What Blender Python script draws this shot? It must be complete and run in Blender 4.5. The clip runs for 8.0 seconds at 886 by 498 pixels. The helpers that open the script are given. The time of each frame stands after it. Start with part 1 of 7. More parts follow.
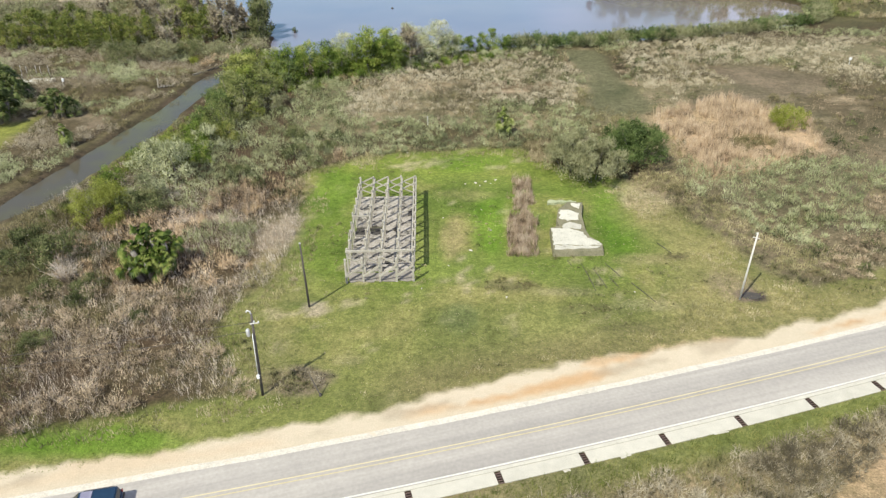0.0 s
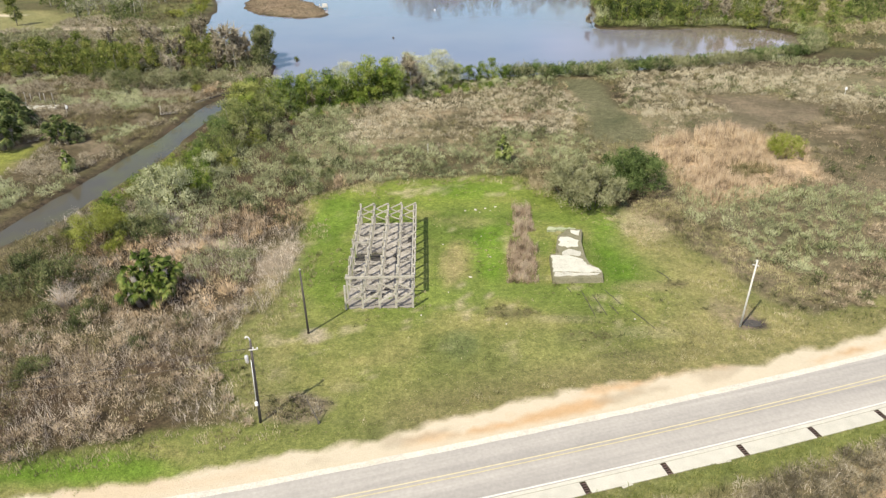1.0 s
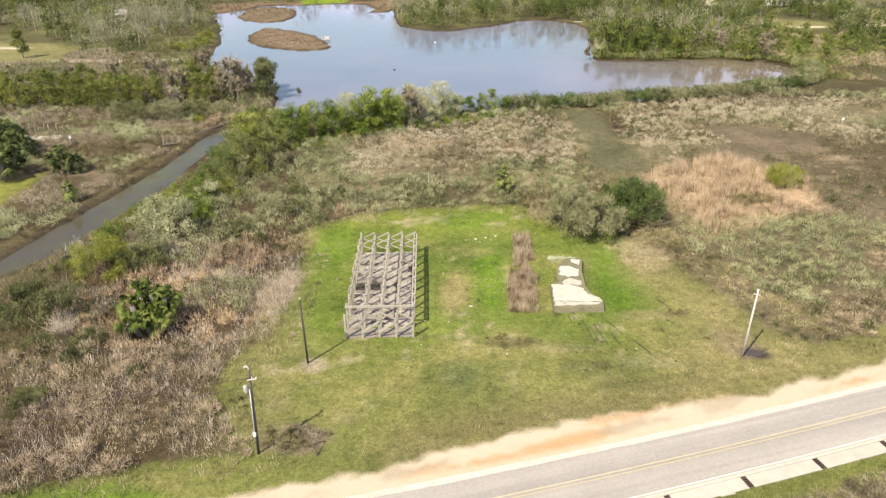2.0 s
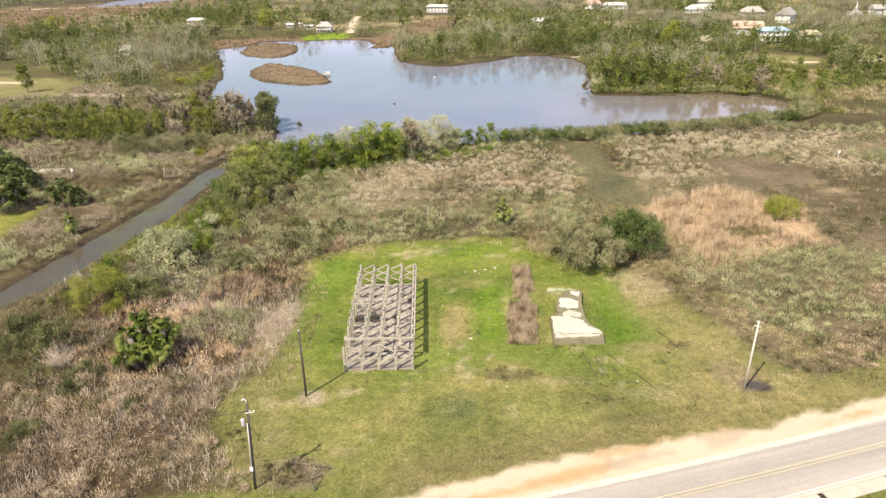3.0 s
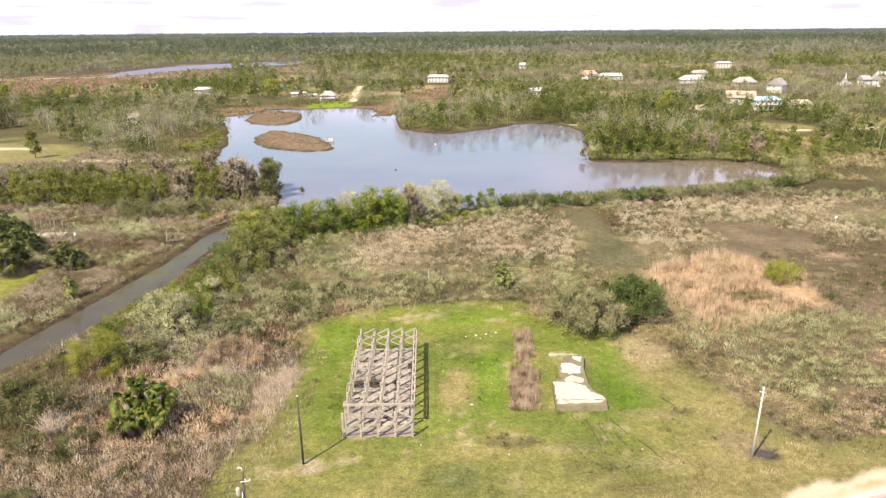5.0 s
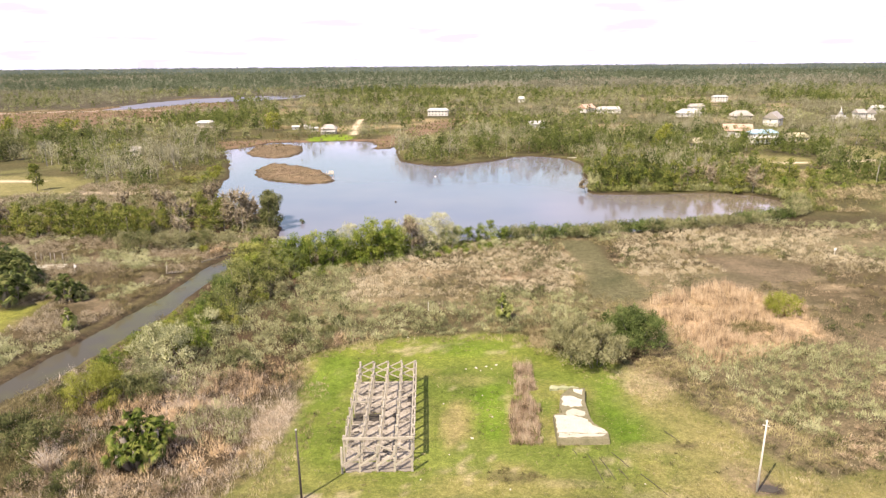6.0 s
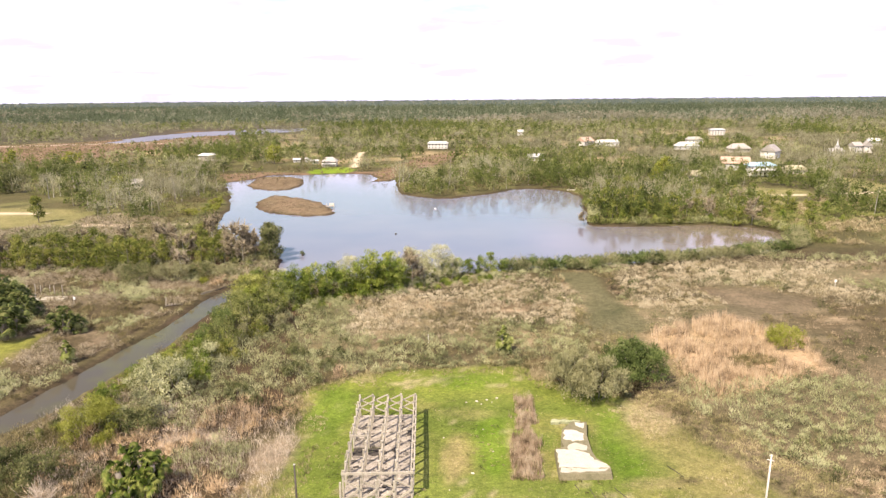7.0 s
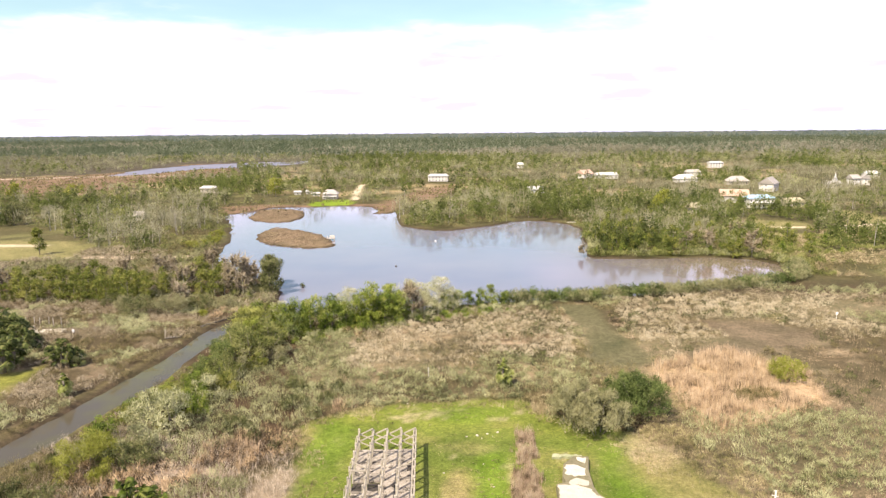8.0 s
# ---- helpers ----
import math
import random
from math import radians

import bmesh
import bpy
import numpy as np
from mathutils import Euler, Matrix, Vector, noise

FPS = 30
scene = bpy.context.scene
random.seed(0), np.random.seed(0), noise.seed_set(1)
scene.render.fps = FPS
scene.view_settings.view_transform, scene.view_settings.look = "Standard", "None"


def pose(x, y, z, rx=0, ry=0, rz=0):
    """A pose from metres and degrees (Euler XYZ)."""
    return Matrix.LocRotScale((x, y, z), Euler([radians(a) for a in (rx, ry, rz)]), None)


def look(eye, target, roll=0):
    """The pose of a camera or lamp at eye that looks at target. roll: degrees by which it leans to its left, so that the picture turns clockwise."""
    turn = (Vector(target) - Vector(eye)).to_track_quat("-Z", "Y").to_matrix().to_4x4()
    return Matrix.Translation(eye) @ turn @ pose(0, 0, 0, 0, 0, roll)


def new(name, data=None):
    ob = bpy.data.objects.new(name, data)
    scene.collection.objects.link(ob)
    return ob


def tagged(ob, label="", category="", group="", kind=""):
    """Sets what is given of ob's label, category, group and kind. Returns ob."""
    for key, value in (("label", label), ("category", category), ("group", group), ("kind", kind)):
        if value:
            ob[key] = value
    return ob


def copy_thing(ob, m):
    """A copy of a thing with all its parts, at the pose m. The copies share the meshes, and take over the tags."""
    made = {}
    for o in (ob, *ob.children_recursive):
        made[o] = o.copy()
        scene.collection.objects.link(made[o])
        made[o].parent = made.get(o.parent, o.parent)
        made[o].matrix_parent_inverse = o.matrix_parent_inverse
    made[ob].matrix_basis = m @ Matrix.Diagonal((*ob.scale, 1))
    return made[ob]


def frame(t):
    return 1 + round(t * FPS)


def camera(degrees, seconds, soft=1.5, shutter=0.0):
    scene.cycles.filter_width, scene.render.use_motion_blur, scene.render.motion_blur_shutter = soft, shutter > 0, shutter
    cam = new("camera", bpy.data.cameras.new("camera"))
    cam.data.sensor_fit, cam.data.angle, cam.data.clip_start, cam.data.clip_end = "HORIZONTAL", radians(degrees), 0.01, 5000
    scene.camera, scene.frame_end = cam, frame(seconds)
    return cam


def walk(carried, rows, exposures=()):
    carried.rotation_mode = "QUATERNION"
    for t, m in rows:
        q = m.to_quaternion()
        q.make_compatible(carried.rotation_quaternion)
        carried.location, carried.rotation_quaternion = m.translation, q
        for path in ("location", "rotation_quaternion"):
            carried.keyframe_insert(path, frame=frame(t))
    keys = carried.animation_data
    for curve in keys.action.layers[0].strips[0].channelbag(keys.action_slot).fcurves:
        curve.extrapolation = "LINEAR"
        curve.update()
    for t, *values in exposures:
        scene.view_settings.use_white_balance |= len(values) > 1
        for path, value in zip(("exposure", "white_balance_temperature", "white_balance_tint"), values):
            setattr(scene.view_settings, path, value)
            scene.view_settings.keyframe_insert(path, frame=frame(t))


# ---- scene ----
cam = camera(66.2, 8.0, soft=1.35)
PATH = [
    (0, (0.202, 2.301, 47.004), (0.109, 4.01, 45.969), -0.8),
    (0.5, (0.189, 2.273, 47.007), (0.096, 4.001, 46.005), -0.7),
    (1, (0.175, 2.235, 47.005), (0.082, 3.984, 46.038), -0.6),
    (1.5, (0.208, 2.226, 46.982), (0.113, 3.995, 46.052), -0.6),
    (3, (0.186, 2.159, 46.889), (0.091, 3.988, 46.086), -0.6),
    (3.5, (0.166, 2.102, 46.862), (0.071, 3.95, 46.103), -0.5),
    (4, (0.147, 2.122, 46.853), (0.051, 3.987, 46.138), -0.5),
    (4.5, (0.133, 2.106, 46.875), (0.036, 3.988, 46.204), -0.5),
    (6, (0.077, 1.984, 46.92), (-0.02, 3.908, 46.383), -0.5),
    (6.5, (0.047, 1.966, 46.932), (-0.05, 3.903, 46.441), -0.5),
    (7, (0.036, 1.948, 46.958), (-0.061, 3.895, 46.512), -0.5),
    (7.5, (0.036, 1.9, 47.009), (-0.062, 3.857, 46.61), -0.5),
    (8, (0.073, 1.804, 47.051), (-0.025, 3.771, 46.697), -0.5),
]
walk(cam, [(t, look(eye, target, roll)) for t, eye, target, roll in PATH],
     exposures=[(0, 0.31, 6350, 3), (1.5, 0.41, 6850, 7), (3.5, 0.53, 7350, 12), (4.5, 0.58, 7350, 14), (6.5, 0.7, 7600, 17), (8, 0.7, 7500, 15)])

# ---------------- world, sun, exposure ----------------
SUN_EL, SUN_ROT = radians(52.0), radians(218.0)
world = bpy.data.worlds.new("sky")
scene.world = world
world.use_nodes = True
wn, wl = world.node_tree.nodes, world.node_tree.links
wn.clear()
w_out = wn.new("ShaderNodeOutputWorld")
w_bg = wn.new("ShaderNodeBackground")
w_bg.inputs["Strength"].default_value = 0.05
w_sky = wn.new("ShaderNodeTexSky")
w_sky.sky_type, w_sky.sun_disc = "NISHITA", False
w_sky.sun_elevation, w_sky.sun_rotation = SUN_EL, SUN_ROT
w_sky.air_density, w_sky.dust_density, w_sky.ozone_density = 1.2, 1.0, 1.6
w_co = wn.new("ShaderNodeTexCoord")
w_sep = wn.new("ShaderNodeSeparateXYZ")
wl.new(w_co.outputs["Generated"], w_sep.inputs[0])


def wmath(op, a, b=None, c=None):
    n = wn.new("ShaderNodeMath")
    n.operation = op
    for i, v in enumerate((a, b, c)):
        if v is None:
            continue
        if isinstance(v, (int, float)):
            n.inputs[i].default_value = v
        else:
            wl.new(v, n.inputs[i])
    return n.outputs[0]


# a broken sheet of cloud: flat-bottomed layers seen in perspective
w_h = wmath("ADD", wmath("MAXIMUM", w_sep.outputs["Z"], 0.0), 0.10)
w_px = wmath("DIVIDE", w_sep.outputs["X"], w_h)
w_py = wmath("DIVIDE", w_sep.outputs["Y"], w_h)
w_comb = wn.new("ShaderNodeCombineXYZ")
wl.new(w_px, w_comb.inputs[0])
wl.new(w_py, w_comb.inputs[1])
w_noise = wn.new("ShaderNodeTexNoise")
w_noise.inputs["Scale"].default_value = 0.9
w_noise.inputs["Detail"].default_value = 7.0
w_noise.inputs["Roughness"].default_value = 0.55
wl.new(w_comb.outputs[0], w_noise.inputs["Vector"])
# more cloud towards the horizon
w_low = wn.new("ShaderNodeMapRange")
w_low.inputs["From Min"].default_value, w_low.inputs["From Max"].default_value = 0.085, 0.150
w_low.inputs["To Min"].default_value, w_low.inputs["To Max"].default_value = 0.26, -0.17
wl.new(w_sep.outputs["Z"], w_low.inputs["Value"])
# and towards the east
w_east = wn.new("ShaderNodeMapRange")
w_east.inputs["From Min"].default_value, w_east.inputs["From Max"].default_value = 0.02, 0.30
w_east.inputs["To Min"].default_value, w_east.inputs["To Max"].default_value = 0.0, 0.26
wl.new(w_sep.outputs["X"], w_east.inputs["Value"])
w_dens = wmath("ADD", wmath("ADD", w_noise.outputs["Fac"], w_low.outputs[0]), w_east.outputs[0])
w_mask = wn.new("ShaderNodeMapRange")
w_mask.interpolation_type = "SMOOTHSTEP"
w_mask.inputs["From Min"].default_value, w_mask.inputs["From Max"].default_value = 0.38, 0.66
wl.new(w_dens, w_mask.inputs["Value"])
w_n2 = wn.new("ShaderNodeTexNoise")
w_n2.inputs["Scale"].default_value = 1.1
w_n2.inputs["Detail"].default_value = 6.0
wl.new(w_comb.outputs[0], w_n2.inputs["Vector"])
w_cl = wn.new("ShaderNodeMapRange")
w_cl.inputs["From Min"].default_value, w_cl.inputs["From Max"].default_value = 0.35, 0.65
w_cl.inputs["To Min"].default_value, w_cl.inputs["To Max"].default_value = 13.0, 24.0
wl.new(w_n2.outputs["Fac"], w_cl.inputs["Value"])
w_cc = wn.new("ShaderNodeCombineColor")
wl.new(wmath("MULTIPLY", w_cl.outputs[0], 0.86), w_cc.inputs[0])
wl.new(wmath("MULTIPLY", w_cl.outputs[0], 0.90), w_cc.inputs[1])
wl.new(wmath("MULTIPLY", w_cl.outputs[0], 1.30), w_cc.inputs[2])
w_mix = wn.new("ShaderNodeMix")
w_mix.data_type = "RGBA"
# a thin veil everywhere
wl.new(wmath("MULTIPLY_ADD", w_mask.outputs[0], 0.93, 0.07), w_mix.inputs["Factor"])
w_tint = wn.new("ShaderNodeMix")
w_tint.data_type, w_tint.blend_type = "RGBA", "MULTIPLY"
w_tint.inputs["Factor"].default_value = 1.0
w_tint.inputs["B"].default_value = (1.2, 1.5, 1.5, 1)
w_glow = wn.new("ShaderNodeMapRange")
w_glow.inputs["From Min"].default_value, w_glow.inputs["From Max"].default_value = 0.12, 0.5
w_glow.inputs["To Min"].default_value, w_glow.inputs["To Max"].default_value = 1.75, 0.55
wl.new(w_sep.outputs["Z"], w_glow.inputs["Value"])
w_pale = wn.new("ShaderNodeVectorMath")
w_pale.operation = "SCALE"
wl.new(w_sky.outputs[0], w_pale.inputs[0])
wl.new(w_glow.outputs[0], w_pale.inputs["Scale"])
wl.new(w_pale.outputs[0], w_tint.inputs["A"])
wl.new(w_tint.outputs["Result"], w_mix.inputs["A"])
wl.new(w_cc.outputs[0], w_mix.inputs["B"])
wl.new(w_mix.outputs["Result"], w_bg.inputs["Color"])
wl.new(w_bg.outputs[0], w_out.inputs["Surface"])

sun = new("sun", bpy.data.lights.new("sun", "SUN"))
sun.data.energy, sun.data.angle, sun.data.color = 5.0, radians(0.53), (1.0, 0.93, 0.82)
sun.matrix_world = look((-50, -65, 105), (0, 0, 0))

# ---------------- plan ----------------


def vnoise(x, y, scale, seed=0):
    """Smooth value noise in 0..1 over the plan."""
    x, y = np.asarray(x, float) / scale + 37.7 * seed, np.asarray(y, float) / scale - 11.3 * seed
    i, j = np.floor(x), np.floor(y)
    fx, fy = x - i, y - j
    fx, fy = fx * fx * (3 - 2 * fx), fy * fy * (3 - 2 * fy)

    def h(a, b):
        v = np.sin(a * 127.1 + b * 311.7 + seed * 17.3) * 43758.5453
        return v - np.floor(v)
    return (h(i, j) * (1 - fx) + h(i + 1, j) * fx) * (1 - fy) + (h(i, j + 1) * (1 - fx) + h(i + 1, j + 1) * fx) * fy


def fbm(x, y, scale, seed=0):
    return (vnoise(x, y, scale, seed) + 0.5 * vnoise(x, y, scale / 2.1, seed + 3) + 0.25 * vnoise(x, y, scale / 4.3, seed + 5)) / 1.75


def sd_poly(x, y, poly):
    """Distance to a closed outline, negative inside."""
    x, y = np.asarray(x, float), np.asarray(y, float)
    d = np.full(x.shape, 1e18)
    inside = np.zeros(x.shape, bool)
    for (ax, ay), (bx, by) in zip(poly, poly[1:] + poly[:1]):
        ex, ey = bx - ax, by - ay
        t = np.clip(((x - ax) * ex + (y - ay) * ey) / (ex * ex + ey * ey), 0, 1)
        d = np.minimum(d, (x - ax - t * ex) ** 2 + (y - ay - t * ey) ** 2)
        cross = (ay > y) != (by > y)
        with np.errstate(divide="ignore", invalid="ignore"):
            inside ^= cross & (x < ex * (y - ay) / (ey if ey else 1e-9) + ax)
    return np.where(inside, -1, 1) * np.sqrt(d)


def sd_line(x, y, line):
    """Distance to an open line."""
    x, y = np.asarray(x, float), np.asarray(y, float)
    d = np.full(x.shape, 1e18)
    for (ax, ay), (bx, by) in zip(line, line[1:]):
        ex, ey = bx - ax, by - ay
        t = np.clip(((x - ax) * ex + (y - ay) * ey) / (ex * ex + ey * ey), 0, 1)
        d = np.minimum(d, (x - ax - t * ex) ** 2 + (y - ay - t * ey) ** 2)
    return np.sqrt(d)


def smooth(v, a, b):
    t = np.clip((np.asarray(v, float) - a) / (b - a), 0, 1)
    return t * t * (3 - 2 * t)


LAKE = [(-140, 373), (-133, 379), (-127, 392), (-124, 405), (-112, 409), (-102, 407), (-97, 410), (-84, 415), (-66, 412), (-60, 403), (-56, 389),
        (-58, 376), (-48, 378), (-46, 386), (-41, 350), (-36, 327), (-27, 319), (-19, 313), (-11, 313), (-3, 320), (5, 326), (13, 335), (18, 343),
        (27, 347), (33, 345), (40, 339), (46, 331), (48, 321), (48, 306), (45, 283), (44, 263), (41, 252), (42, 246), (62, 245), (83, 248), (93, 246)]
LAKE += [(99, 243), (102, 236), (103, 230), (101, 222), (98, 214), (93, 209), (83, 203), (67, 197), (54, 193), (33, 188), (7, 182), (-7, 178),
         (-20, 172), (-34, 169), (-47, 167), (-54, 176), (-58, 194), (-66, 206), (-90, 232), (-98, 248), (-100, 260), (-105, 284), (-113, 307), (-122, 331)]
ISLET_FAR = [(-122, 358), (-115, 348), (-104, 342), (-96, 344), (-94, 356), (-95, 374), (-99, 388), (-107, 396), (-121, 398), (-127, 390)]
ISLET_NEAR = [(-96, 288), (-91, 282), (-79, 271), (-67, 268), (-61, 268), (-59, 274), (-62, 284), (-67, 293), (-70, 302), (-79, 309), (-92, 322), (-99, 323), (-98, 302)]
# the canal by its west bank going north, then its east bank coming back
CANAL = [(-90, 60), (-72.6, 91), (-71.9, 97.4), (-70.7, 103.6), (-69.6, 110.8), (-68, 118), (-66.5, 127), (-65.3, 138), (-64.6, 147), (-63.8, 157), (-60, 166), (-54, 178),
         (-47, 172), (-56.5, 158), (-58.6, 146), (-59.4, 136), (-59.4, 127), (-60.2, 120), (-61.8, 113), (-62.7, 107), (-64, 100), (-65.3, 94), (-67, 89.4), (-69.6, 86), (-84, 58)]
RIVER = [(-378, 690), (-353, 707), (-343, 751), (-331, 801), (-304, 821), (-280, 850), (-235, 900), (-240, 990), (-300, 960), (-343, 927), (-372, 902), (-388, 852), (-392, 785), (-388, 720)]
SANDBAR = [(-620, 640), (-464, 650), (-400, 672), (-354, 690), (-320, 688), (-257, 696)]
LAWN = [(-28, 102.7), (-20, 108), (-12, 112), (8, 115), (13, 108), (22.5, 101.7), (28, 96.5), (33, 85), (36, 76), (41, 71.5), (51, 75), (90, 90),
        (90, 78), (48, 66), (16, 58), (-8, 50), (-30, 43), (-60, 34), (-60, 38), (-43, 44.4), (-35, 47.2), (-27.4, 50.5), (-22, 51.4), (-24.5, 55.6),
        (-28, 60.2), (-27.5, 64.3), (-24.5, 71.4), (-24.5, 79.5), (-24.7, 89)]
WEST_LAWN = [(-130, 112), (-95, 123), (-87, 129), (-84.5, 121), (-86, 112), (-100, 98), (-130, 88)]
REED = [(34, 131), (52, 140), (63.5, 129), (60.5, 115), (46, 108.5), (37, 103.7), (35, 113)]
DITCH = [(22.5, 178), (29.5, 178), (32, 156), (34.5, 139), (33, 132.5), (27.5, 132), (24, 135), (25.5, 143), (24.5, 158)]
MUD = [(54, 163), (66, 167), (79, 155), (72, 146), (55, 137), (41, 134), (46, 142), (56, 150)]
FAR_MARSH = [(-900, 655), (-464, 668), (-419, 690), (-380, 800), (-392, 905), (-345, 935), (-300, 880), (-290, 800), (-250, 710), (-236, 668), (-282, 640), (-286, 572), (-292, 520), (-297, 469), (-377, 505), (-520, 520), (-900, 560)]
INLET_MARSH = [(-142, 377), (-155, 408), (-132, 421), (-105, 417), (-86, 422), (-64, 420), (-53, 450), (-43, 510), (-25, 560), (-10, 560), (-12, 540), (-21, 487), (-31, 449), (-42, 416), (-46, 388), (-57, 370), (-62, 398)]
FIELD = [(-260, 287), (-205, 284), (-177, 282), (-160, 268), (-155, 255), (-152, 244), (-176, 239), (-215, 243), (-260, 248)]
EAST_MEADOW = [(125, 306), (146, 300), (140, 284), (121, 238), (106, 243), (113, 275)]
EAST_FIELD = [(129, 345), (139, 350), (158, 333), (156, 318), (122, 306), (124, 325)]
FAR_FIELD = [(202, 390), (207, 370), (206, 348), (300, 342), (300, 302), (171, 300), (172, 325), (184, 348)]
WEST_TRACK = [(-330, 269), (-196, 270), (-181, 270)]
WEST_TRACK_NEAR = [(-150, 245), (-128, 245.5), (-108, 247)]
EAST_TRACK = [(138, 319), (151, 321)]
PAVILION_TRACK = [(-80, 446), (-88, 500), (-95, 565)]
FAR_TRACK = [(172, 324), (193, 330), (280, 338)]
ROAD_A, ROAD_B, ROAD_C = 45.86, 0.312, 0.0006


def road_y(x):
    """The centre line of the road."""
    x = np.asarray(x, float)
    c = np.clip(x, -60, 60)
    return ROAD_A + ROAD_B * c + ROAD_C * c * c + (x - c) * (ROAD_B + 2 * ROAD_C * c)


def road_v(x, y):
    """Metres north of the road's centre line."""
    return (y - road_y(x)) * 0.953


def sites(x, y):
    """Where each kind of ground lies: distances in metres."""
    x, y = np.asarray(x, float), np.asarray(y, float)
    wob = (fbm(x, y, 9, 1) - 0.5) * 5
    lake = sd_poly(x, y, LAKE) + wob * 0.5
    isl = np.minimum(sd_poly(x, y, ISLET_FAR), sd_poly(x, y, ISLET_NEAR)) + wob * 1.1
    lake = np.maximum(lake, -isl)
    canal = sd_poly(x, y, CANAL) + (fbm(x, y, 4, 2) - 0.5) * 1.5
    river = sd_poly(x, y, RIVER) + wob * 2
    return dict(water=np.minimum(np.minimum(lake, canal), river), lake=lake, canal=canal, isl=isl, v=road_v(x, y),
                lawn=sd_poly(x, y, LAWN) + (fbm(x, y, 5, 4) - 0.5) * 3.5, wlawn=sd_poly(x, y, WEST_LAWN) + wob,
                reed=sd_poly(x, y, REED) + wob * 0.8, ditch=sd_poly(x, y, DITCH) + wob * 0.7, mud=sd_poly(x, y, MUD) + wob,
                marsh=np.minimum(sd_poly(x, y, FAR_MARSH) + wob * 2, sd_poly(x, y, INLET_MARSH) + wob), field=np.minimum(np.minimum(sd_poly(x, y, FIELD), sd_poly(x, y, EAST_MEADOW)), np.minimum(sd_poly(x, y, EAST_FIELD), sd_poly(x, y, FAR_FIELD))) + wob,
                track=np.minimum(np.minimum(sd_line(x, y, WEST_TRACK), sd_line(x, y, WEST_TRACK_NEAR)), np.minimum(np.minimum(sd_line(x, y, EAST_TRACK), sd_line(x, y, FAR_TRACK)), sd_line(x, y, PAVILION_TRACK))),
                sand=sd_line(x, y, SANDBAR) - 5 + wob)


WATER_Z = -0.45


def ground_z(x, y, s=None):
    s = s or sites(x, y)
    bank = smooth(s["water"], -1.8, 0.7)
    rough = (fbm(x, y, 7, 8) - 0.5) * 0.3 * smooth(np.abs(s["v"]), 7, 12)
    return -1.3 * (1 - bank) + rough * bank

# ---------------- materials ----------------
def mat(name):
    m = bpy.data.materials.new(name)
    m.use_nodes = True
    n = m.node_tree.nodes
    return m, n, m.node_tree.links, n["Principled BSDF"]


def node(n, l, kind, **kw):
    nd = n.new(kind)
    for k, v in kw.items():
        s = nd.inputs[k.replace("_", " ")]
        if isinstance(v, bpy.types.NodeSocket):
            l.new(v, s)
        else:
            s.default_value = v
    return nd


def ramp(n, l, fac, stops):
    r = n.new("ShaderNodeValToRGB")
    e = r.color_ramp.elements
    while len(e) < len(stops):
        e.new(0.5)
    for el, (p, c) in zip(e, stops):
        el.position, el.color = p, (*c, 1)
    l.new(fac, r.inputs[0])
    return r.outputs[0]


def mixc(n, l, fac, a, b, blend="MIX"):
    m = n.new("ShaderNodeMix")
    m.data_type, m.blend_type = "RGBA", blend
    for key, v in (("Factor", fac), ("A", a), ("B", b)):
        s = m.inputs[key]
        if isinstance(v, bpy.types.NodeSocket):
            l.new(v, s)
        elif isinstance(v, (int, float)):
            s.default_value = v
        else:
            s.default_value = (*v, 1)
    return m.outputs["Result"]


def place_noise(n, l, scale, detail=4.0, rough=0.6):
    g = n.new("ShaderNodeNewGeometry")
    return node(n, l, "ShaderNodeTexNoise", Vector=g.outputs["Position"], Scale=scale, Detail=detail, Roughness=rough).outputs["Fac"]


def stain(name, dark, light, scale=2.0, fine=25.0, rough=0.85, bump=0.3, metal=0.0, spots=None, vary=1.0):
    """A worn surface: two colours at two scales of noise, and relief."""
    m, n, l, b = mat(name)
    a = place_noise(n, l, scale, 5)
    f = place_noise(n, l, fine, 3)
    c = ramp(n, l, a, [(0.3, dark), (0.7, light)])
    c = mixc(n, l, 0.35, c, ramp(n, l, f, [(0.3, tuple(v * 0.45 for v in dark)), (0.7, tuple(min(v * 1.25, 0.9) for v in light))]))
    if spots:
        s = place_noise(n, l, spots[1], 6, 0.7)
        c = mixc(n, l, ramp(n, l, s, [(spots[2], (0, 0, 0)), (spots[2] + 0.08, (1, 1, 1))]), c, spots[0])
    oi = n.new("ShaderNodeObjectInfo")
    c = mixc(n, l, vary, c, ramp(n, l, oi.outputs["Random"], [(0.0, (0.86, 0.85, 0.84)), (1.0, (1.1, 1.09, 1.08))]), "MULTIPLY")
    l.new(c, b.inputs["Base Color"])
    b.inputs["Roughness"].default_value, b.inputs["Metallic"].default_value = rough, metal
    bp = node(n, l, "ShaderNodeBump", Strength=bump, Distance=0.02, Height=f)
    l.new(bp.outputs[0], b.inputs["Normal"])
    return m


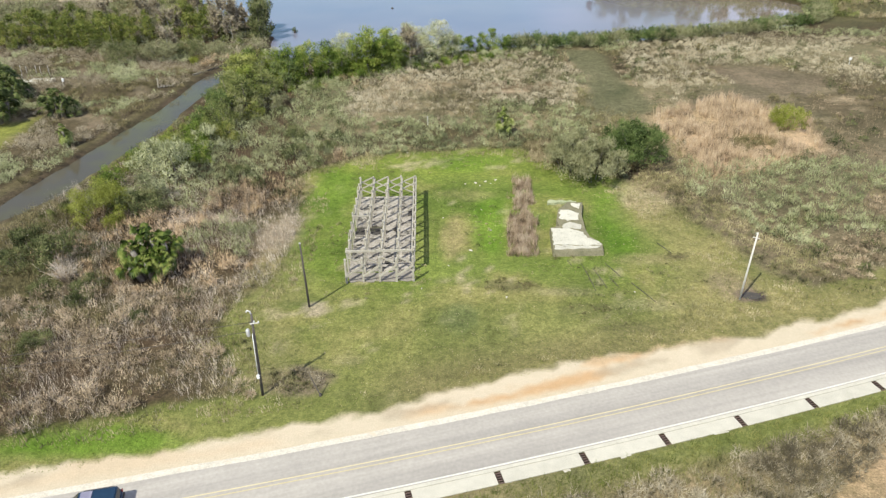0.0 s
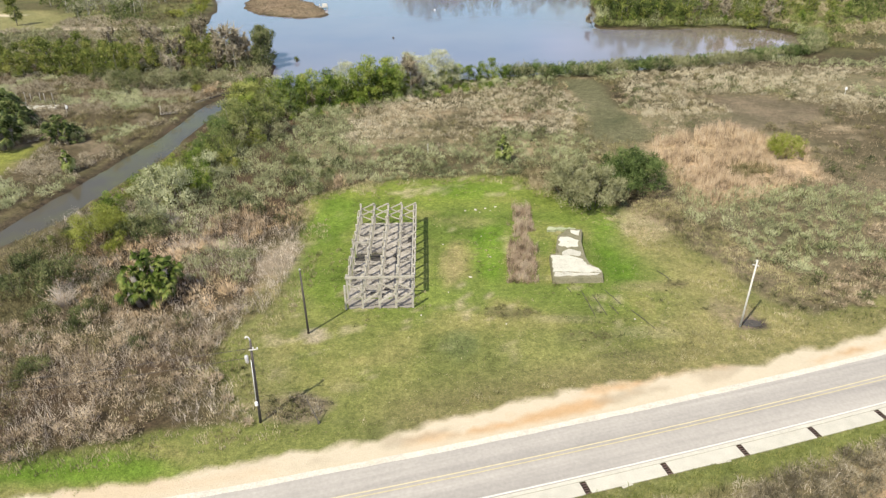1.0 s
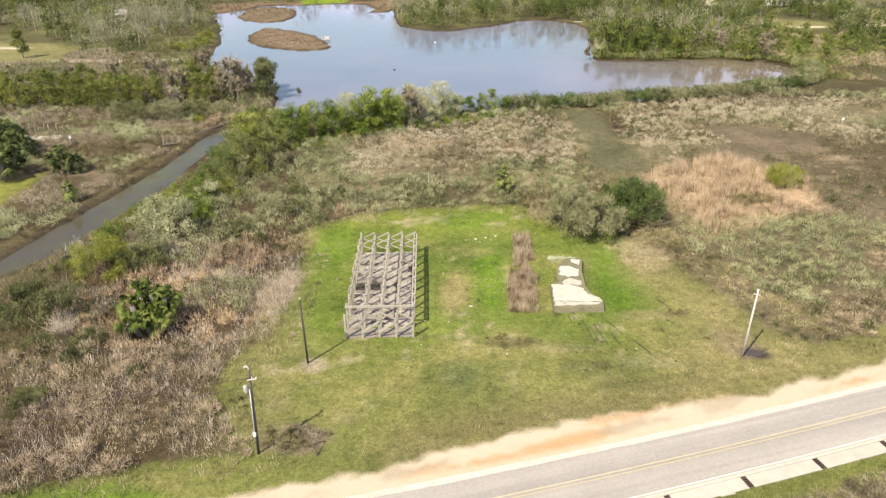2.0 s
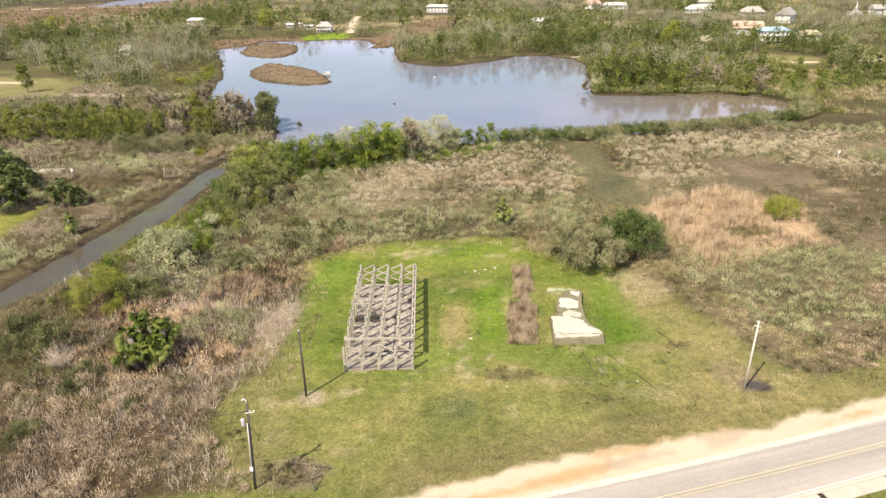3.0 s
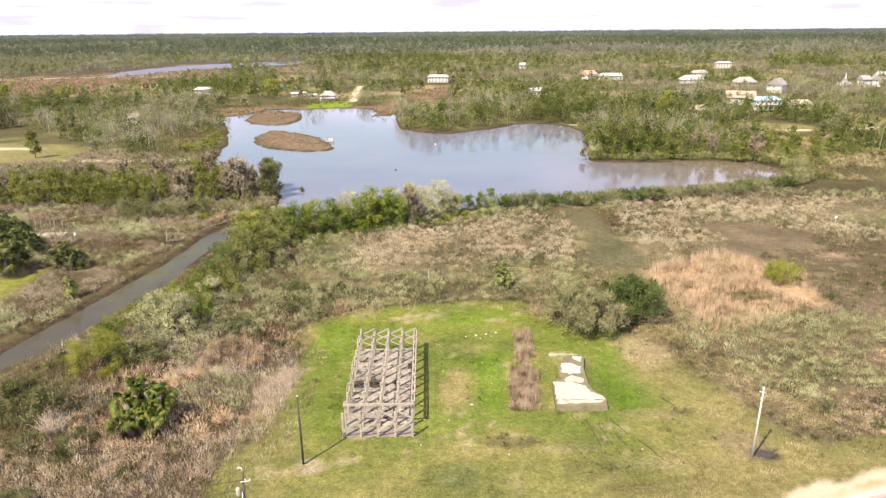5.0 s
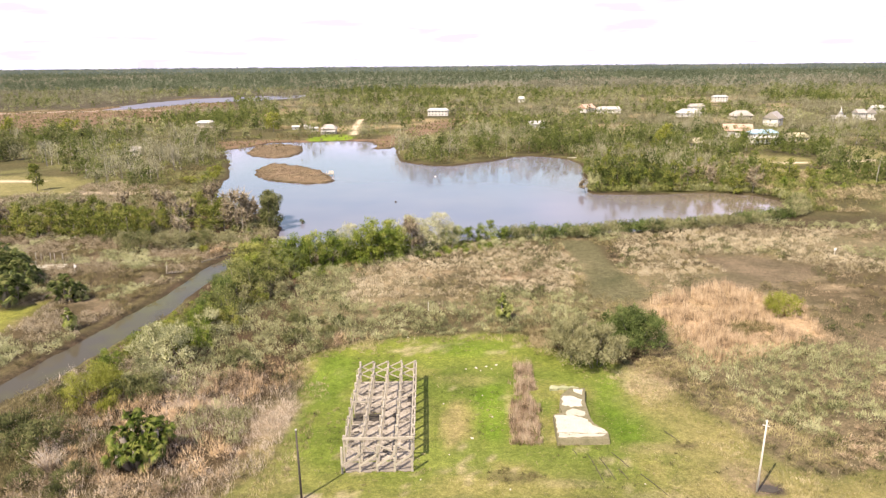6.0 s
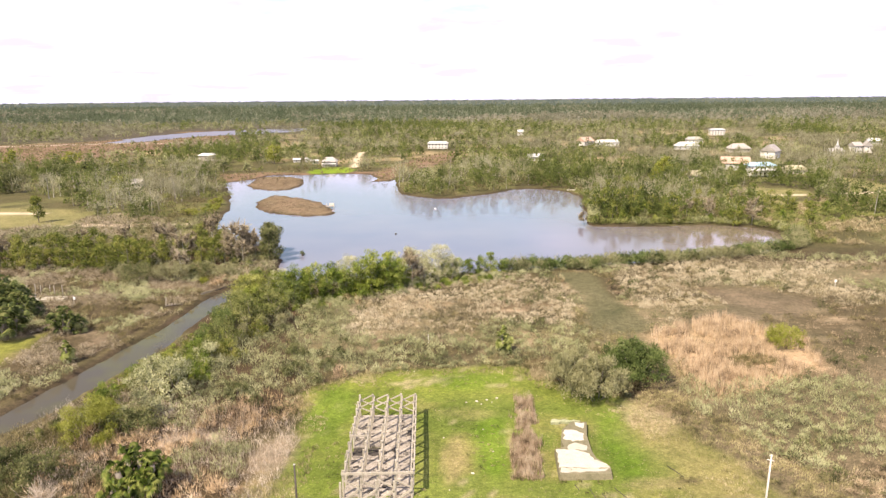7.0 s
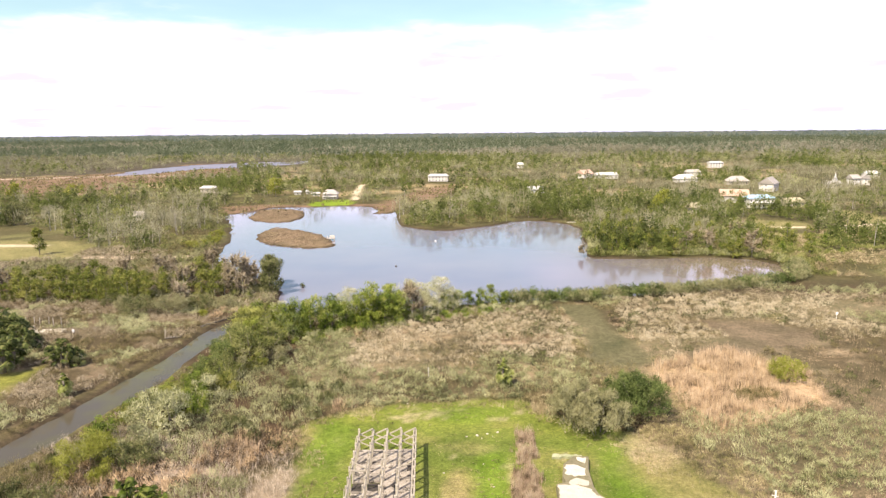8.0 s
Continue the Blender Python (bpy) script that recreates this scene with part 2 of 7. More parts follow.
def foliage(name, stops, patch=0.12, gloss=0.65, through_light=0.22, clump=0.8, fuzz=0.3, mottle=2.4, drift=1.5):
    """Leaves, stems or blades: each piece has its own tone, in drifts across the plan."""
    m, n, l, b = mat(name)
    g, o = n.new("ShaderNodeNewGeometry"), n.new("ShaderNodeObjectInfo")
    total = None
    for source, weight in ((place_noise(n, l, patch, 3), drift), (place_noise(n, l, clump, 2), mottle), (g.outputs["Random Per Island"], 0.22), (o.outputs["Random"], 0.3)):
        t = n.new("ShaderNodeMath")
        t.operation = "MULTIPLY_ADD"
        l.new(source, t.inputs[0])
        t.inputs[1].default_value = weight
        if total is None:
            t.inputs[2].default_value = 0.5 - 0.5 * (drift + mottle + 0.22 + 0.3)
        else:
            l.new(total, t.inputs[2])
        total = t.outputs[0]
    c = ramp(n, l, total, stops)
    l.new(c, b.inputs["Base Color"])
    b.inputs["Roughness"].default_value = gloss
    b.inputs["Specular IOR Level"].default_value = 0.1
    # many fine leaves on one piece: shade it partly as if it faced up
    up = n.new("ShaderNodeVectorMath")
    up.operation = "MULTIPLY_ADD"
    l.new(g.outputs["Normal"], up.inputs[0])
    up.inputs[1].default_value, up.inputs[2].default_value = (1 - fuzz,) * 3, (0, 0, fuzz)
    nv = n.new("ShaderNodeVectorMath")
    nv.operation = "NORMALIZE"
    l.new(up.outputs[0], nv.inputs[0])
    l.new(nv.outputs[0], b.inputs["Normal"])
    if through_light:
        tr = node(n, l, "ShaderNodeBsdfTranslucent", Color=c)
        mx = node(n, l, "ShaderNodeMixShader", Fac=through_light)
        l.new(b.outputs[0], mx.inputs[1])
        l.new(tr.outputs[0], mx.inputs[2])
        l.new(mx.outputs[0], n["Material Output"].inputs["Surface"])
    return m


# ground: the kind of soil comes with the sheet, grain and patches from noise
M_GROUND, n, l, b = mat("ground_soil")
at = n.new("ShaderNodeAttribute")
at.attribute_name = "soil"
big, mid, fine = place_noise(n, l, 0.09, 5), place_noise(n, l, 0.7, 6, 0.7), place_noise(n, l, 6.0, 4, 0.7)
grain = at.outputs["Alpha"]
c = mixc(n, l, grain, at.outputs["Color"], ramp(n, l, big, [(0.3, (0.72, 0.76, 0.7)), (0.7, (1.25, 1.18, 1.2))]), "MULTIPLY")
c = mixc(n, l, grain, c, ramp(n, l, mid, [(0.25, (0.6, 0.62, 0.6)), (0.75, (1.4, 1.36, 1.35))]), "MULTIPLY")
c = mixc(n, l, grain, c, ramp(n, l, place_noise(n, l, 2.2, 4, 0.7), [(0.3, (0.68, 0.7, 0.66)), (0.7, (1.34, 1.3, 1.32))]), "MULTIPLY")
c = mixc(n, l, grain, c, ramp(n, l, fine, [(0.3, (0.62, 0.62, 0.62)), (0.7, (1.38, 1.38, 1.38))]), "MULTIPLY")
l.new(c, b.inputs["Base Color"])
b.inputs["Roughness"].default_value = 0.95
b.inputs["Specular IOR Level"].default_value = 0.1
l.new(node(n, l, "ShaderNodeBump", Strength=0.6, Distance=0.15, Height=fine).outputs[0], b.inputs["Normal"])

M_WATER, n, l, b = mat("sky_tinted_lake_water")
deep = place_noise(n, l, 0.02, 3)
# lavender-blue of the reflected sky, put into the pond's base colour
pond_tint = ramp(n, l, deep, [(0.35, (0.165, 0.176, 0.245)), (0.65, (0.2, 0.2, 0.255))])
sep = n.new("ShaderNodeSeparateXYZ")
l.new(n.new("ShaderNodeNewGeometry").outputs["Position"], sep.inputs[0])
# towards the east arm brown silt, with the mirrored trees' tone added
east_arm = node(n, l, "ShaderNodeMapRange", Value=sep.outputs["X"], From_Min=15.0, From_Max=80.0)
pond_tint = mixc(n, l, east_arm.outputs[0], pond_tint, (0.165, 0.135, 0.105))
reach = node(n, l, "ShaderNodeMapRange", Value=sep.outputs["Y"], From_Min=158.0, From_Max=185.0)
# the canal runs browner than the sky-tinted pond, with olive weed in drifts
weed = ramp(n, l, place_noise(n, l, 0.08, 4), [(0.42, (0.08, 0.07, 0.052)), (0.62, (0.095, 0.09, 0.04))])
l.new(mixc(n, l, reach.outputs[0], weed, pond_tint), b.inputs["Base Color"])
b.inputs["IOR"].default_value = 1.45
# the far river is ruffled by the wind
l.new(node(n, l, "ShaderNodeMapRange", Value=sep.outputs["Y"], From_Min=500.0, From_Max=560.0, To_Min=0.085, To_Max=0.5).outputs[0], b.inputs["Roughness"])
rip = place_noise(n, l, 0.9, 3)
wide = place_noise(n, l, 0.05, 3)
st = n.new("ShaderNodeMath")
st.operation = "MULTIPLY"
l.new(rip, st.inputs[0])
l.new(wide, st.inputs[1])
l.new(node(n, l, "ShaderNodeBump", Strength=0.035, Distance=0.25, Height=st.outputs[0]).outputs[0], b.inputs["Normal"])

# asphalt: worn lanes lighter along the wheel tracks
M_ASPHALT = stain("worn_grey_asphalt", (0.29, 0.267, 0.238), (0.4, 0.368, 0.328), 0.3, 3.0, 0.9, 0.2)
# tyre streaks run along the lanes
n, l, b = M_ASPHALT.node_tree.nodes, M_ASPHALT.node_tree.links, M_ASPHALT.node_tree.nodes["Principled BSDF"]
mp = n.new("ShaderNodeMapping")
l.new(n.new("ShaderNodeNewGeometry").outputs["Position"], mp.inputs["Vector"])
mp.inputs["Rotation"].default_value[2] = radians(-18.5)
mp2 = n.new("ShaderNodeMapping")
l.new(mp.outputs[0], mp2.inputs["Vector"])
mp2.inputs["Scale"].default_value = (0.012, 0.62, 1.0)
streak = node(n, l, "ShaderNodeTexNoise", Vector=mp2.outputs[0], Scale=1.0, Detail=4.0, Roughness=0.6).outputs["Fac"]
old = mixc(n, l, 0.6, b.inputs["Base Color"].links[0].from_socket, (0.33, 0.304, 0.272))
l.new(mixc(n, l, 1.0, old, ramp(n, l, streak, [(0.3, (0.8, 0.795, 0.8)), (0.7, (1.2, 1.19, 1.17))]), "MULTIPLY"), b.inputs["Base Color"])
M_LINE_W = stain("worn_white_road_paint", (0.52, 0.5, 0.45), (0.66, 0.64, 0.58), 1.5, 20)
M_VERGE_LINE = stain("sanded_white_edge_paint", (0.44, 0.4, 0.33), (0.6, 0.555, 0.47), 0.5, 6, spots=((0.5, 0.43, 0.33), 0.8, 0.56))
M_LINE_Y = stain("worn_yellow_road_paint", (0.5, 0.42, 0.24), (0.6, 0.52, 0.33), 1.5, 20)
M_CONC = stain("pale_concrete", (0.43, 0.4, 0.33), (0.55, 0.515, 0.43), 0.8, 14, spots=((0.42, 0.39, 0.31), 0.7, 0.62), vary=0.3)
M_RUST = stain("rusty_grating", (0.07, 0.05, 0.045), (0.16, 0.10, 0.08), 2.0, 30)
M_CHALK = stain("chalky_white_concrete", (0.44, 0.42, 0.345), (0.63, 0.6, 0.5), 0.9, 9, spots=((0.22, 0.2, 0.14), 1.3, 0.6))
M_DIRTYCONC = stain("mossy_concrete_base", (0.12, 0.12, 0.06), (0.28, 0.25, 0.16), 0.8, 6)
M_MOSSY = stain("mossy_pale_concrete", (0.2, 0.24, 0.12), (0.42, 0.43, 0.28), 0.9, 8)
M_SLAB = stain("weathered_house_slab", (0.17, 0.15, 0.128), (0.44, 0.4, 0.345), 0.7, 5, spots=((0.065, 0.058, 0.048), 0.9, 0.52))
M_TIMBER = stain("weathered_grey_timber", (0.3, 0.275, 0.22), (0.5, 0.46, 0.38), 1.2, 12)
M_POLE_DARK = stain("creosoted_pole", (0.05, 0.045, 0.04), (0.10, 0.085, 0.07), 1.5, 15)
M_POLE_PALE = stain("bleached_pole", (0.48, 0.46, 0.42), (0.62, 0.6, 0.55), 1.5, 15)
M_GALV = stain("galvanised_steel", (0.5, 0.5, 0.5), (0.7, 0.7, 0.69), 3, 20, 0.45, 0.1, 0.3)
M_GRAVEL = stain("grey_gravel", (0.17, 0.15, 0.125), (0.3, 0.27, 0.23), 1.2, 9)
M_PIT = stain("dark_wet_pit", (0.03, 0.028, 0.025), (0.07, 0.06, 0.05), 1, 8)
M_WHITE = stain("white_paint", (0.7, 0.7, 0.68), (0.82, 0.82, 0.8), 0.6, 6)
M_BARK = stain("grey_bark", (0.13, 0.115, 0.095), (0.26, 0.235, 0.2), 3, 18)
M_BARK_PALE = stain("pale_bare_bark", (0.28, 0.26, 0.23), (0.45, 0.43, 0.38), 2, 12)

M_DRY = foliage("dead_brown_brush", [(0.0, (0.0416, 0.0297, 0.0166)), (0.35, (0.368, 0.265, 0.156)), (0.7, (0.558, 0.419, 0.259)), (1.0, (0.737, 0.584, 0.404))], 0.10, fuzz=0.25, drift=2.4)
M_GREYBRUSH = foliage("grey_green_brush", [(0.0, (0.045, 0.046, 0.02)), (0.35, (0.215, 0.2, 0.095)), (0.7, (0.325, 0.29, 0.15)), (1.0, (0.45, 0.39, 0.22))], 0.09, drift=2.4)
M_BANK = foliage("dull_bank_scrub", [(0.0, (0.04, 0.036, 0.016)), (0.4, (0.135, 0.118, 0.055)), (0.75, (0.2, 0.17, 0.085)), (1.0, (0.29, 0.245, 0.135))], 0.08)
M_MAUVE = foliage("mauve_brown_brush", [(0.0, (0.05, 0.0391, 0.0254)), (0.4, (0.293, 0.228, 0.149)), (0.75, (0.431, 0.341, 0.23)), (1.0, (0.588, 0.479, 0.339))], 0.08, fuzz=0.25, drift=2.4)
M_ROADBRUSH = foliage("grey_roadside_brush", [(0.0, (0.1, 0.085, 0.055)), (0.4, (0.31, 0.265, 0.18)), (0.75, (0.43, 0.375, 0.265)), (1.0, (0.56, 0.5, 0.37))], 0.08, fuzz=0.4, drift=1.6)
M_YELLOW = foliage("yellow_olive_leaves", [(0.0, (0.085, 0.095, 0.014)), (0.5, (0.205, 0.225, 0.038)), (1.0, (0.33, 0.34, 0.085))], 0.3)
M_SPRING = foliage("pale_spring_leaves", [(0.0, (0.12, 0.135, 0.03)), (0.5, (0.3, 0.315, 0.085)), (1.0, (0.45, 0.45, 0.17))], 0.3)
M_STEM = foliage("bleached_stems", [(0.0, (0.288, 0.243, 0.187)), (0.5, (0.52, 0.446, 0.36)), (1.0, (0.68, 0.598, 0.495))], 0.2)
M_REED = foliage("tan_reeds", [(0.0, (0.15, 0.11, 0.07)), (0.5, (0.46, 0.345, 0.225)), (1.0, (0.6, 0.48, 0.34))], 0.25)
M_DEADREED = foliage("dead_brown_reeds", [(0.0, (0.16, 0.128, 0.07)), (0.5, (0.36, 0.3, 0.18)), (1.0, (0.54, 0.465, 0.3))], 0.4)
M_STALK = foliage("russet_dead_stalks", [(0.0, (0.09, 0.065, 0.04)), (0.5, (0.32, 0.235, 0.16)), (1.0, (0.5, 0.41, 0.3))], 0.4)
M_GRASS = foliage("lawn_grass", [(0.0, (0.07, 0.115, 0.014)), (0.4, (0.138, 0.188, 0.03)), (0.75, (0.205, 0.23, 0.055)), (1.0, (0.3, 0.3, 0.1))], 0.09, mottle=1.2)
M_GRASS_DULL = foliage("worn_lawn_grass", [(0.0, (0.0799, 0.112, 0.0184)), (0.4, (0.155, 0.186, 0.0414)), (0.75, (0.216, 0.233, 0.069)), (1.0, (0.301, 0.296, 0.115))], 0.09, mottle=1.5)
M_MARSH = foliage("marsh_grass", [(0.0, (0.129, 0.111, 0.0674)), (0.35, (0.388, 0.334, 0.225)), (0.7, (0.485, 0.423, 0.298)), (1.0, (0.56, 0.5, 0.371))], 0.06, drift=2.4)
M_GREYGRASS = foliage("verge_green_grass", [(0.0, (0.06, 0.075, 0.02)), (0.45, (0.15, 0.17, 0.045)), (1.0, (0.28, 0.27, 0.1))], 0.15)
M_BANKGRASS = foliage("bank_olive_grass", [(0.0, (0.07, 0.07, 0.025)), (0.45, (0.165, 0.16, 0.06)), (1.0, (0.27, 0.25, 0.12))], 0.12)
M_ISLET = foliage("islet_brown_reeds", [(0.0, (0.12, 0.09, 0.06)), (0.45, (0.25, 0.19, 0.13)), (1.0, (0.34, 0.27, 0.19))], 0.05, fuzz=0.6)
M_DARKBUSH = foliage("dark_bush_leaves", [(0.0, (0.026, 0.034, 0.013)), (0.45, (0.1, 0.115, 0.042)), (1.0, (0.21, 0.21, 0.095))], 0.2)
M_SHRUB = foliage("grey_green_shrub_leaves", [(0.0, (0.075, 0.078, 0.036)), (0.45, (0.2, 0.2, 0.1)), (1.0, (0.31, 0.3, 0.165))], 0.2)
M_SHRUB_G = foliage("deep_green_shrub_leaves", [(0.0, (0.03, 0.046, 0.012)), (0.45, (0.1, 0.14, 0.042)), (1.0, (0.2, 0.235, 0.085))], 0.2)
M_LEAF = foliage("green_leaves", [(0.0, (0.0308, 0.0497, 0.00864)), (0.4, (0.123, 0.179, 0.0302)), (0.75, (0.204, 0.254, 0.0497)), (1.0, (0.308, 0.329, 0.0864))], 0.2)
M_BRIGHT = foliage("bright_spring_leaves", [(0.0, (0.08, 0.11, 0.016)), (0.5, (0.21, 0.265, 0.045)), (1.0, (0.34, 0.36, 0.09))], 0.2)
M_OLIVE = foliage("olive_leaves", [(0.0, (0.05, 0.06, 0.018)), (0.45, (0.17, 0.192, 0.06)), (1.0, (0.31, 0.31, 0.12))], 0.2)
M_SAGE = foliage("sage_green_scrub", [(0.0, (0.135, 0.144, 0.0735)), (0.45, (0.32, 0.333, 0.172)), (1.0, (0.472, 0.473, 0.278))], 0.15, fuzz=0.25, drift=2.4)
M_PALE = foliage("pale_budding_twigs", [(0.0, (0.26, 0.275, 0.13)), (0.5, (0.42, 0.42, 0.23)), (1.0, (0.56, 0.54, 0.35))], 0.3)
M_PINE = foliage("dark_pine_needles", [(0.0, (0.0552, 0.0724, 0.0143)), (0.5, (0.15, 0.176, 0.0381)), (1.0, (0.263, 0.261, 0.0728))], 0.2)
M_TWIG = foliage("bare_grey_twigs", [(0.0, (0.115, 0.096, 0.0608)), (0.5, (0.281, 0.236, 0.157)), (1.0, (0.39, 0.338, 0.242))], 0.2, 0.8, 0.15)
M_FARGREEN = foliage("far_pine_woods", [(0.0, (0.0353, 0.0519, 0.0141)), (0.5, (0.111, 0.145, 0.0363)), (1.0, (0.211, 0.234, 0.0706))], 0.03, clump=0.2, fuzz=0.7)
M_FAROLIVE = foliage("far_budding_woods", [(0.0, (0.0997, 0.105, 0.0454)), (0.5, (0.244, 0.26, 0.119)), (1.0, (0.389, 0.404, 0.205))], 0.03, clump=0.2, fuzz=0.7)
M_FARGREY = foliage("far_leafless_woods", [(0.0, (0.123, 0.117, 0.0688)), (0.5, (0.289, 0.281, 0.177)), (1.0, (0.411, 0.404, 0.27))], 0.03, clump=0.2, fuzz=0.7)
# distance haze is put into these base colours: paler, bluest at the horizon
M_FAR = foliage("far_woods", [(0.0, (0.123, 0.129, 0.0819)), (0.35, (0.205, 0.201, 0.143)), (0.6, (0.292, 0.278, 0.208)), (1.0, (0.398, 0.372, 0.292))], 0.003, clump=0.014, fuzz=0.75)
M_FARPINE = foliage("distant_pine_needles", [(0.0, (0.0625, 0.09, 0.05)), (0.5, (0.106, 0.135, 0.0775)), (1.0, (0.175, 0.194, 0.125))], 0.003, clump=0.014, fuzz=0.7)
M_FARHAZE = foliage("haze_tinted_far_woods", [(0.0, (0.088, 0.131, 0.129)), (0.5, (0.123, 0.167, 0.158)), (1.0, (0.176, 0.207, 0.203))], 0.002, clump=0.01, fuzz=0.8)


# ---------------- builders ----------------
def mesh_np(name, verts, faces, material, smooth_shade=False):
    """A mesh from number arrays; all faces have the same count of corners."""
    verts, faces = np.asarray(verts, np.float32), np.asarray(faces, np.int32)
    me = bpy.data.meshes.new(name)
    k = faces.shape[1]
    me.vertices.add(len(verts))
    me.vertices.foreach_set("co", verts.ravel())
    me.loops.add(faces.size)
    me.loops.foreach_set("vertex_index", faces.ravel())
    me.polygons.add(len(faces))
    me.polygons.foreach_set("loop_start", np.arange(0, faces.size, k, dtype=np.int32))
    if smooth_shade:
        me.polygons.foreach_set("use_smooth", np.ones(len(faces), bool))
    me.update(calc_edges=True)
    me.materials.append(material)
    return me


def thing(name, label, category, group="", kind="", at=None):
    ob = new(name)
    ob.empty_display_size = 0.3
    if at is not None:
        ob.matrix_basis = at
    return tagged(ob, label, category, group, kind)


def part(name, bm, material, parent=None, label="", m=None):
    if isinstance(bm, bpy.types.Mesh):
        me = bm
    else:
        me = bpy.data.meshes.new(name)
        bm.normal_update()
        bm.to_mesh(me)
        bm.free()
        me.materials.append(material)
    ob = new(name, me)
    if parent:
        ob.parent = parent
    if m is not None:
        ob.matrix_basis = m
    if label:
        ob["label"] = label
    return ob


def box(bm, cx, cy, cz, sx, sy, sz, rot=None, bevel=0.0):
    """A block by its centre and sizes, its edges eased."""
    r = bmesh.ops.create_cube(bm, size=1.0)
    m = Matrix.Translation((cx, cy, cz)) @ (rot or Matrix.Identity(4)) @ Matrix.Diagonal((sx, sy, sz, 1))
    bmesh.ops.transform(bm, matrix=m, verts=r["verts"])
    if bevel:
        edges = list({e for v in r["verts"] for e in v.link_edges})
        bmesh.ops.bevel(bm, geom=edges, offset=bevel, segments=1, affect="EDGES")
    return bm


def beam(bm, a, b, w, h, bevel=0.01):
    """A squared timber from a to b."""
    a, b = Vector(a), Vector(b)
    d = b - a
    rot = d.to_track_quat("Y", "Z").to_matrix().to_4x4()
    mid = (a + b) / 2
    return box(bm, mid.x, mid.y, mid.z, w, d.length, h, rot, bevel)


def tube(bm, pts, radii, seg=6):
    """A round, tapering limb along points."""
    rings = []
    for i, p in enumerate(pts):
        p = Vector(p)
        d = Vector(pts[min(i + 1, len(pts) - 1)]) - Vector(pts[max(i - 1, 0)])
        q = d.to_track_quat("Z", "Y")
        rings.append([bm.verts.new(p + q @ Vector((math.cos(2 * math.pi * k / seg) * radii[i], math.sin(2 * math.pi * k / seg) * radii[i], 0)))
                      for k in range(seg)])
    for a, b in zip(rings, rings[1:]):
        for k in range(seg):
            f = bm.faces.new((a[k], a[(k + 1) % seg], b[(k + 1) % seg], b[k]))
            f.smooth = True
    bm.faces.new(rings[0][::-1])
    bm.faces.new(rings[-1])
    return bm


def blades(x, y, z, per, height, spread, width, lean, rng):
    """Tufts of narrow, upright blades: one triangle each. Arrays x, y, z, height: one entry a tuft."""
    n = len(x) * per
    rx, ry, rz, h = (np.repeat(v, per) for v in (x, y, z, height))
    a, r = rng.uniform(0, 2 * np.pi, n), np.repeat(spread * np.ones(len(x)), per) * np.sqrt(rng.uniform(0, 1, n))
    bx, by = rx + np.cos(a) * r, ry + np.sin(a) * r
    h = h * rng.uniform(0.55, 1.15, n)
    la, ll = rng.uniform(0, 2 * np.pi, n), lean * rng.uniform(0.1, 1, n) * h
    w, wa = width * rng.uniform(0.6, 1.4, n), rng.uniform(0, np.pi, n)
    v = np.empty((n, 3, 3))
    v[:, 0] = np.stack([bx - np.cos(wa) * w, by - np.sin(wa) * w, rz - 0.05], 1)
    v[:, 1] = np.stack([bx + np.cos(wa) * w, by + np.sin(wa) * w, rz - 0.05], 1)
    v[:, 2] = np.stack([bx + np.cos(la) * ll, by + np.sin(la) * ll, rz + h], 1)
    return v.reshape(-1, 3), np.arange(n * 3).reshape(-1, 3)


def leaves(cent, rad, n, size, rng, shell=0.55, flat=0.0):
    """Small leaf pieces (triangles) in lumps: cent (k,3), rad (k,3). More of them towards the outside."""
    k = rng.integers(0, len(cent), n)
    d = rng.normal(size=(n, 3))
    d /= np.linalg.norm(d, axis=1)[:, None]
    r = shell + (1 - shell) * rng.uniform(0, 1, n) ** 0.6
    p = cent[k] + d * rad[k] * r[:, None]
    nrm = d + rng.normal(size=(n, 3)) * 0.45 + np.array([0, 0, flat])
    nrm /= np.linalg.norm(nrm, axis=1)[:, None]
    t = np.cross(nrm, rng.normal(size=(n, 3)))
    t /= np.linalg.norm(t, axis=1)[:, None]
    u = np.cross(nrm, t)
    s = ((size[k] if isinstance(size, np.ndarray) else size) * rng.uniform(0.6, 1.5, n))[:, None]
    v = np.empty((n, 3, 3))
    v[:, 0], v[:, 1], v[:, 2] = p - t * s * 0.5, p + t * s * 0.5, p + u * s
    return v.reshape(-1, 3), np.arange(n * 3).reshape(-1, 3)


def tufts(cent, rad, per, width, length, rng, up=0.7, stray=0.6):
    """Bristling mounds of twigs or blades that point out and up: per pieces for each of cent (k,3), rad (k,3)."""
    n = len(cent) * per
    k = np.repeat(np.arange(len(cent)), per)
    d = rng.normal(size=(n, 3))
    d[:, 2] = np.abs(d[:, 2]) * 0.9 - 0.15
    d /= np.linalg.norm(d, axis=1)[:, None]
    p = cent[k] + d * rad[k] * (0.45 + 0.55 * rng.uniform(0, 1, n) ** 0.5)[:, None]
    ax = d * 0.8 + np.array([0, 0, up]) + rng.normal(size=(n, 3)) * stray
    ax /= np.linalg.norm(ax, axis=1)[:, None]
    side = np.cross(ax, d + rng.normal(size=(n, 3)) * 0.45)
    side /= np.linalg.norm(side, axis=1)[:, None]
    w, L = (width * rng.uniform(0.6, 1.4, n))[:, None], (length * rng.uniform(0.6, 1.4, n))[:, None]
    v = np.stack([p - side * w, p + side * w, p + ax * L], 1)
    return v.reshape(-1, 3), np.arange(n * 3).reshape(-1, 3)


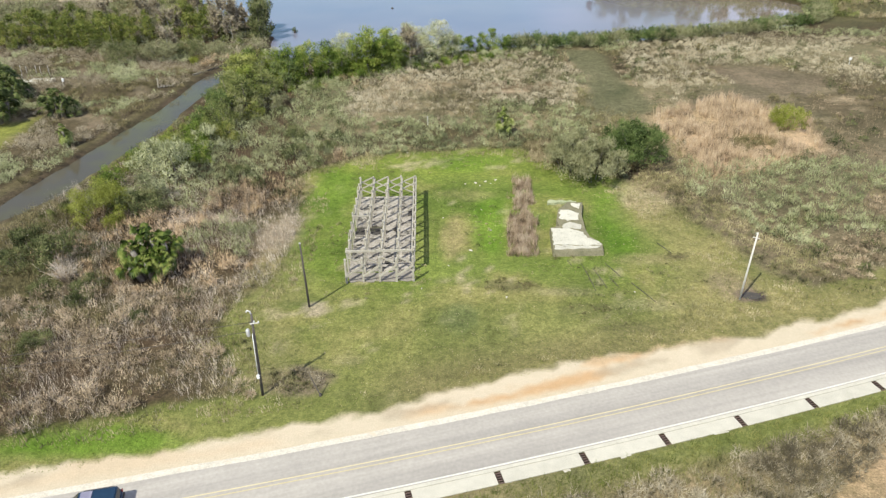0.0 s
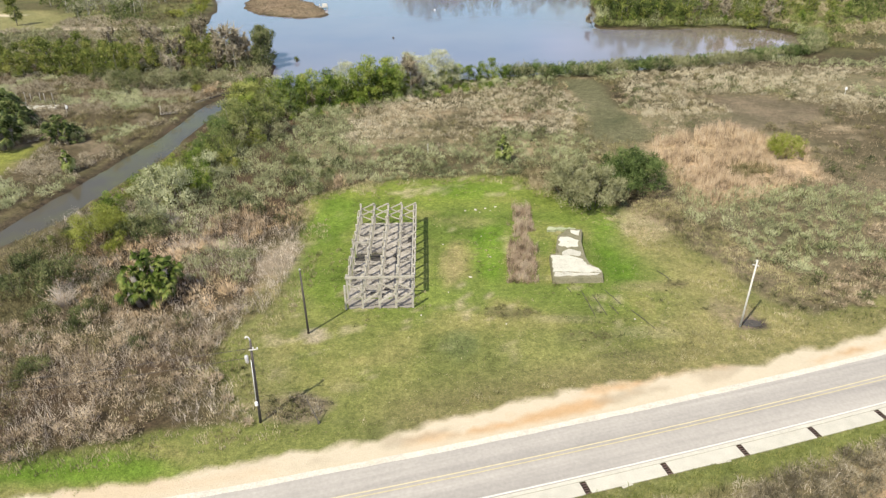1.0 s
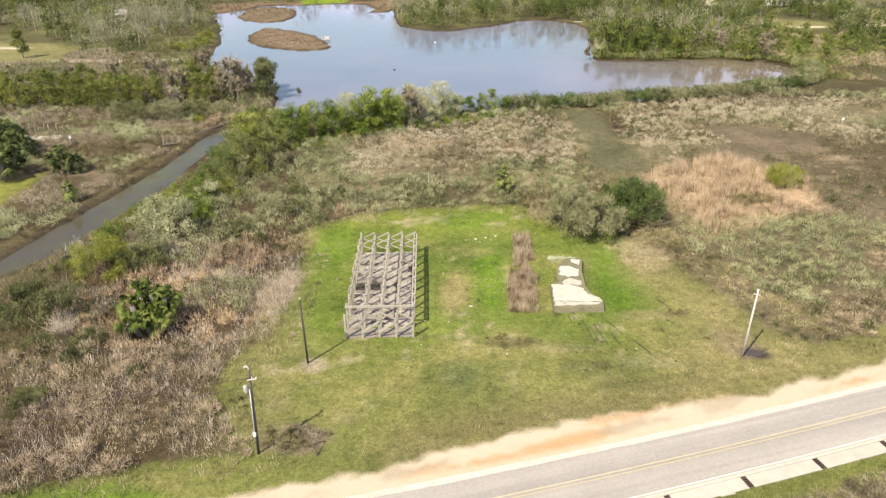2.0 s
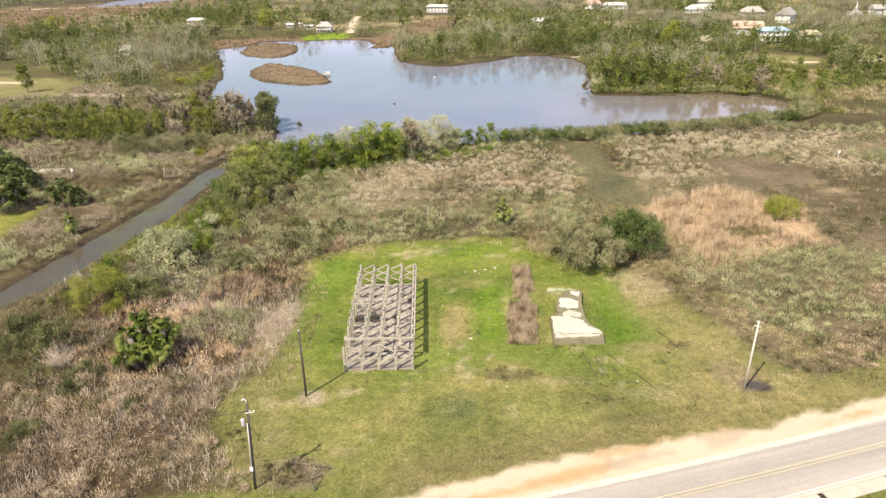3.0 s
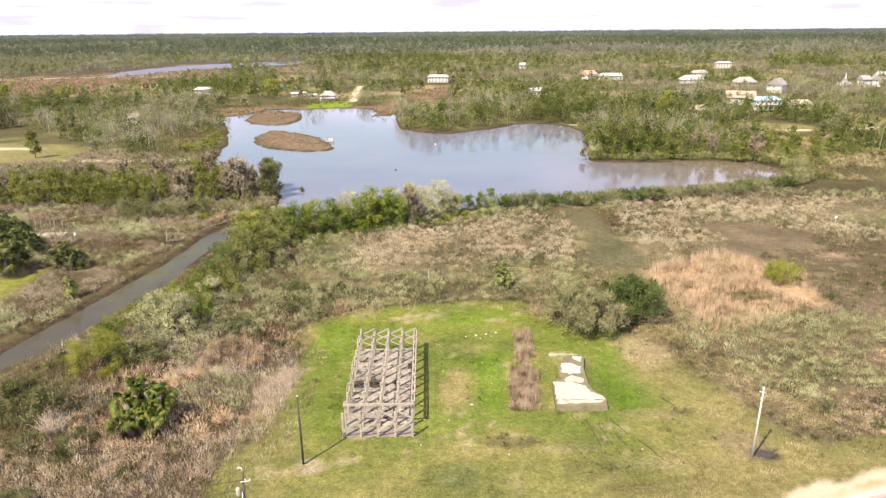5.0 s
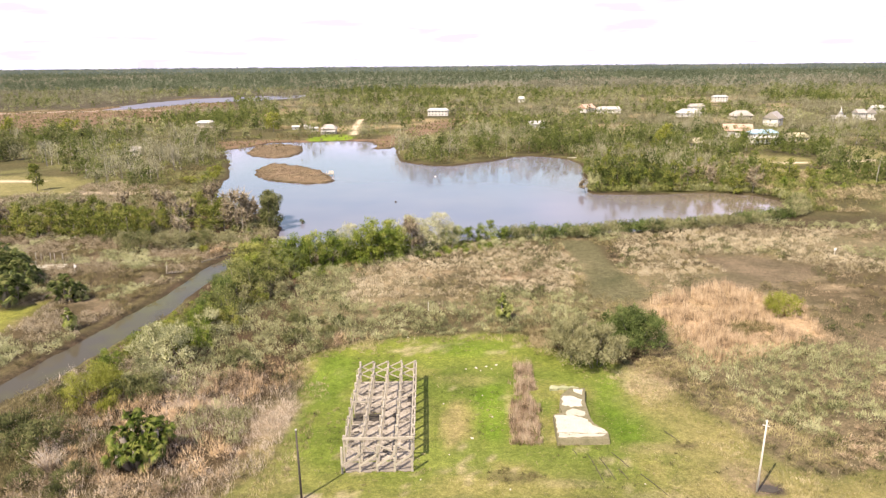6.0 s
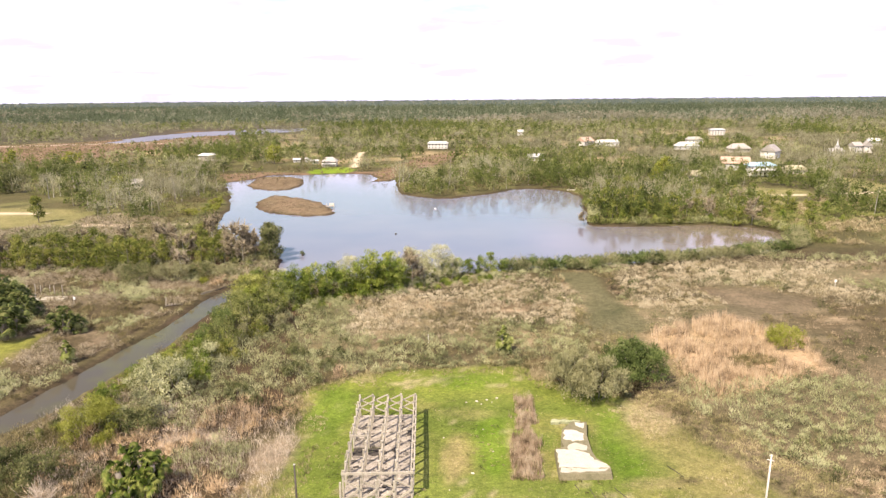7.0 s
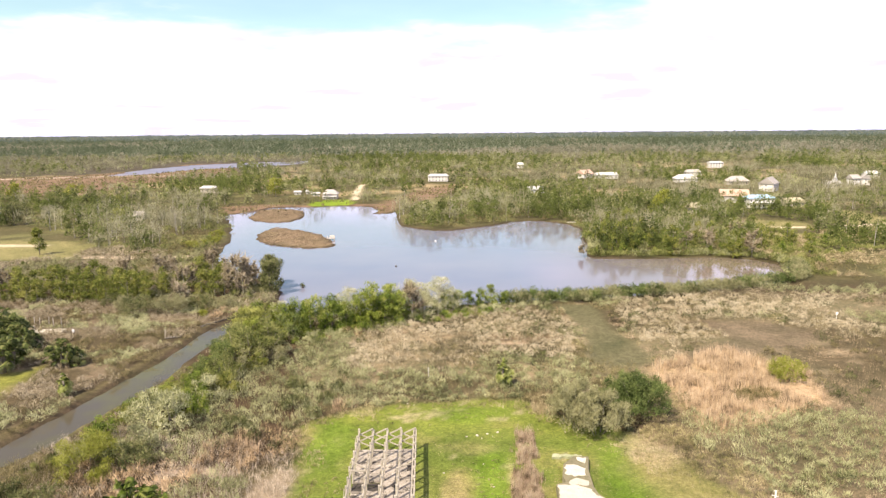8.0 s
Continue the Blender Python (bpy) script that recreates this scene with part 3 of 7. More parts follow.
def domes(cent, rad, per, size, rng, jitter=0.4):
    """Rounded mounds of leaf pieces that face outwards."""
    n = len(cent) * per
    k = np.repeat(np.arange(len(cent)), per)
    d = rng.normal(size=(n, 3))
    d[:, 2] = np.abs(d[:, 2]) - 0.2
    d /= np.linalg.norm(d, axis=1)[:, None]
    p = cent[k] + d * rad[k] * rng.uniform(0.75, 1.05, n)[:, None]
    nrm = d + rng.normal(size=(n, 3)) * jitter
    nrm /= np.linalg.norm(nrm, axis=1)[:, None]
    t = np.cross(nrm, rng.normal(size=(n, 3)))
    t /= np.linalg.norm(t, axis=1)[:, None]
    u = np.cross(nrm, t)
    w = (size * rng.uniform(0.6, 1.4, n))[:, None]
    v = np.stack([p - t * w * 0.5 - u * w * 0.4, p + t * w * 0.5 - u * w * 0.4, p + u * w * 0.8], 1)
    return v.reshape(-1, 3), np.arange(n * 3).reshape(-1, 3)


def mounds(x, y, z, r, h):
    return np.stack([x, y, z + h * 0.3], 1), np.stack([r, r, h * 0.7], 1)


def stuff(name, arrays, material, label, category):
    v = np.concatenate([a[0] for a in arrays])
    f, off = [], 0
    for a in arrays:
        f.append(a[1] + off)
        off += len(a[0])
    ob = new(name, mesh_np(name, v, np.concatenate(f), material))
    return tagged(ob, label, category, kind="stuff")

# ---------------- ground, water, road ----------------
def steps(*runs):
    out = []
    for a, b, d in runs:
        out += list(np.arange(a, b, d))
    return np.array(out + [runs[-1][1]])


def soil_colour(x, y, s):
    """The soil or turf of each place."""
    def put(col, w, c):
        return col * (1 - w[:, None]) + np.array(c) * w[:, None]
    n1, n2, n3 = fbm(x, y, 22, 11), fbm(x, y, 6, 12), fbm(x, y, 2.6, 13)
    # shade between clumps is put into the soil colour of brush, woods and west side
    col = np.tile(np.array([0.072, 0.053, 0.034]), (len(x), 1))
    col = put(col, smooth(n1, 0.45, 0.7) * 0.7, (0.105, 0.10, 0.05))
    north = smooth(y, 108, 120) * smooth(-y, -195, -182) * smooth(x, -40, -28)
    col = put(col, north, (0.15, 0.135, 0.08))
    col = put(col, north * smooth(x + 6 * n2, 60, 74) * smooth(-y, -172, -158), (0.095, 0.08, 0.048))
    col = put(col, north * smooth(n1, 0.5, 0.66), (0.085, 0.073, 0.042))
    col = put(col, north * smooth(n2, 0.58, 0.72) * 0.6, (0.3, 0.25, 0.165))
    woods = smooth(y, 196, 215)
    col = put(col, woods, (0.088, 0.083, 0.042))
    col = put(col, woods * smooth(n1, 0.5, 0.7) * 0.7, (0.16, 0.165, 0.07))
    col = put(col, woods * smooth(fbm(x, y, 45, 87), 0.6, 0.68) * smooth(-y, -950, -800) * smooth(y, 400, 430), (0.26, 0.215, 0.125))
    col = put(col, smooth(y, 640, 760) * smooth(-x, 150, 300), (0.085, 0.077, 0.058))
    east = smooth(x, 24, 34) * smooth(y, 64, 74) * smooth(-y, -132, -112)
    col = put(col, east, (0.14, 0.118, 0.075))
    # paler soil colour far off lifts the shade between distant trees
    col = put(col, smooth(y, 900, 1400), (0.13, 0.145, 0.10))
    col = put(col, smooth(-s["marsh"], -6, 6), (0.185, 0.13, 0.09))
    col = put(col, smooth(-s["field"], -3, 3), (0.195, 0.187, 0.085))
    col = put(col, smooth(-(((x + 91) / 14) ** 2 + ((y - 426) / 20) ** 2), -1.2, -0.8), (0.17, 0.26, 0.03))
    col = put(col, smooth(-s["sand"], -4, 4), (0.42, 0.36, 0.29))
    col = put(col, smooth(-s["isl"], -2, 1), (0.2, 0.155, 0.1))
    col = put(col, smooth(-s["track"], -3.2, -1.6), (0.55, 0.48, 0.36))
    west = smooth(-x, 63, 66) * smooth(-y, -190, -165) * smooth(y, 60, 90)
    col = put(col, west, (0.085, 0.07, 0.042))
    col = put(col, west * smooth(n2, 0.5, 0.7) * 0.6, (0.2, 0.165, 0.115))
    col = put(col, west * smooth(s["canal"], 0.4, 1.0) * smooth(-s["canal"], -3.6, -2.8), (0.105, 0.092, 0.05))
    # shade of the steep west scarp, laid into the soil as a dark line
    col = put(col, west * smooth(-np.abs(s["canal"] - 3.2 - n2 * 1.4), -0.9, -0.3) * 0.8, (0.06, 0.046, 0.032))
    col = put(col, smooth(-s["wlawn"], -2, 3), (0.17, 0.185, 0.045))
    col = put(col, smooth(-s["reed"], -3, 2), (0.37, 0.28, 0.18))
    col = put(col, smooth(-s["mud"], -2, 2) * 0.8, (0.14, 0.115, 0.078))
    col = put(col, smooth(-s["ditch"], -2, 1) * 0.95, (0.105, 0.105, 0.058))
    lawn = smooth(-s["lawn"], -1.5, 1.2)
    col = put(col, lawn, (0.13, 0.17, 0.04))
    col = put(col, lawn * smooth(-y, -76, -68), (0.158, 0.172, 0.055))
    col = put(col, lawn * smooth(n2, 0.52, 0.7) * 0.75, (0.23, 0.215, 0.085))
    col = put(col, lawn * smooth(n1, 0.5, 0.68) * 0.6 * smooth(y, 62, 74), (0.115, 0.165, 0.03))
    col = put(col, lawn * smooth(y, 98, 106) * 0.6, (0.165, 0.20, 0.04))
    col = put(col, lawn * smooth(n3, 0.68, 0.8) * 0.7, (0.33, 0.29, 0.18))
    for bx, by, ra, rb, w in ((2.4, 87, 3.0, 11, 0.8), (-22, 96, 4.0, 9, 0.6), (20, 88, 3.2, 10, 0.7), (-1, 108, 8, 4, 0.5), (-38, 45, 14, 2.2, 0.8)):
        d2 = ((x - bx) / ra) ** 2 + ((y - by) / rb) ** 2 + (n3 - 0.5) * 1.0
        col = put(col, lawn * smooth(-d2, -1.3, -0.2) * w, (0.10, 0.185, 0.018))
    col = put(col, lawn * smooth(-y, -74, -60) * smooth(x, -16, 4) * 0.75, (0.155, 0.165, 0.058))
    col = put(col, lawn * smooth(-s["v"], -15, -9) * smooth(x, -14, -4), (0.16, 0.15, 0.065))
    col = put(col, lawn * smooth(x + 6 * (n2 - 0.5), 19, 28) * smooth(-y, -98, -90) * 0.85, (0.2, 0.185, 0.08))
    bare = 0.9 * smooth(-((x - 26) ** 2 / 30 + (y - 97) ** 2 / 60), -1, 0) + 0.5 * smooth(-((x + 27) ** 2 / 18 + (y - 83) ** 2 / 60), -1, 0)
    col = put(col, np.clip(bare, 0, 1) * 0.7, (0.34, 0.28, 0.19))
    for bx, by, ra, rb, w, cc in ((33.2, 70.2, 1.9, 1.5, 0.95, (0.045, 0.036, 0.04)),
                                 (4.2, 71.5, 3.4, 1.5, 0.7, (0.1, 0.095, 0.05)),
                                 (-1.6, 64.6, 2.6, 3.2, 0.6, (0.105, 0.13, 0.055)),
                                 (-21.5, 66.4, 2.4, 1.2, 0.8, (0.09, 0.125, 0.03)),
                                 (26.6, 78.6, 1.9, 0.8, 0.8, (0.1, 0.085, 0.05)),
                                 (14.0, 66.5, 4.5, 1.6, 0.35, (0.11, 0.105, 0.06)),
                                 (31.5, 72.5, 3.0, 3.5, 0.5, (0.26, 0.2, 0.15)),
                                 (-18.4, 65.9, 1.8, 1.5, 0.8, (0.33, 0.28, 0.21)),
                                 (-18.0, 53.6, 4.2, 2.4, 0.85, (0.19, 0.15, 0.115)),
                                 (-22.5, 58.0, 4.0, 6.0, 0.6, (0.19, 0.18, 0.08)),
                                 (-24.0, 70.0, 4.5, 8.0, 0.45, (0.17, 0.16, 0.075)),
                                 (-13.0, 57.0, 2.0, 1.0, 0.3, (0.27, 0.24, 0.14)),
                                 (-39, 87.5, 5.5, 1.1, 0.85, (0.42, 0.335, 0.26)),
                                 (-26.8, 84.0, 2.6, 6.5, 0.85, (0.27, 0.225, 0.165))):
        d2 = ((x - bx) / ra) ** 2 + ((y - by) / rb) ** 2 + (n3 - 0.5) * 1.2
        col = put(col, smooth(-d2, -1.2, -0.3) * w, cc)
    for bx, by, ra, rb, w, cc in ((-27, 76, 2.0, 4.0, 0.5, (0.24, 0.21, 0.11)),
                                 (-2.8, 83, 1.8, 7, 0.6, (0.27, 0.22, 0.12)),
                                 (-1, 96, 5, 2.2, 0.45, (0.26, 0.23, 0.11)),
                                 (22, 78, 4, 1.2, 0.5, (0.28, 0.23, 0.13)),
                                 (11, 70.5, 4.5, 1.0, 0.45, (0.27, 0.24, 0.14)),
                                 (17, 63.5, 3.5, 1.2, 0.4, (0.12, 0.11, 0.06)),
                                 (20.5, 68.0, 4.0, 1.4, 0.4, (0.3, 0.27, 0.16)),
                                 (11.0, 150.5, 9.0, 3.5, 0.8, (0.19, 0.145, 0.095)),
                                 (6.0, 146.0, 6, 1.3, 0.7, (0.42, 0.34, 0.24))):
        d2 = ((x - bx) / ra) ** 2 + ((y - by) / rb) ** 2 + (n3 - 0.5) * 1.2
        col = put(col, smooth(-d2, -1.2, -0.3) * w, cc)
    # the worn verge on the road's north side
    edge = 7.0 + (fbm(x, y * 0 + 5, 12, 21) - 0.5) * 3.2 + (n3 - 0.5) * 1.6 + (fbm(x, y, 0.9, 26) - 0.5) * 0.9 - 1.5 * smooth(-x, 15, 32)
    verge = smooth(s["v"], 2.5, 3.0) * smooth(-s["v"], -edge - 0.35, -edge + 0.2)
    col = put(col, verge, (0.52, 0.44, 0.325))
    col = put(col, verge * smooth(fbm(x * 0.7, s["v"] * 3, 7, 23), 0.47, 0.6) * smooth(s["v"], 4.0, 4.8) * (0.25 + 0.75 * smooth(x, -14, 2)), (0.47, 0.31, 0.17))
    col = put(col, verge * smooth(fbm(x, s["v"] * 2.6, 3.5, 24), 0.58, 0.7) * smooth(s["v"], 4.2, 5.2) * 0.55, (0.33, 0.27, 0.19))
    # south of the road
    south = smooth(-s["v"], 4.4, 5.2)
    col = put(col, south, (0.21, 0.175, 0.105))
    col = put(col, south * smooth(s["v"], -9.5, -6.0) * smooth(x, -10, 25), (0.125, 0.145, 0.045))
    col = put(col, south * smooth(x - 31.5 - 1.28 * (y - 42.4) + 4 * (n3 - 0.5), -0.6, 0.8) * smooth(-s["v"], 7.5, 8.5), (0.3, 0.225, 0.135))
    # wet mud at the waterline, its colour darkened further for the bank's shade
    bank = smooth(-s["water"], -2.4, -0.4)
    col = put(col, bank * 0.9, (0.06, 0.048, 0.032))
    col = put(col, smooth(-np.abs(s["canal"]), -1.6, -0.2) * smooth(x, -68, -64) * smooth(-y, -135, -125) * 0.8, (0.13, 0.125, 0.055))
    grain = 1 - 0.86 * verge
    return np.concatenate([np.clip(col, 0, 1), grain[:, None]], 1)


gx = steps((-4900, -1000, 300), (-1000, -480, 40), (-480, -300, 9), (-300, -130, 5), (-130, -60, 1.5), (-60, 72, 0.9), (72, 110, 1.5), (110, 300, 5), (300, 1000, 40), (1000, 4900, 300))
gy = steps((-900, -100, 100), (-100, 20, 12), (20, 34, 1.3), (34, 74, 0.75), (74, 130, 1.2), (130, 210, 1.8), (210, 430, 2.6), (430, 1000, 11), (1000, 4900, 260))
X, Y = np.meshgrid(gx, gy)
x, y = X.ravel(), Y.ravel()
S = sites(x, y)
V = np.stack([x, y, ground_z(x, y, S)], 1)
i = (np.arange(len(gy) - 1)[:, None] * len(gx) + np.arange(len(gx) - 1)[None, :]).ravel()
Fq = np.stack([i, i + 1, i + 1 + len(gx), i + len(gx)], 1)
me = mesh_np("ground", V, Fq, M_GROUND, True)
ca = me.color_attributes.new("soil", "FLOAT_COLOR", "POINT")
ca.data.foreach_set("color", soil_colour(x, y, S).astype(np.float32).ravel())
ground = tagged(new("ground", me), "flat marshy ground with rough turf, sand and mud", "ground", kind="structure")


def z_at(px, py):
    return float(ground_z(np.array([px], float), np.array([py], float))[0])


wx, wy = np.linspace(-760, 420, 60), np.linspace(40, 1010, 50)
X, Y = np.meshgrid(wx, wy)
i = (np.arange(49)[:, None] * 60 + np.arange(59)[None, :]).ravel()
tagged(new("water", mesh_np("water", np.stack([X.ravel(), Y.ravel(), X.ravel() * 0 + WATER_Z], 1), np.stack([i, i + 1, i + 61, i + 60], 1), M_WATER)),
       "still brown pond and canal water reflecting the sky", "water", kind="structure")


def road_point(u, v, z):
    """A place u metres along and v metres north of the road's centre line."""
    d = 0.1
    t = Vector((1, (float(road_y(u + d)) - float(road_y(u))) / d, 0)).normalized()
    return Vector((u, float(road_y(u)), z)) + Vector((-t.y, t.x, 0)) * v


def strip(name, v0, v1, z0, z1, material, u0=-420.0, u1=420.0, n=120, crown=0.0, wander=0.0, parent=None):
    """A long ribbon of paving with sides, along the road."""
    bm = bmesh.new()
    rows = []
    for k in range(n + 1):
        u = u0 + (u1 - u0) * k / n
        w0, w1 = (random.uniform(-wander, wander) for _ in range(2))
        rows.append([bm.verts.new(road_point(u, v, z)) for v, z in
                     ((v0 + w0, z0), (v0 + w0, z1), ((v0 + v1) / 2, z1 + crown), (v1 + w1, z1), (v1 + w1, z0))])
    for a, b in zip(rows, rows[1:]):
        for k in range(4):
            bm.faces.new((a[k], b[k], b[k + 1], a[k + 1]))
    return part(name, bm, material, parent)


road = thing("road", "worn grey two-lane asphalt road with painted lines", "road", kind="structure")
strip("asphalt", -3.25, 3.55, -0.2, 0.05, M_ASPHALT, crown=0.04, parent=road)
strip("edge_line", 3.05, 3.75, -0.1, 0.058, M_VERGE_LINE, wander=0.05, n=500, parent=road)["label"] = "broad worn white edge line with sand"
strip("edge_line", -3.1, -2.95, 0.0, 0.064, M_LINE_W, parent=road)
for off in (-0.21, 0.21):
    strip("centre_line", off - 0.055, off + 0.055, 0.03, 0.099, M_LINE_Y, parent=road)
tagged(strip("kerb", -3.6, -3.25, -0.2, 0.11, M_CONC), "pale concrete kerb along the road", "kerb", kind="structure")
gutter = thing("pavement", "pale concrete strip with rusty drain grates", "pavement", kind="structure")
U_JOINT = [1.3 + 7.52 * k for k in range(-24, 25)]
for k, u in enumerate(U_JOINT[:-1]):
    strip("concrete_slab", -5.0, -3.62, -0.25, 0.075, M_CONC, u + 0.27, U_JOINT[k + 1] - 0.27, 2, parent=gutter)
    grate = strip("drain_grate", -4.95, -3.66, -0.25, 0.0, M_PIT, u - 0.26, u + 0.26, 1, parent=gutter)
    if -12 < u < 75:
        for q in range(5):
            strip("bar", -4.95 + 0.26 * q, -4.83 + 0.26 * q, -0.05, 0.045, M_RUST, u - 0.25, u + 0.25, 1, parent=grate)
        for q in range(2):
            a = random.uniform(u + 0.6, u + 6.2)
            strip("broken_lip", -5.0 - random.uniform(0.08, 0.28), -5.0, -0.2, random.uniform(-0.02, 0.05), M_CONC, a, a + random.uniform(0.4, 1.8), 3, wander=0.07, parent=gutter)
    else:
        strip("bar", -4.95, -3.66, -0.05, 0.03, M_RUST, u - 0.2, u + 0.2, 1, parent=grate)

# ---------------- the raised frame and its slab ----------------
FRAME_M = pose(-11.4, 71.8, 0, 0, 0, 4.1)
BAY_X, BAY_Y, TOP = 2.07, 2.31, 3.6
COLS, BENTS = 5, 11
frame_house = thing("piling_house", "weathered grey timber pilings of an unfinished house", "unfinished house", at=FRAME_M)
post_bm = box(bmesh.new(), 0, 0, TOP / 2 - 0.2, 0.25, 0.25, TOP + 0.4, bevel=0.02)
post_me = part("post", post_bm, M_TIMBER, frame_house).data
first_post = frame_house.children[0]
xs = [(k - 2) * BAY_X for k in range(COLS)]
ys = [k * BAY_Y for k in range(BENTS)]
for cx in xs:
    for k, cy in enumerate(ys):
        m = pose(cx + random.uniform(-0.04, 0.04), cy + random.uniform(-0.05, 0.05), random.uniform(-0.12, 0.08), random.uniform(-1, 1), random.uniform(-1, 1), random.uniform(-5, 5))
        if (cx, k) == (xs[0], 0):
            first_post.matrix_basis = m
        else:
            part("post", post_me, M_TIMBER, frame_house, m=m)
for cx in xs:
    part("beam", beam(bmesh.new(), (cx + 0.17, ys[1] - 0.3, TOP - 0.52), (cx + 0.17, ys[-1] + 0.3, TOP - 0.48), 0.14, 0.3), M_TIMBER, frame_house)
part("edge_beam", beam(bmesh.new(), (xs[-1] - 0.18, ys[1] - 0.3, TOP - 0.55), (xs[-1] - 0.18, ys[-1] + 0.3, TOP - 0.5), 0.16, 0.42), M_TIMBER, frame_house)
for k in (2, 5, 8):
    part("brace", beam(bmesh.new(), (xs[0] - 0.2, ys[k], 0.6), (xs[0] - 0.2, ys[k + 1], 3.2), 0.06, 0.18), M_TIMBER, frame_house)
    part("brace", beam(bmesh.new(), (xs[-1] + 0.2, ys[k], 3.2), (xs[-1] + 0.2, ys[k + 1], 0.6), 0.06, 0.18), M_TIMBER, frame_house)
part("brace", beam(bmesh.new(), (xs[0], ys[6] - 0.18, 3.3), (xs[1], ys[6] - 0.18, 2.2), 0.06, 0.18), M_TIMBER, frame_house)
part("brace", beam(bmesh.new(), (xs[3], ys[6] - 0.18, 2.2), (xs[4], ys[6] - 0.18, 3.3), 0.06, 0.18), M_TIMBER, frame_house)
# the front bent and the two last ones are cross-braced
for a, bx in zip(xs, xs[1:]):
    part("brace", beam(bmesh.new(), (a, ys[0] - 0.2, 1.0), (bx, ys[0] - 0.2, 2.5), 0.08, 0.26), M_TIMBER, frame_house)
    part("brace", beam(bmesh.new(), (a, ys[1] - 0.2, 2.4), (bx, ys[1] - 0.2, 1.2), 0.08, 0.22), M_TIMBER, frame_house)
    for k in (9, 10):
        part("brace", beam(bmesh.new(), (a, ys[k] - 0.18, 2.6), (bx, ys[k] - 0.18, 3.6), 0.07, 0.2), M_TIMBER, frame_house)
        part("brace", beam(bmesh.new(), (a, ys[k] - 0.25, 2.9), (bx - 0.3, ys[k] - 0.25, 2.1), 0.07, 0.18), M_TIMBER, frame_house)
part("cross_beam", beam(bmesh.new(), (xs[0] - 0.15, ys[1] - 0.3, 3.3), (xs[-1] + 0.15, ys[1] - 0.3, 3.3), 0.12, 0.32), M_TIMBER, frame_house)
part("cross_beam", beam(bmesh.new(), (xs[0] - 0.15, ys[5] - 0.3, 3.3), (xs[1] + 0.15, ys[5] - 0.3, 3.2), 0.12, 0.26), M_TIMBER, frame_house)
slab = thing("concrete_floor", "cracked pale concrete floor with two dark pits", "floor slab", at=FRAME_M)
for a in range(4):
    for k in range(10):
        if k == 0 or (a in (0, 1) and k == 5):
            continue
        bm = box(bmesh.new(), xs[a] + BAY_X / 2, ys[k] + BAY_Y / 2, 0.08 + random.uniform(-0.02, 0.02), BAY_X - 0.03, BAY_Y - 0.03, 0.4, bevel=0.05)
        part("floor_panel", bm, M_SLAB, slab)
RAG = random.Random(4)


def ragged(outline, z, thick, rng=RAG, step=0.45, rough=0.12):
    """A flat piece with a broken edge, from a few corners."""
    ring = []
    for (ax, ay), (bx, by) in zip(outline, outline[1:] + outline[:1]):
        d = math.hypot(bx - ax, by - ay)
        m = max(1, int(d / step))
        for k in range(m):
            f = k / m
            ring.append((ax + (bx - ax) * f + rng.uniform(-rough, rough), ay + (by - ay) * f + rng.uniform(-rough, rough)))
    bm = bmesh.new()
    top, bot = [bm.verts.new((a, b2, z)) for a, b2 in ring], [bm.verts.new((a, b2, z - thick)) for a, b2 in ring]
    bm.faces.new(top)
    for k in range(len(ring)):
        bm.faces.new((bot[k], bot[(k + 1) % len(ring)], top[(k + 1) % len(ring)], top[k]))
    return bm


def ragged_box(cx, cy, sx, sy, z, thick, rough=0.12):
    return ragged([(cx - sx / 2, cy - sy / 2), (cx + sx / 2, cy - sy / 2), (cx + sx / 2, cy + sy / 2), (cx - sx / 2, cy + sy / 2)], z, thick, rough=rough)


for a in (0, 1):
    part("pit", box(bmesh.new(), xs[a] + BAY_X / 2, ys[5] + BAY_Y / 2, -0.05, BAY_X - 0.05, BAY_Y - 0.05, 0.15), M_PIT, slab, "dark wet pit in the floor")
    # black ragged plate on the floor makes the pit look larger
    part("pit_rim", ragged_box(xs[a] + BAY_X / 2, ys[5] + 0.2, BAY_X * 0.85, 0.9, 0.305, 0.05, 0.2), M_PIT, slab, "black damp stain round the pit")
part("apron", ragged_box(0, ys[0] + 1.1, 4 * BAY_X, 2.1, 0.14, 0.3, 0.25), M_GRAVEL, slab, "grey gravel apron before the slab")
for a, k, sx, sy in ((0, 2, 0.9, 0.6), (0, 4, 1.1, 0.5), (1, 2, 0.6, 0.9), (2, 1, 0.7, 0.5), (3, 6, 1.2, 0.4), (3, 7, 0.5, 1.4), (0, 6, 0.8, 0.8), (0, 8, 0.6, 0.5), (1, 8, 1.0, 0.35), (2, 5, 0.5, 0.4), (0, 3, 0.7, 0.4), (3, 2, 0.6, 0.5)):
    db = thing("rotten_board", "dark rotten board lying on the cracked floor", "board", "floor debris", at=FRAME_M @ pose(xs[a] + RAG.uniform(0.6, 1.5), ys[k] + RAG.uniform(0.5, 1.8), 0.31, 0, 0, RAG.uniform(-25, 25)))
    part("board", ragged_box(0, 0, sx, sy, 0.07, 0.08, 0.08), M_PIT if k % 2 else M_BARK, db)

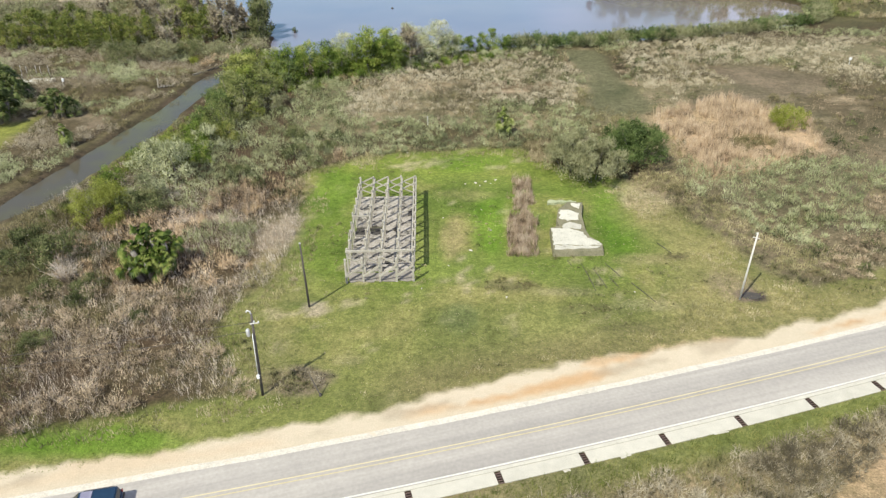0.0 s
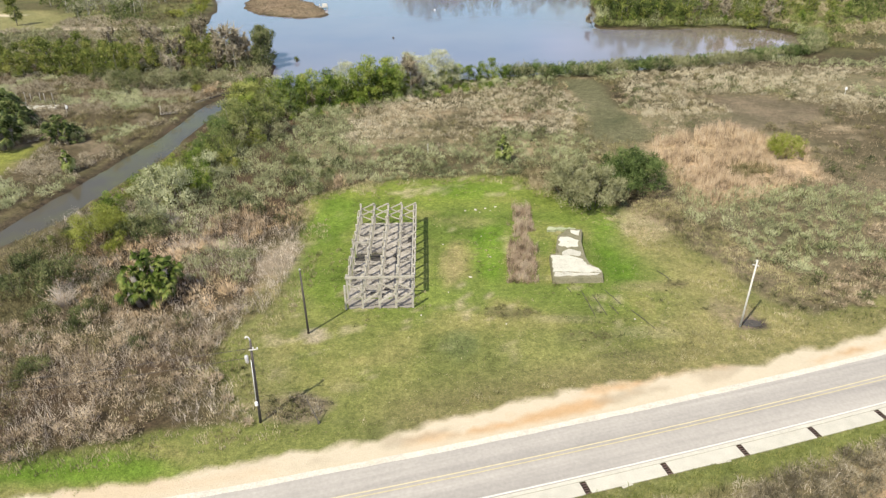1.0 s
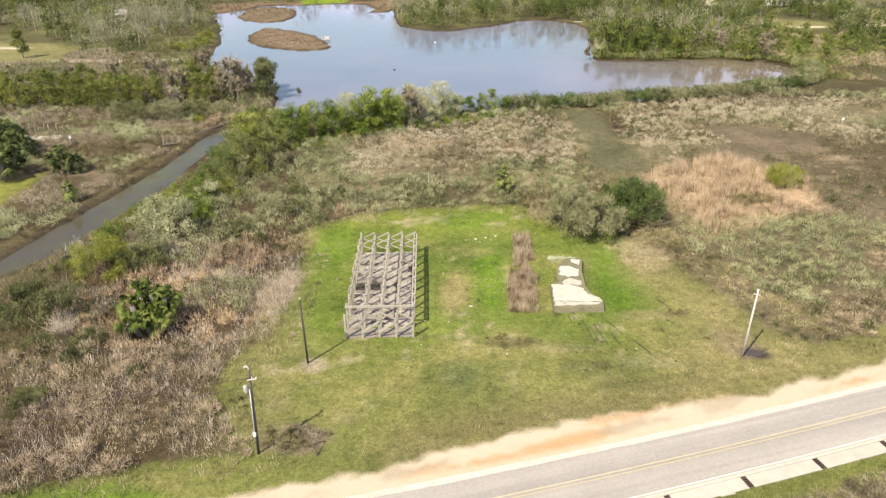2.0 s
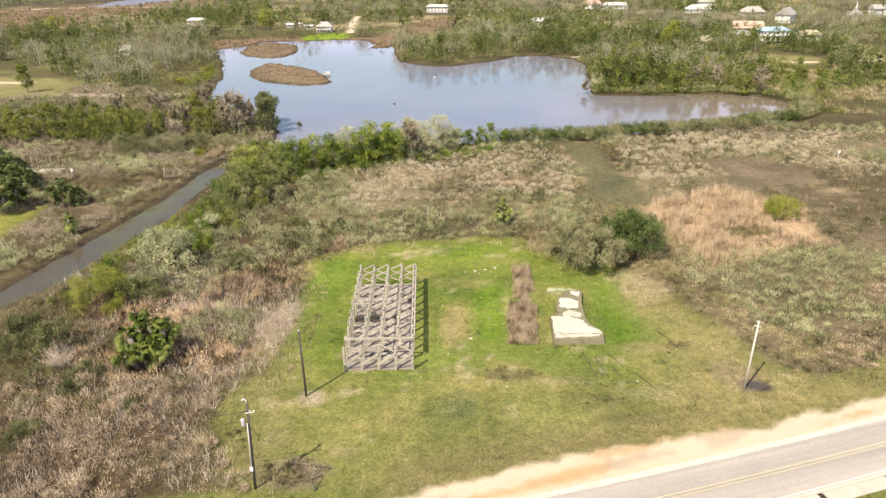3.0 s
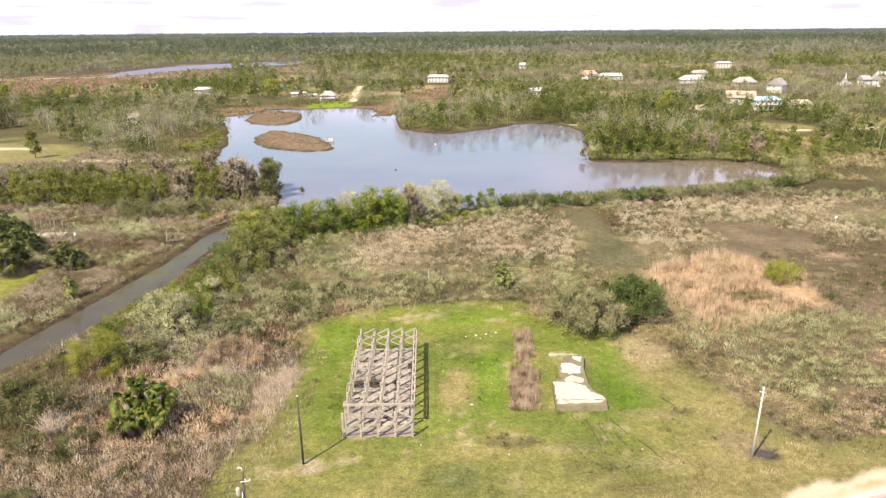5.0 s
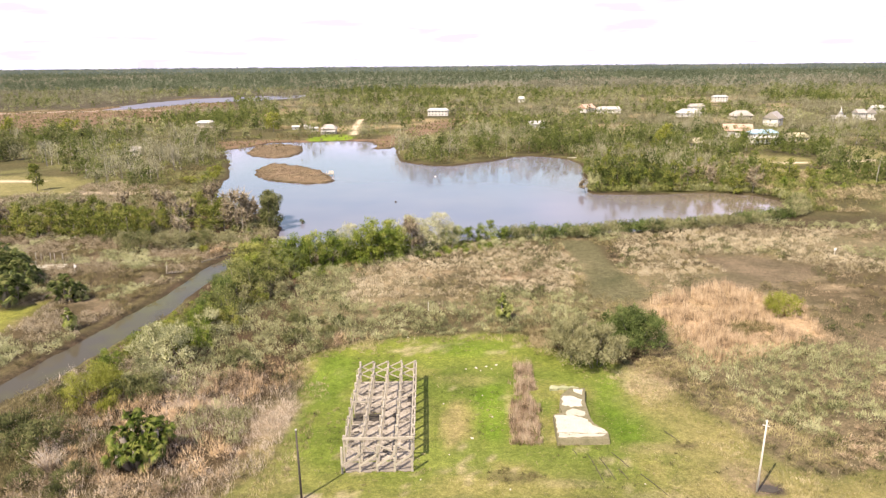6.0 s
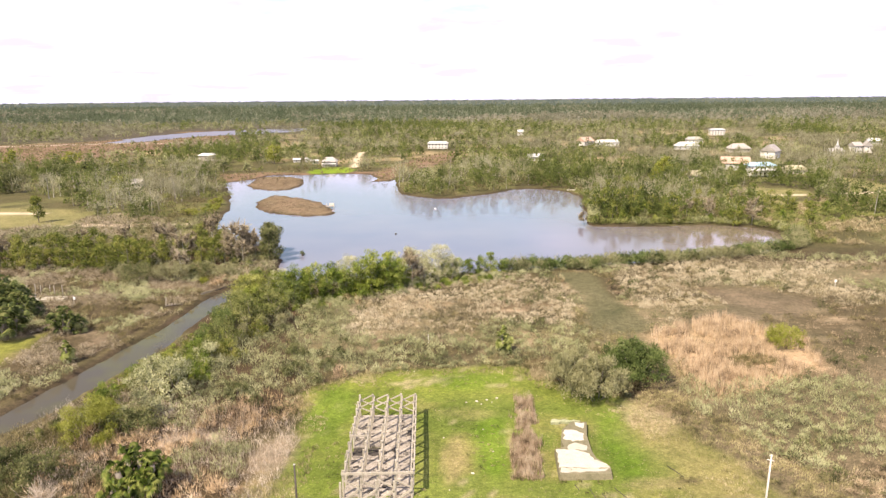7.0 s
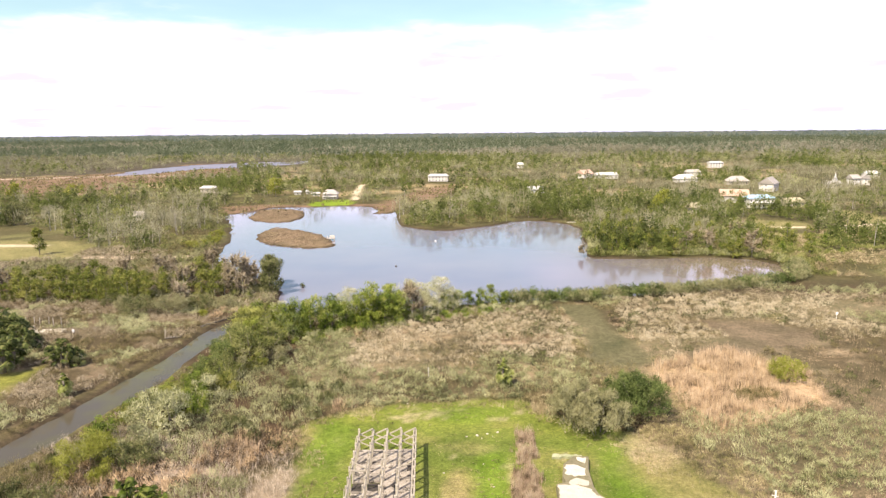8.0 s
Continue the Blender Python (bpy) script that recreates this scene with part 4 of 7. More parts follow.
# ---------------- broken pad ----------------
pad = thing("broken_pad", "broken chalk-white concrete pad on a dark base", "concrete pad")
PAD_Z = 0.72
bm = bmesh.new()
outline = [(10.5, 78.6), (17.0, 79.0), (17.1, 80.7), (15.7, 82.6), (15.4, 84.4), (15.4, 88.8), (16.0, 92.6), (13.9, 92.7), (12.2, 90.3), (11.7, 87.2), (11.9, 85.4), (10.6, 84.8)]
lo = [bm.verts.new((a + (0.1 if a > 14 else -0.1), b2 - 0.25, -0.1)) for a, b2 in outline]
hi = [bm.verts.new((a, b2, PAD_Z)) for a, b2 in outline]
bm.faces.new(hi)
for k in range(len(lo)):
    bm.faces.new((lo[k], lo[(k + 1) % len(lo)], hi[(k + 1) % len(lo)], hi[k]))
part("base", bm, M_DIRTYCONC, pad)


def plate(cx, cy, sx, sy, z, rough=0.22, n=17):
    """A ragged flat chunk of concrete."""
    bm = bmesh.new()
    ring = []
    for k in range(n):
        a = 2 * math.pi * k / n
        c2, s2 = math.cos(a), math.sin(a)
        r = min(1 / max(abs(c2), abs(s2)), 1.3) * (1 - rough * random.random() * 0.9)
        ring.append((cx + c2 * r * sx / 2, cy + s2 * r * sy / 2))
    top = [bm.verts.new((a, b2, z)) for a, b2 in ring]
    bot = [bm.verts.new((a, b2, z - 0.12)) for a, b2 in ring]
    bm.faces.new(top)
    for k in range(n):
        bm.faces.new((bot[k], bot[(k + 1) % n], top[(k + 1) % n], top[k]))
    return bm


part("concrete_plate", ragged([(10.7, 79.0), (16.3, 79.4), (16.8, 80.0), (10.7, 80.0)], PAD_Z + 0.07, 0.12), M_CHALK, pad, "long chalk-white front plate")
part("concrete_plate", ragged([(10.65, 80.15), (16.9, 80.2), (16.7, 81.0), (15.3, 82.2), (14.9, 83.6), (13.2, 84.6), (10.75, 84.5)], PAD_Z + 0.08, 0.12), M_CHALK, pad, "broad chalk-white plate")
part("concrete_plate", ragged([(12.3, 84.9), (14.6, 84.4), (14.9, 85.6), (13.6, 86.4), (12.5, 85.9)], PAD_Z + 0.07, 0.12, rough=0.2), M_CHALK, pad)
part("concrete_plate", ragged([(11.9, 87.5), (13.2, 87.0), (14.7, 87.4), (15.0, 88.9), (14.2, 89.9), (12.4, 90.0), (12.3, 88.6)], PAD_Z + 0.06, 0.12, rough=0.18), M_CHALK, pad)
part("concrete_plate", ragged([(14.2, 91.4), (15.3, 90.6), (15.7, 92.1), (14.2, 92.2)], PAD_Z + 0.06, 0.12), M_CHALK, pad)
part("mossy_edge", ragged([(11.0, 93.2), (15.2, 93.3), (15.4, 93.9), (11.2, 94.1)], 0.3, 0.4, rough=0.2), M_MOSSY, pad, "greenish mossy concrete edge")

# ---------------- poles ----------------
def pole(name, label, base, top, r, material, at_z=0.0):
    p = thing(name, label, "utility pole", at=pose(base[0], base[1], at_z))
    d = Vector((top[0], top[1], top[2]))
    part("shaft", tube(bmesh.new(), [(0, 0, -0.3), d * 0.5, d], [r, r * 0.85, r * 0.7], 10), material, p)
    return p


p_l = pole("utility_pole", "dark timber pole with pale conduit and transformer", (-20.6, 51.6), (0.3, 0.3, 9.7), 0.15, M_POLE_DARK)
p_m = pole("utility_pole", "bare dark timber pole standing in the grass", (-19.1, 66.3), (-0.15, 0.2, 8.6), 0.14, M_POLE_DARK)
p_r = pole("utility_pole", "bleached pale pole leaning beside the road", (31.5, 69.4), (0.28, 0.3, 8.9), 0.13, M_POLE_PALE)

# ---------------- trees and bushes ----------------
def limbs(bm, rng, height, r, count, reach, seg=6):
    """A tapering trunk with limbs; returns where the limbs end."""
    bend = rng.uniform(-0.08, 0.08, 2) * height
    pts = [(bend[0] * t * t, bend[1] * t * t, height * t - 0.3 * (t == 0)) for t in (0, 0.3, 0.6, 0.85, 1)]
    tube(bm, pts, [r, r * 0.8, r * 0.55, r * 0.3, r * 0.12], seg)
    ends = [pts[-1]]
    for k in range(count):
        t = rng.uniform(0.3, 0.9)
        a = rng.uniform(0, 2 * np.pi)
        L = reach * rng.uniform(0.6, 1.1) * (1.15 - 0.5 * t)
        p0 = Vector((bend[0] * t * t, bend[1] * t * t, height * t))
        p2 = p0 + Vector((math.cos(a) * L, math.sin(a) * L, L * rng.uniform(0.3, 0.9)))
        p1 = (p0 + p2) / 2 + Vector((0, 0, -0.1 * L))
        tube(bm, [p0, p1, p2], [r * 0.4 * (1.1 - t), r * 0.25 * (1.1 - t), r * 0.07], 4)
        ends.append(tuple(p2))
    return ends


def tree(name, label, category, rng, height, crown_r, leaf, mats, lumps=16, n=1500, limbs_n=9, low=0.35, cone=0.0, group=""):
    """Trunk with limbs, and a crown of many small leaves in uneven lumps."""
    bark, crown = mats
    t = thing(name, label, category, group)
    bm = bmesh.new()
    ends = limbs(bm, rng, height * 0.9, max(0.08, height * 0.018), limbs_n, crown_r * 0.9)
    part("trunk", bm, bark, t)
    cent, rad = [], []
    for k in range(lumps):
        f = rng.uniform(0, 1)
        zc = height * (low + (1 - low) * f * 0.92)
        rr = crown_r * (1 - cone * f) * math.sqrt(max(0.05, 1 - (2 * f - 0.8) ** 2 * 0.6)) * rng.uniform(0.2, 0.85)
        a = rng.uniform(0, 2 * np.pi)
        cent.append((math.cos(a) * rr, math.sin(a) * rr, zc))
        q = crown_r * rng.uniform(0.25, 0.5) * (1 - 0.5 * cone * f)
        rad.append((q, q, q * rng.uniform(0.6, 0.9)))
    cent, rad = np.array(cent), np.array(rad)
    a, b2 = leaves(cent, rad, n * 2 // 3, leaf * 0.85, rng, 0.35, 0.3), tufts(cent, rad, n // 3 // lumps, leaf * 0.22, leaf * 1.8, rng, 0.9, 0.4)
    part("crown", mesh_np("crown", np.concatenate([a[0], b2[0]]), np.concatenate([a[1], b2[1] + len(a[0])]), crown), crown, t)
    return t


def bare_tree(name, label, rng, height, group=""):
    """A leafless grey tree: trunk, limbs and a haze of twigs."""
    t = thing(name, label, "tree", group)
    bm = bmesh.new()
    ends = limbs(bm, rng, height, height * 0.02, 14, height * 0.36)
    part("trunk", bm, M_BARK_PALE, t)
    ends = np.array(ends)
    k = rng.integers(0, len(ends), 1100)
    e = ends[k] * rng.uniform(0.75, 1.0, (1100, 1))
    d = rng.normal(size=(1100, 3)) * height * 0.085 + np.array([0, 0, height * 0.05])
    side = rng.normal(size=(1100, 3)) * 0.07
    v = np.stack([e - side, e + side, e + d], 1).reshape(-1, 3)
    part("crown", mesh_np("crown", v, np.arange(3300).reshape(-1, 3), M_TWIG), M_TWIG, t)
    return t


def dead_bush(name, label, rng, h, n=26, group=""):
    """A bleached spray of bare branches from one root."""
    t = thing(name, label, "bush", group)
    for k in range(n):
        a, f = rng.uniform(0, 2 * np.pi), rng.uniform(0.1, 0.75)
        d = Vector((math.cos(a) * f, math.sin(a) * f, 1 - 0.4 * f)) * h * rng.uniform(0.65, 1.0)
        bm = bmesh.new()
        tube(bm, [(0, 0, -0.2), d * 0.5 + Vector((0, 0, 0.08 * h)), d], [0.045, 0.03, 0.012], 5)
        for q in range(4):
            p0 = d * rng.uniform(0.4, 0.85)
            tube(bm, [p0, p0 + Vector(rng.normal(size=3)) * 0.14 * h + Vector((0, 0, 0.14 * h))], [0.022, 0.008], 4)
        part("branch", bm, M_STEM, t)
    return t


def bush(name, label, rng, r, h, leaf, crown, n=900, lumps=9, group=""):
    """Several stems from the ground and a low, lumpy crown."""
    t = thing(name, label, "bush", group)
    bm = bmesh.new()
    cent, rad = [], []
    for k in range(lumps):
        a, d = rng.uniform(0, 2 * np.pi), r * math.sqrt(rng.uniform(0, 0.85))
        hh = h * rng.uniform(0.3, 0.88) * (1 - 0.45 * (d / r) ** 2)
        p = (math.cos(a) * d, math.sin(a) * d, hh)
        cent.append(p)
        q = r * rng.uniform(0.28, 0.48) * (12 / max(lumps, 12)) ** 0.4
        rad.append((q, q, min(q, h * 0.35)))
        if k < 6:
            tube(bm, [(p[0] * 0.2, p[1] * 0.2, -0.2), (p[0] * 0.6, p[1] * 0.6, hh * 0.6), p], [0.06, 0.045, 0.02], 4)
    part("stem", bm, M_BARK, t)
    cent, rad = np.array(cent), np.array(rad)
    a, b2 = leaves(cent, rad, n // 2, leaf * 0.8, rng, 0.3, 0.35), tufts(cent, rad, n // 2 // lumps, leaf * 0.2, leaf * 1.7, rng, 0.8, 0.4)
    part("crown", mesh_np("crown", np.concatenate([a[0], b2[0]]), np.concatenate([a[1], b2[1] + len(a[0])]), crown), crown, t)
    return t


def palm(name, label, rng, h, r, fronds=34, heads=((0, 0, 1.0),), leaf=None):
    """A squat fan palm: stubby trunks and arching, split fronds round each head."""
    t = thing(name, label, "palm")
    for hx, hy, hf in heads:
        bm = bmesh.new()
        tube(bm, [(hx * 0.5, hy * 0.5, -0.3), (hx * 0.8 + 0.05, hy * 0.8, h * hf * 0.35), (hx, hy, h * hf * 0.62)], [0.28, 0.24, 0.2], 8)
        part("trunk", bm, M_BARK, t)
        for k in range(fronds // len(heads)):
            a, up = rng.uniform(0, 2 * np.pi), rng.uniform(-0.75, 1.35)
            d = Vector((math.cos(a) * math.cos(up), math.sin(a) * math.cos(up), math.sin(up)))
            o = Vector((hx, hy, h * hf * rng.uniform(0.38, 0.74)))
            L = r * rng.uniform(0.6, 1.1)
            hub = o + d * L * 0.5
            bm = bmesh.new()
            tube(bm, [o, (o + hub) / 2 + Vector((0, 0, 0.05)), hub], [0.03, 0.025, 0.02], 4)
            side = d.cross(Vector((0, 0, 1))).normalized()
            roll = rng.uniform(-0.9, 0.9)
            nrm = side.cross(d)
            side, nrm = side * math.cos(roll) + nrm * math.sin(roll), nrm * math.cos(roll) - side * math.sin(roll)
            for q in range(9):
                b2 = (q - 4) * 0.3
                dd = d * math.cos(b2) + side * math.sin(b2)
                tip = hub + dd * L * 0.55 + Vector((0, 0, -0.2 * L)) - nrm * 0.03 * abs(q - 4)
                w = dd.cross(nrm).normalized() * 0.075
                mid = hub + dd * L * 0.3 + nrm * 0.03
                vs = [bm.verts.new(p) for p in (hub, mid - w, tip, mid + w)]
                bm.faces.new(vs)
            part("frond", bm, leaf or M_PALM, t)
    return t


M_PALM_DULL = foliage("olive_palm_fronds", [(0.0, (0.025, 0.036, 0.01)), (0.5, (0.08, 0.105, 0.03)), (1.0, (0.22, 0.23, 0.085))], 0.4, 0.5)
M_PALM = foliage("palm_fronds", [(0.0, (0.018, 0.03, 0.005)), (0.5, (0.08, 0.118, 0.02)), (1.0, (0.22, 0.24, 0.065))], 0.4, 0.45)


M_PALM_LIGHT = foliage("yellow_green_fronds", [(0.0, (0.05, 0.07, 0.015)), (0.5, (0.19, 0.225, 0.058)), (1.0, (0.36, 0.38, 0.14))], 0.4, 0.5)


def scatter(templates, spots, rng, s0=0.8, s1=1.2, sink=0.1):
    """Templates stand on the first spots, copies on the rest. spots: (x, y, scale)."""
    for k, (px, py, sc) in enumerate(spots):
        s = sc * rng.uniform(s0, s1)
        m = pose(px, py, z_at(px, py) - sink, 0, 0, rng.uniform(0, 360)) @ Matrix.Diagonal((s, s, s * rng.uniform(0.9, 1.1), 1))
        if k < len(templates):
            templates[k].matrix_basis = m
        else:
            copy_thing(templates[k % len(templates)], m)


def pick(n, x0, x1, y0, y1, ok, rng, gap=0.0):
    """Up to n places in a rectangle of the plan where ok holds."""
    x, y = rng.uniform(x0, x1, n * 60), rng.uniform(y0, y1, n * 60)
    keep = ok(x, y, sites(x, y))
    pts = []
    for a, b2 in zip(x[keep], y[keep]):
        if all((a - c) ** 2 + (b2 - d) ** 2 > gap * gap for c, d in pts):
            pts.append((a, b2))
        if len(pts) >= n:
            break
    return pts


def field_of(n, x0, x1, y0, y1, ok, rng):
    x, y = rng.uniform(x0, x1, n), rng.uniform(y0, y1, n)
    s = sites(x, y)
    k = ok(x, y, s)
    x, y = x[k], y[k]
    return x, y, ground_z(x, y, {q: v[k] for q, v in s.items()})


def mound_field(n, x0, x1, y0, y1, ok, r, h, rng):
    """Mounds of brush, taller and shorter in drifts. r, h: least and most."""
    x, y, z = field_of(n, x0, x1, y0, y1, ok, rng)
    f = 0.6 * fbm(x, y, 7, 43) + 0.4 * rng.uniform(0, 1, len(x))
    c, q = mounds(x, y, z, r[0] + (r[1] - r[0]) * rng.uniform(0, 1, len(x)), h[0] + (h[1] - h[0]) * f)
    return x, y, c, q


rng = np.random.default_rng(21)
# trees on the near shore of the pond
shore_y = lambda x: np.interp(x, [-55, -42, -32, -20, -9, 4, 14], [146, 149, 154, 161, 168, 175, 178])
green_t = [tree("tree", "leafy green lakeside tree", "tree", rng, 10.0, 3.7, 0.28, (M_BARK, m), 34, 4600, low=0.06, group="lakeside trees") for m in (M_LEAF, M_LEAF, M_BRIGHT)]
spots = [(-38.2, 151.5, 0.95), (-41.5, 150.0, 0.85), (-25.2, 158, 1.0), (-22, 159.5, 1.0), (-35.0, 152.5, 0.8), (-27.5, 156.5, 0.9), (-19.2, 160.5, 0.85), (-24, 161, 0.95),
         (-43.5, 149, 0.75), (-33.5, 153.8, 0.9), (-30.5, 155, 0.8), (-21, 163, 0.9), (-16, 164, 0.7), (-11.5, 168, 0.65), (-8, 170.5, 0.65), (-5, 173, 0.6), (-40, 154, 0.9), (-47, 151, 0.7), (-2, 175, 0.55), (1, 176, 0.6), (4, 177, 0.55), (7.5, 178.5, 0.5), (-51, 152, 0.85), (-48, 140, 0.7)]
scatter(green_t, spots, rng, 0.92, 1.08)
pale_t = [tree("tree", "pale grey-green budding willow by the pond", "tree", rng, 10.5, 3.9, 0.2, (M_BARK_PALE, M_PALE), 30, 5600, 16, low=0.12, group="lakeside trees") for _ in range(2)]
scatter(pale_t, [(-31.5, 156, 0.95), (-17.5, 164.5, 1.05), (-13, 166.5, 1.05), (-9.5, 168.5, 1.0), (-6, 171, 0.8), (-29.5, 160, 0.95), (-45.5, 151, 0.85), (-15, 169, 1.0)], rng, 0.95, 1.05)
scatter([bare_tree("tree", "pale forked tree without leaves by the pond", rng, 8.5, "lakeside trees")], [(-15.6, 162.6, 1.0)], rng, 1.0, 1.01)
x0 = [(a, b2, 0.5 + 0.35 * rng.uniform()) for a, b2 in pick(84, -52, 14, 140, 180, lambda x, y, s: (s["lake"] > 1.0) & (np.abs(y - shore_y(x) + 3.0) < 3.6), rng, 1.3)]
scatter([bush("bush", "sage-green undergrowth among lakeside trees", rng, 2.6, 3.6, 0.26, m, 1600, 16, "lakeside bushes") for m in (M_SAGE, M_SAGE, M_LEAF)], x0, rng)
# low green growth along the canal's east bank
canal_b = [bush("bush", "dense tall green bush on the canal bank", rng, 2.7, 6.0, 0.24, m, 1900, 18, "canal bushes") for m in (M_LEAF, M_SHRUB, M_SHRUB_G, M_OLIVE, M_BRIGHT, M_PINE)]
canal_o = [bush("bush", "tall olive bush on the canal bank", rng, 2.6, 5.2, 0.24, m, 1900, 18, "canal bushes") for m in (M_OLIVE, M_LEAF, M_SAGE, M_PINE)] + [bush("bush", "grey leafless bush on the canal bank", rng, 2.2, 4.6, 0.12, M_TWIG, 1500, 14, "canal bushes")]
on_bank = lambda x, y, s: (s["canal"] > 2.6 + 1.2 * smooth(-y, -148, -135) + 2.0 * smooth(-y, -110, -96)) & (s["canal"] < 11.5 + 8 * fbm(x, y, 9, 5)) & (x > -63.5) & (s["lawn"] > 3)
bank_size = lambda a, b2: float(np.clip(0.2 + 0.075 * sites(np.array([a]), np.array([b2]))["canal"][0], 0.3, 0.95)) * rng.uniform(0.8, 1.4)
scatter(canal_b, [(a, b2, bank_size(a, b2)) for a, b2 in pick(76, -66, -30, 112, 152, on_bank, rng, 2.9)], rng, 0.92, 1.08)
scatter(canal_o, [(a, b2, 0.95 * bank_size(a, b2)) for a, b2 in pick(44, -66, -38, 84, 116, lambda x, y, s: on_bank(x, y, s) & ((x + 55) ** 2 + (y - 86) ** 2 > 20), rng, 2.7)], rng, 0.92, 1.08)
yel = [bush("bush", "yellow-green spring bush in the brush", rng, 2.6, 3.4, 0.2, M_YELLOW, 3000, 14, group="yellow bushes") for _ in range(2)]
scatter([bush("bush", "large rounded yellow-olive bush near the canal", rng, 4.3, 6.6, 0.17, M_YELLOW, 9500, 36)], [(-53.8, 86.5, 1.0)], rng, 1.0, 1.01)
scatter([tree("tree", "rounded yellow-green tree at the mouth of the canal", "tree", rng, 9.8, 4.5, 0.3, (M_BARK, M_SPRING), 34, 5600, low=0.1)], [(-49.2, 144.6, 1.0)], rng, 1.0, 1.01)
scatter(yel, [(-57.5, 88.0, 0.8), (-51.0, 85.0, 0.75), (-50, 101, 0.7), (-69.3, 167.5, 1.1), (-45, 142, 0.9), (-47, 106, 0.6), (-44.5, 128, 0.6), (-22, 113, 0.35)], rng)
dark_b = [bush("bush", "dark green bush in dead brush", rng, 2.4, 2.9, 0.2, M_DARKBUSH, 2400, 14, group="brush bushes") for _ in range(2)]
scatter(dark_b, [(-48.8, 87.5, 1.35), (-48.6, 90.5, 1.2), (-54.5, 75, 1.1), (-58.5, 73.5, 1.0), (-60, 78, 0.9), (-46.5, 68.5, 0.7), (-31, 110, 0.6), (-27, 106.5, 0.6), (-26, 113, 0.5),
                 (-25, 118, 0.5), (-33, 118, 0.55), (96, 150, 1.3), (101, 147, 1.5), (98, 143, 1.0), (-47, 57, 0.5), (-46.5, 66, 0.5), (-38, 63, 0.4), (-52, 68, 0.7), (-34, 98, 0.5), (-30, 95, 0.4), (-38, 101, 0.6)], rng)
ghost = [dead_bush("bush", "bleached leafless bush with bare branches", rng, 4.4, 34)]
scatter(ghost, [(-50.6, 70.4, 0.85), (-45.2, 93.0, 0.5), (-49.5, 96.5, 0.45)], rng)
# two grey-green shrubs beside the pad
pad_rng = np.random.default_rng(5)
big_b = [bush("shrub", "rounded grey-green shrub behind the pad", pad_rng, 3.8, 6.0, 0.19, m, 11000, 64, "pad shrubs") for m in (M_SHRUB, M_SHRUB_G)]
scatter([bush("bush", "yellow-green spring bush at the reed bed's edge", pad_rng, 3.5, 4.4, 0.2, M_YELLOW, 5000, 30)], [(57.8, 125.0, 1.0)], pad_rng, 1.0, 1.01)
scatter(big_b, [(19.0, 101.6, 1.2), (26.5, 107.6, 1.3), (15.6, 104.0, 1.0), (25.0, 111.0, 0.85)], pad_rng, 0.97, 1.03)
west_palm = palm("palm", "olive fan palm beside the western lawn", rng, 4.6, 1.5, 130, ((0, 0, 1.0), (1.1, 0.4, 0.75), (-0.9, 0.5, 0.8), (0.2, -0.9, 0.6), (-1.5, -0.3, 0.5)), M_PALM_DULL)
pal = [palm("palm", "squat green fan palm in dead brush", rng, 4.6, 1.15, 208, ((0.3, 0.5, 1.0), (-1.1, -0.3, 0.86), (1.2, 0.1, 0.9), (-0.2, -1.1, 0.6), (0.9, -1.0, 0.62), (-0.6, 0.9, 0.95), (1.5, 0.9, 0.75), (-1.5, -0.9, 0.55))), palm("palm", "yellow-green fan palm at the lawn's far edge", rng, 4.8, 1.6, 60, ((0, 0, 1.0), (0.6, 0.3, 0.6)), M_PALM_LIGHT)]
scatter(pal, [(-40.2, 72.6, 1.6), (4.9, 120.6, 1.2)], rng, 0.97, 1.03)
scatter([west_palm], [(-83.4, 129.2, 1.5), (-93.4, 126.2, 1.25), (-101.5, 139.5, 1.4), (-98.6, 137.5, 1.1), (-105, 142, 1.5)], rng, 0.97, 1.03)
copy_thing(pal[1], pose(-73.6, 113.6, z_at(-73.6, 113.6) - 0.1, 0, 0, 70) @ Matrix.Scale(0.8, 4))
# hedge of bushes on the east part of the near shore
def hedge_field(n, rng):
    x, y, z = field_of(n, 6, 116, 160, 232, lambda x, y, s: (s["lake"] > -0.3) & (s["lake"] < 5.0) & (y < 207 + (x - 60) * 0.5), rng)
    f = 0.5 * fbm(x, y, 6, 58) + 0.5 * rng.uniform(0, 1, len(x))
    return x, y, *mounds(x, y, z, 0.8 + 0.9 * f, 1.7 + 3.1 * f)


# woods west of the canal
west_g = [tree("tree", "green pine in the western wood", "tree", rng, 9.0, 3.1, 0.4, (M_BARK, M_PINE), 28, 1200, low=0.08, cone=0.25, group="western wood") for _ in range(2)]
west_b = [bare_tree("tree", "leafless grey tree in the western wood", rng, 7.5, "western wood") for _ in range(2)]
west_o = [tree("tree", "olive budding tree in the western wood", "tree", rng, 6, 2.8, 0.34, (M_BARK_PALE, m), 18, 1000, low=0.05, group="western wood") for m in (M_OLIVE, M_SHRUB)]
wood = lambda x, y, s: (s["water"] > 1.5) & (s["field"] > 2) & (y > 168 - (x + 60) * 0.12) & (s["wlawn"] > 3)
scatter(west_g, [(a, b2, 0.72 + 0.35 * rng.uniform()) for a, b2 in pick(66, -150, -88, 178, 206, lambda x, y, s: wood(x, y, s) & (y < 200 + 0.2 * (x + 92)), rng, 2.9) + pick(14, -88, -64, 186, 212, wood, rng, 3.5)], rng)
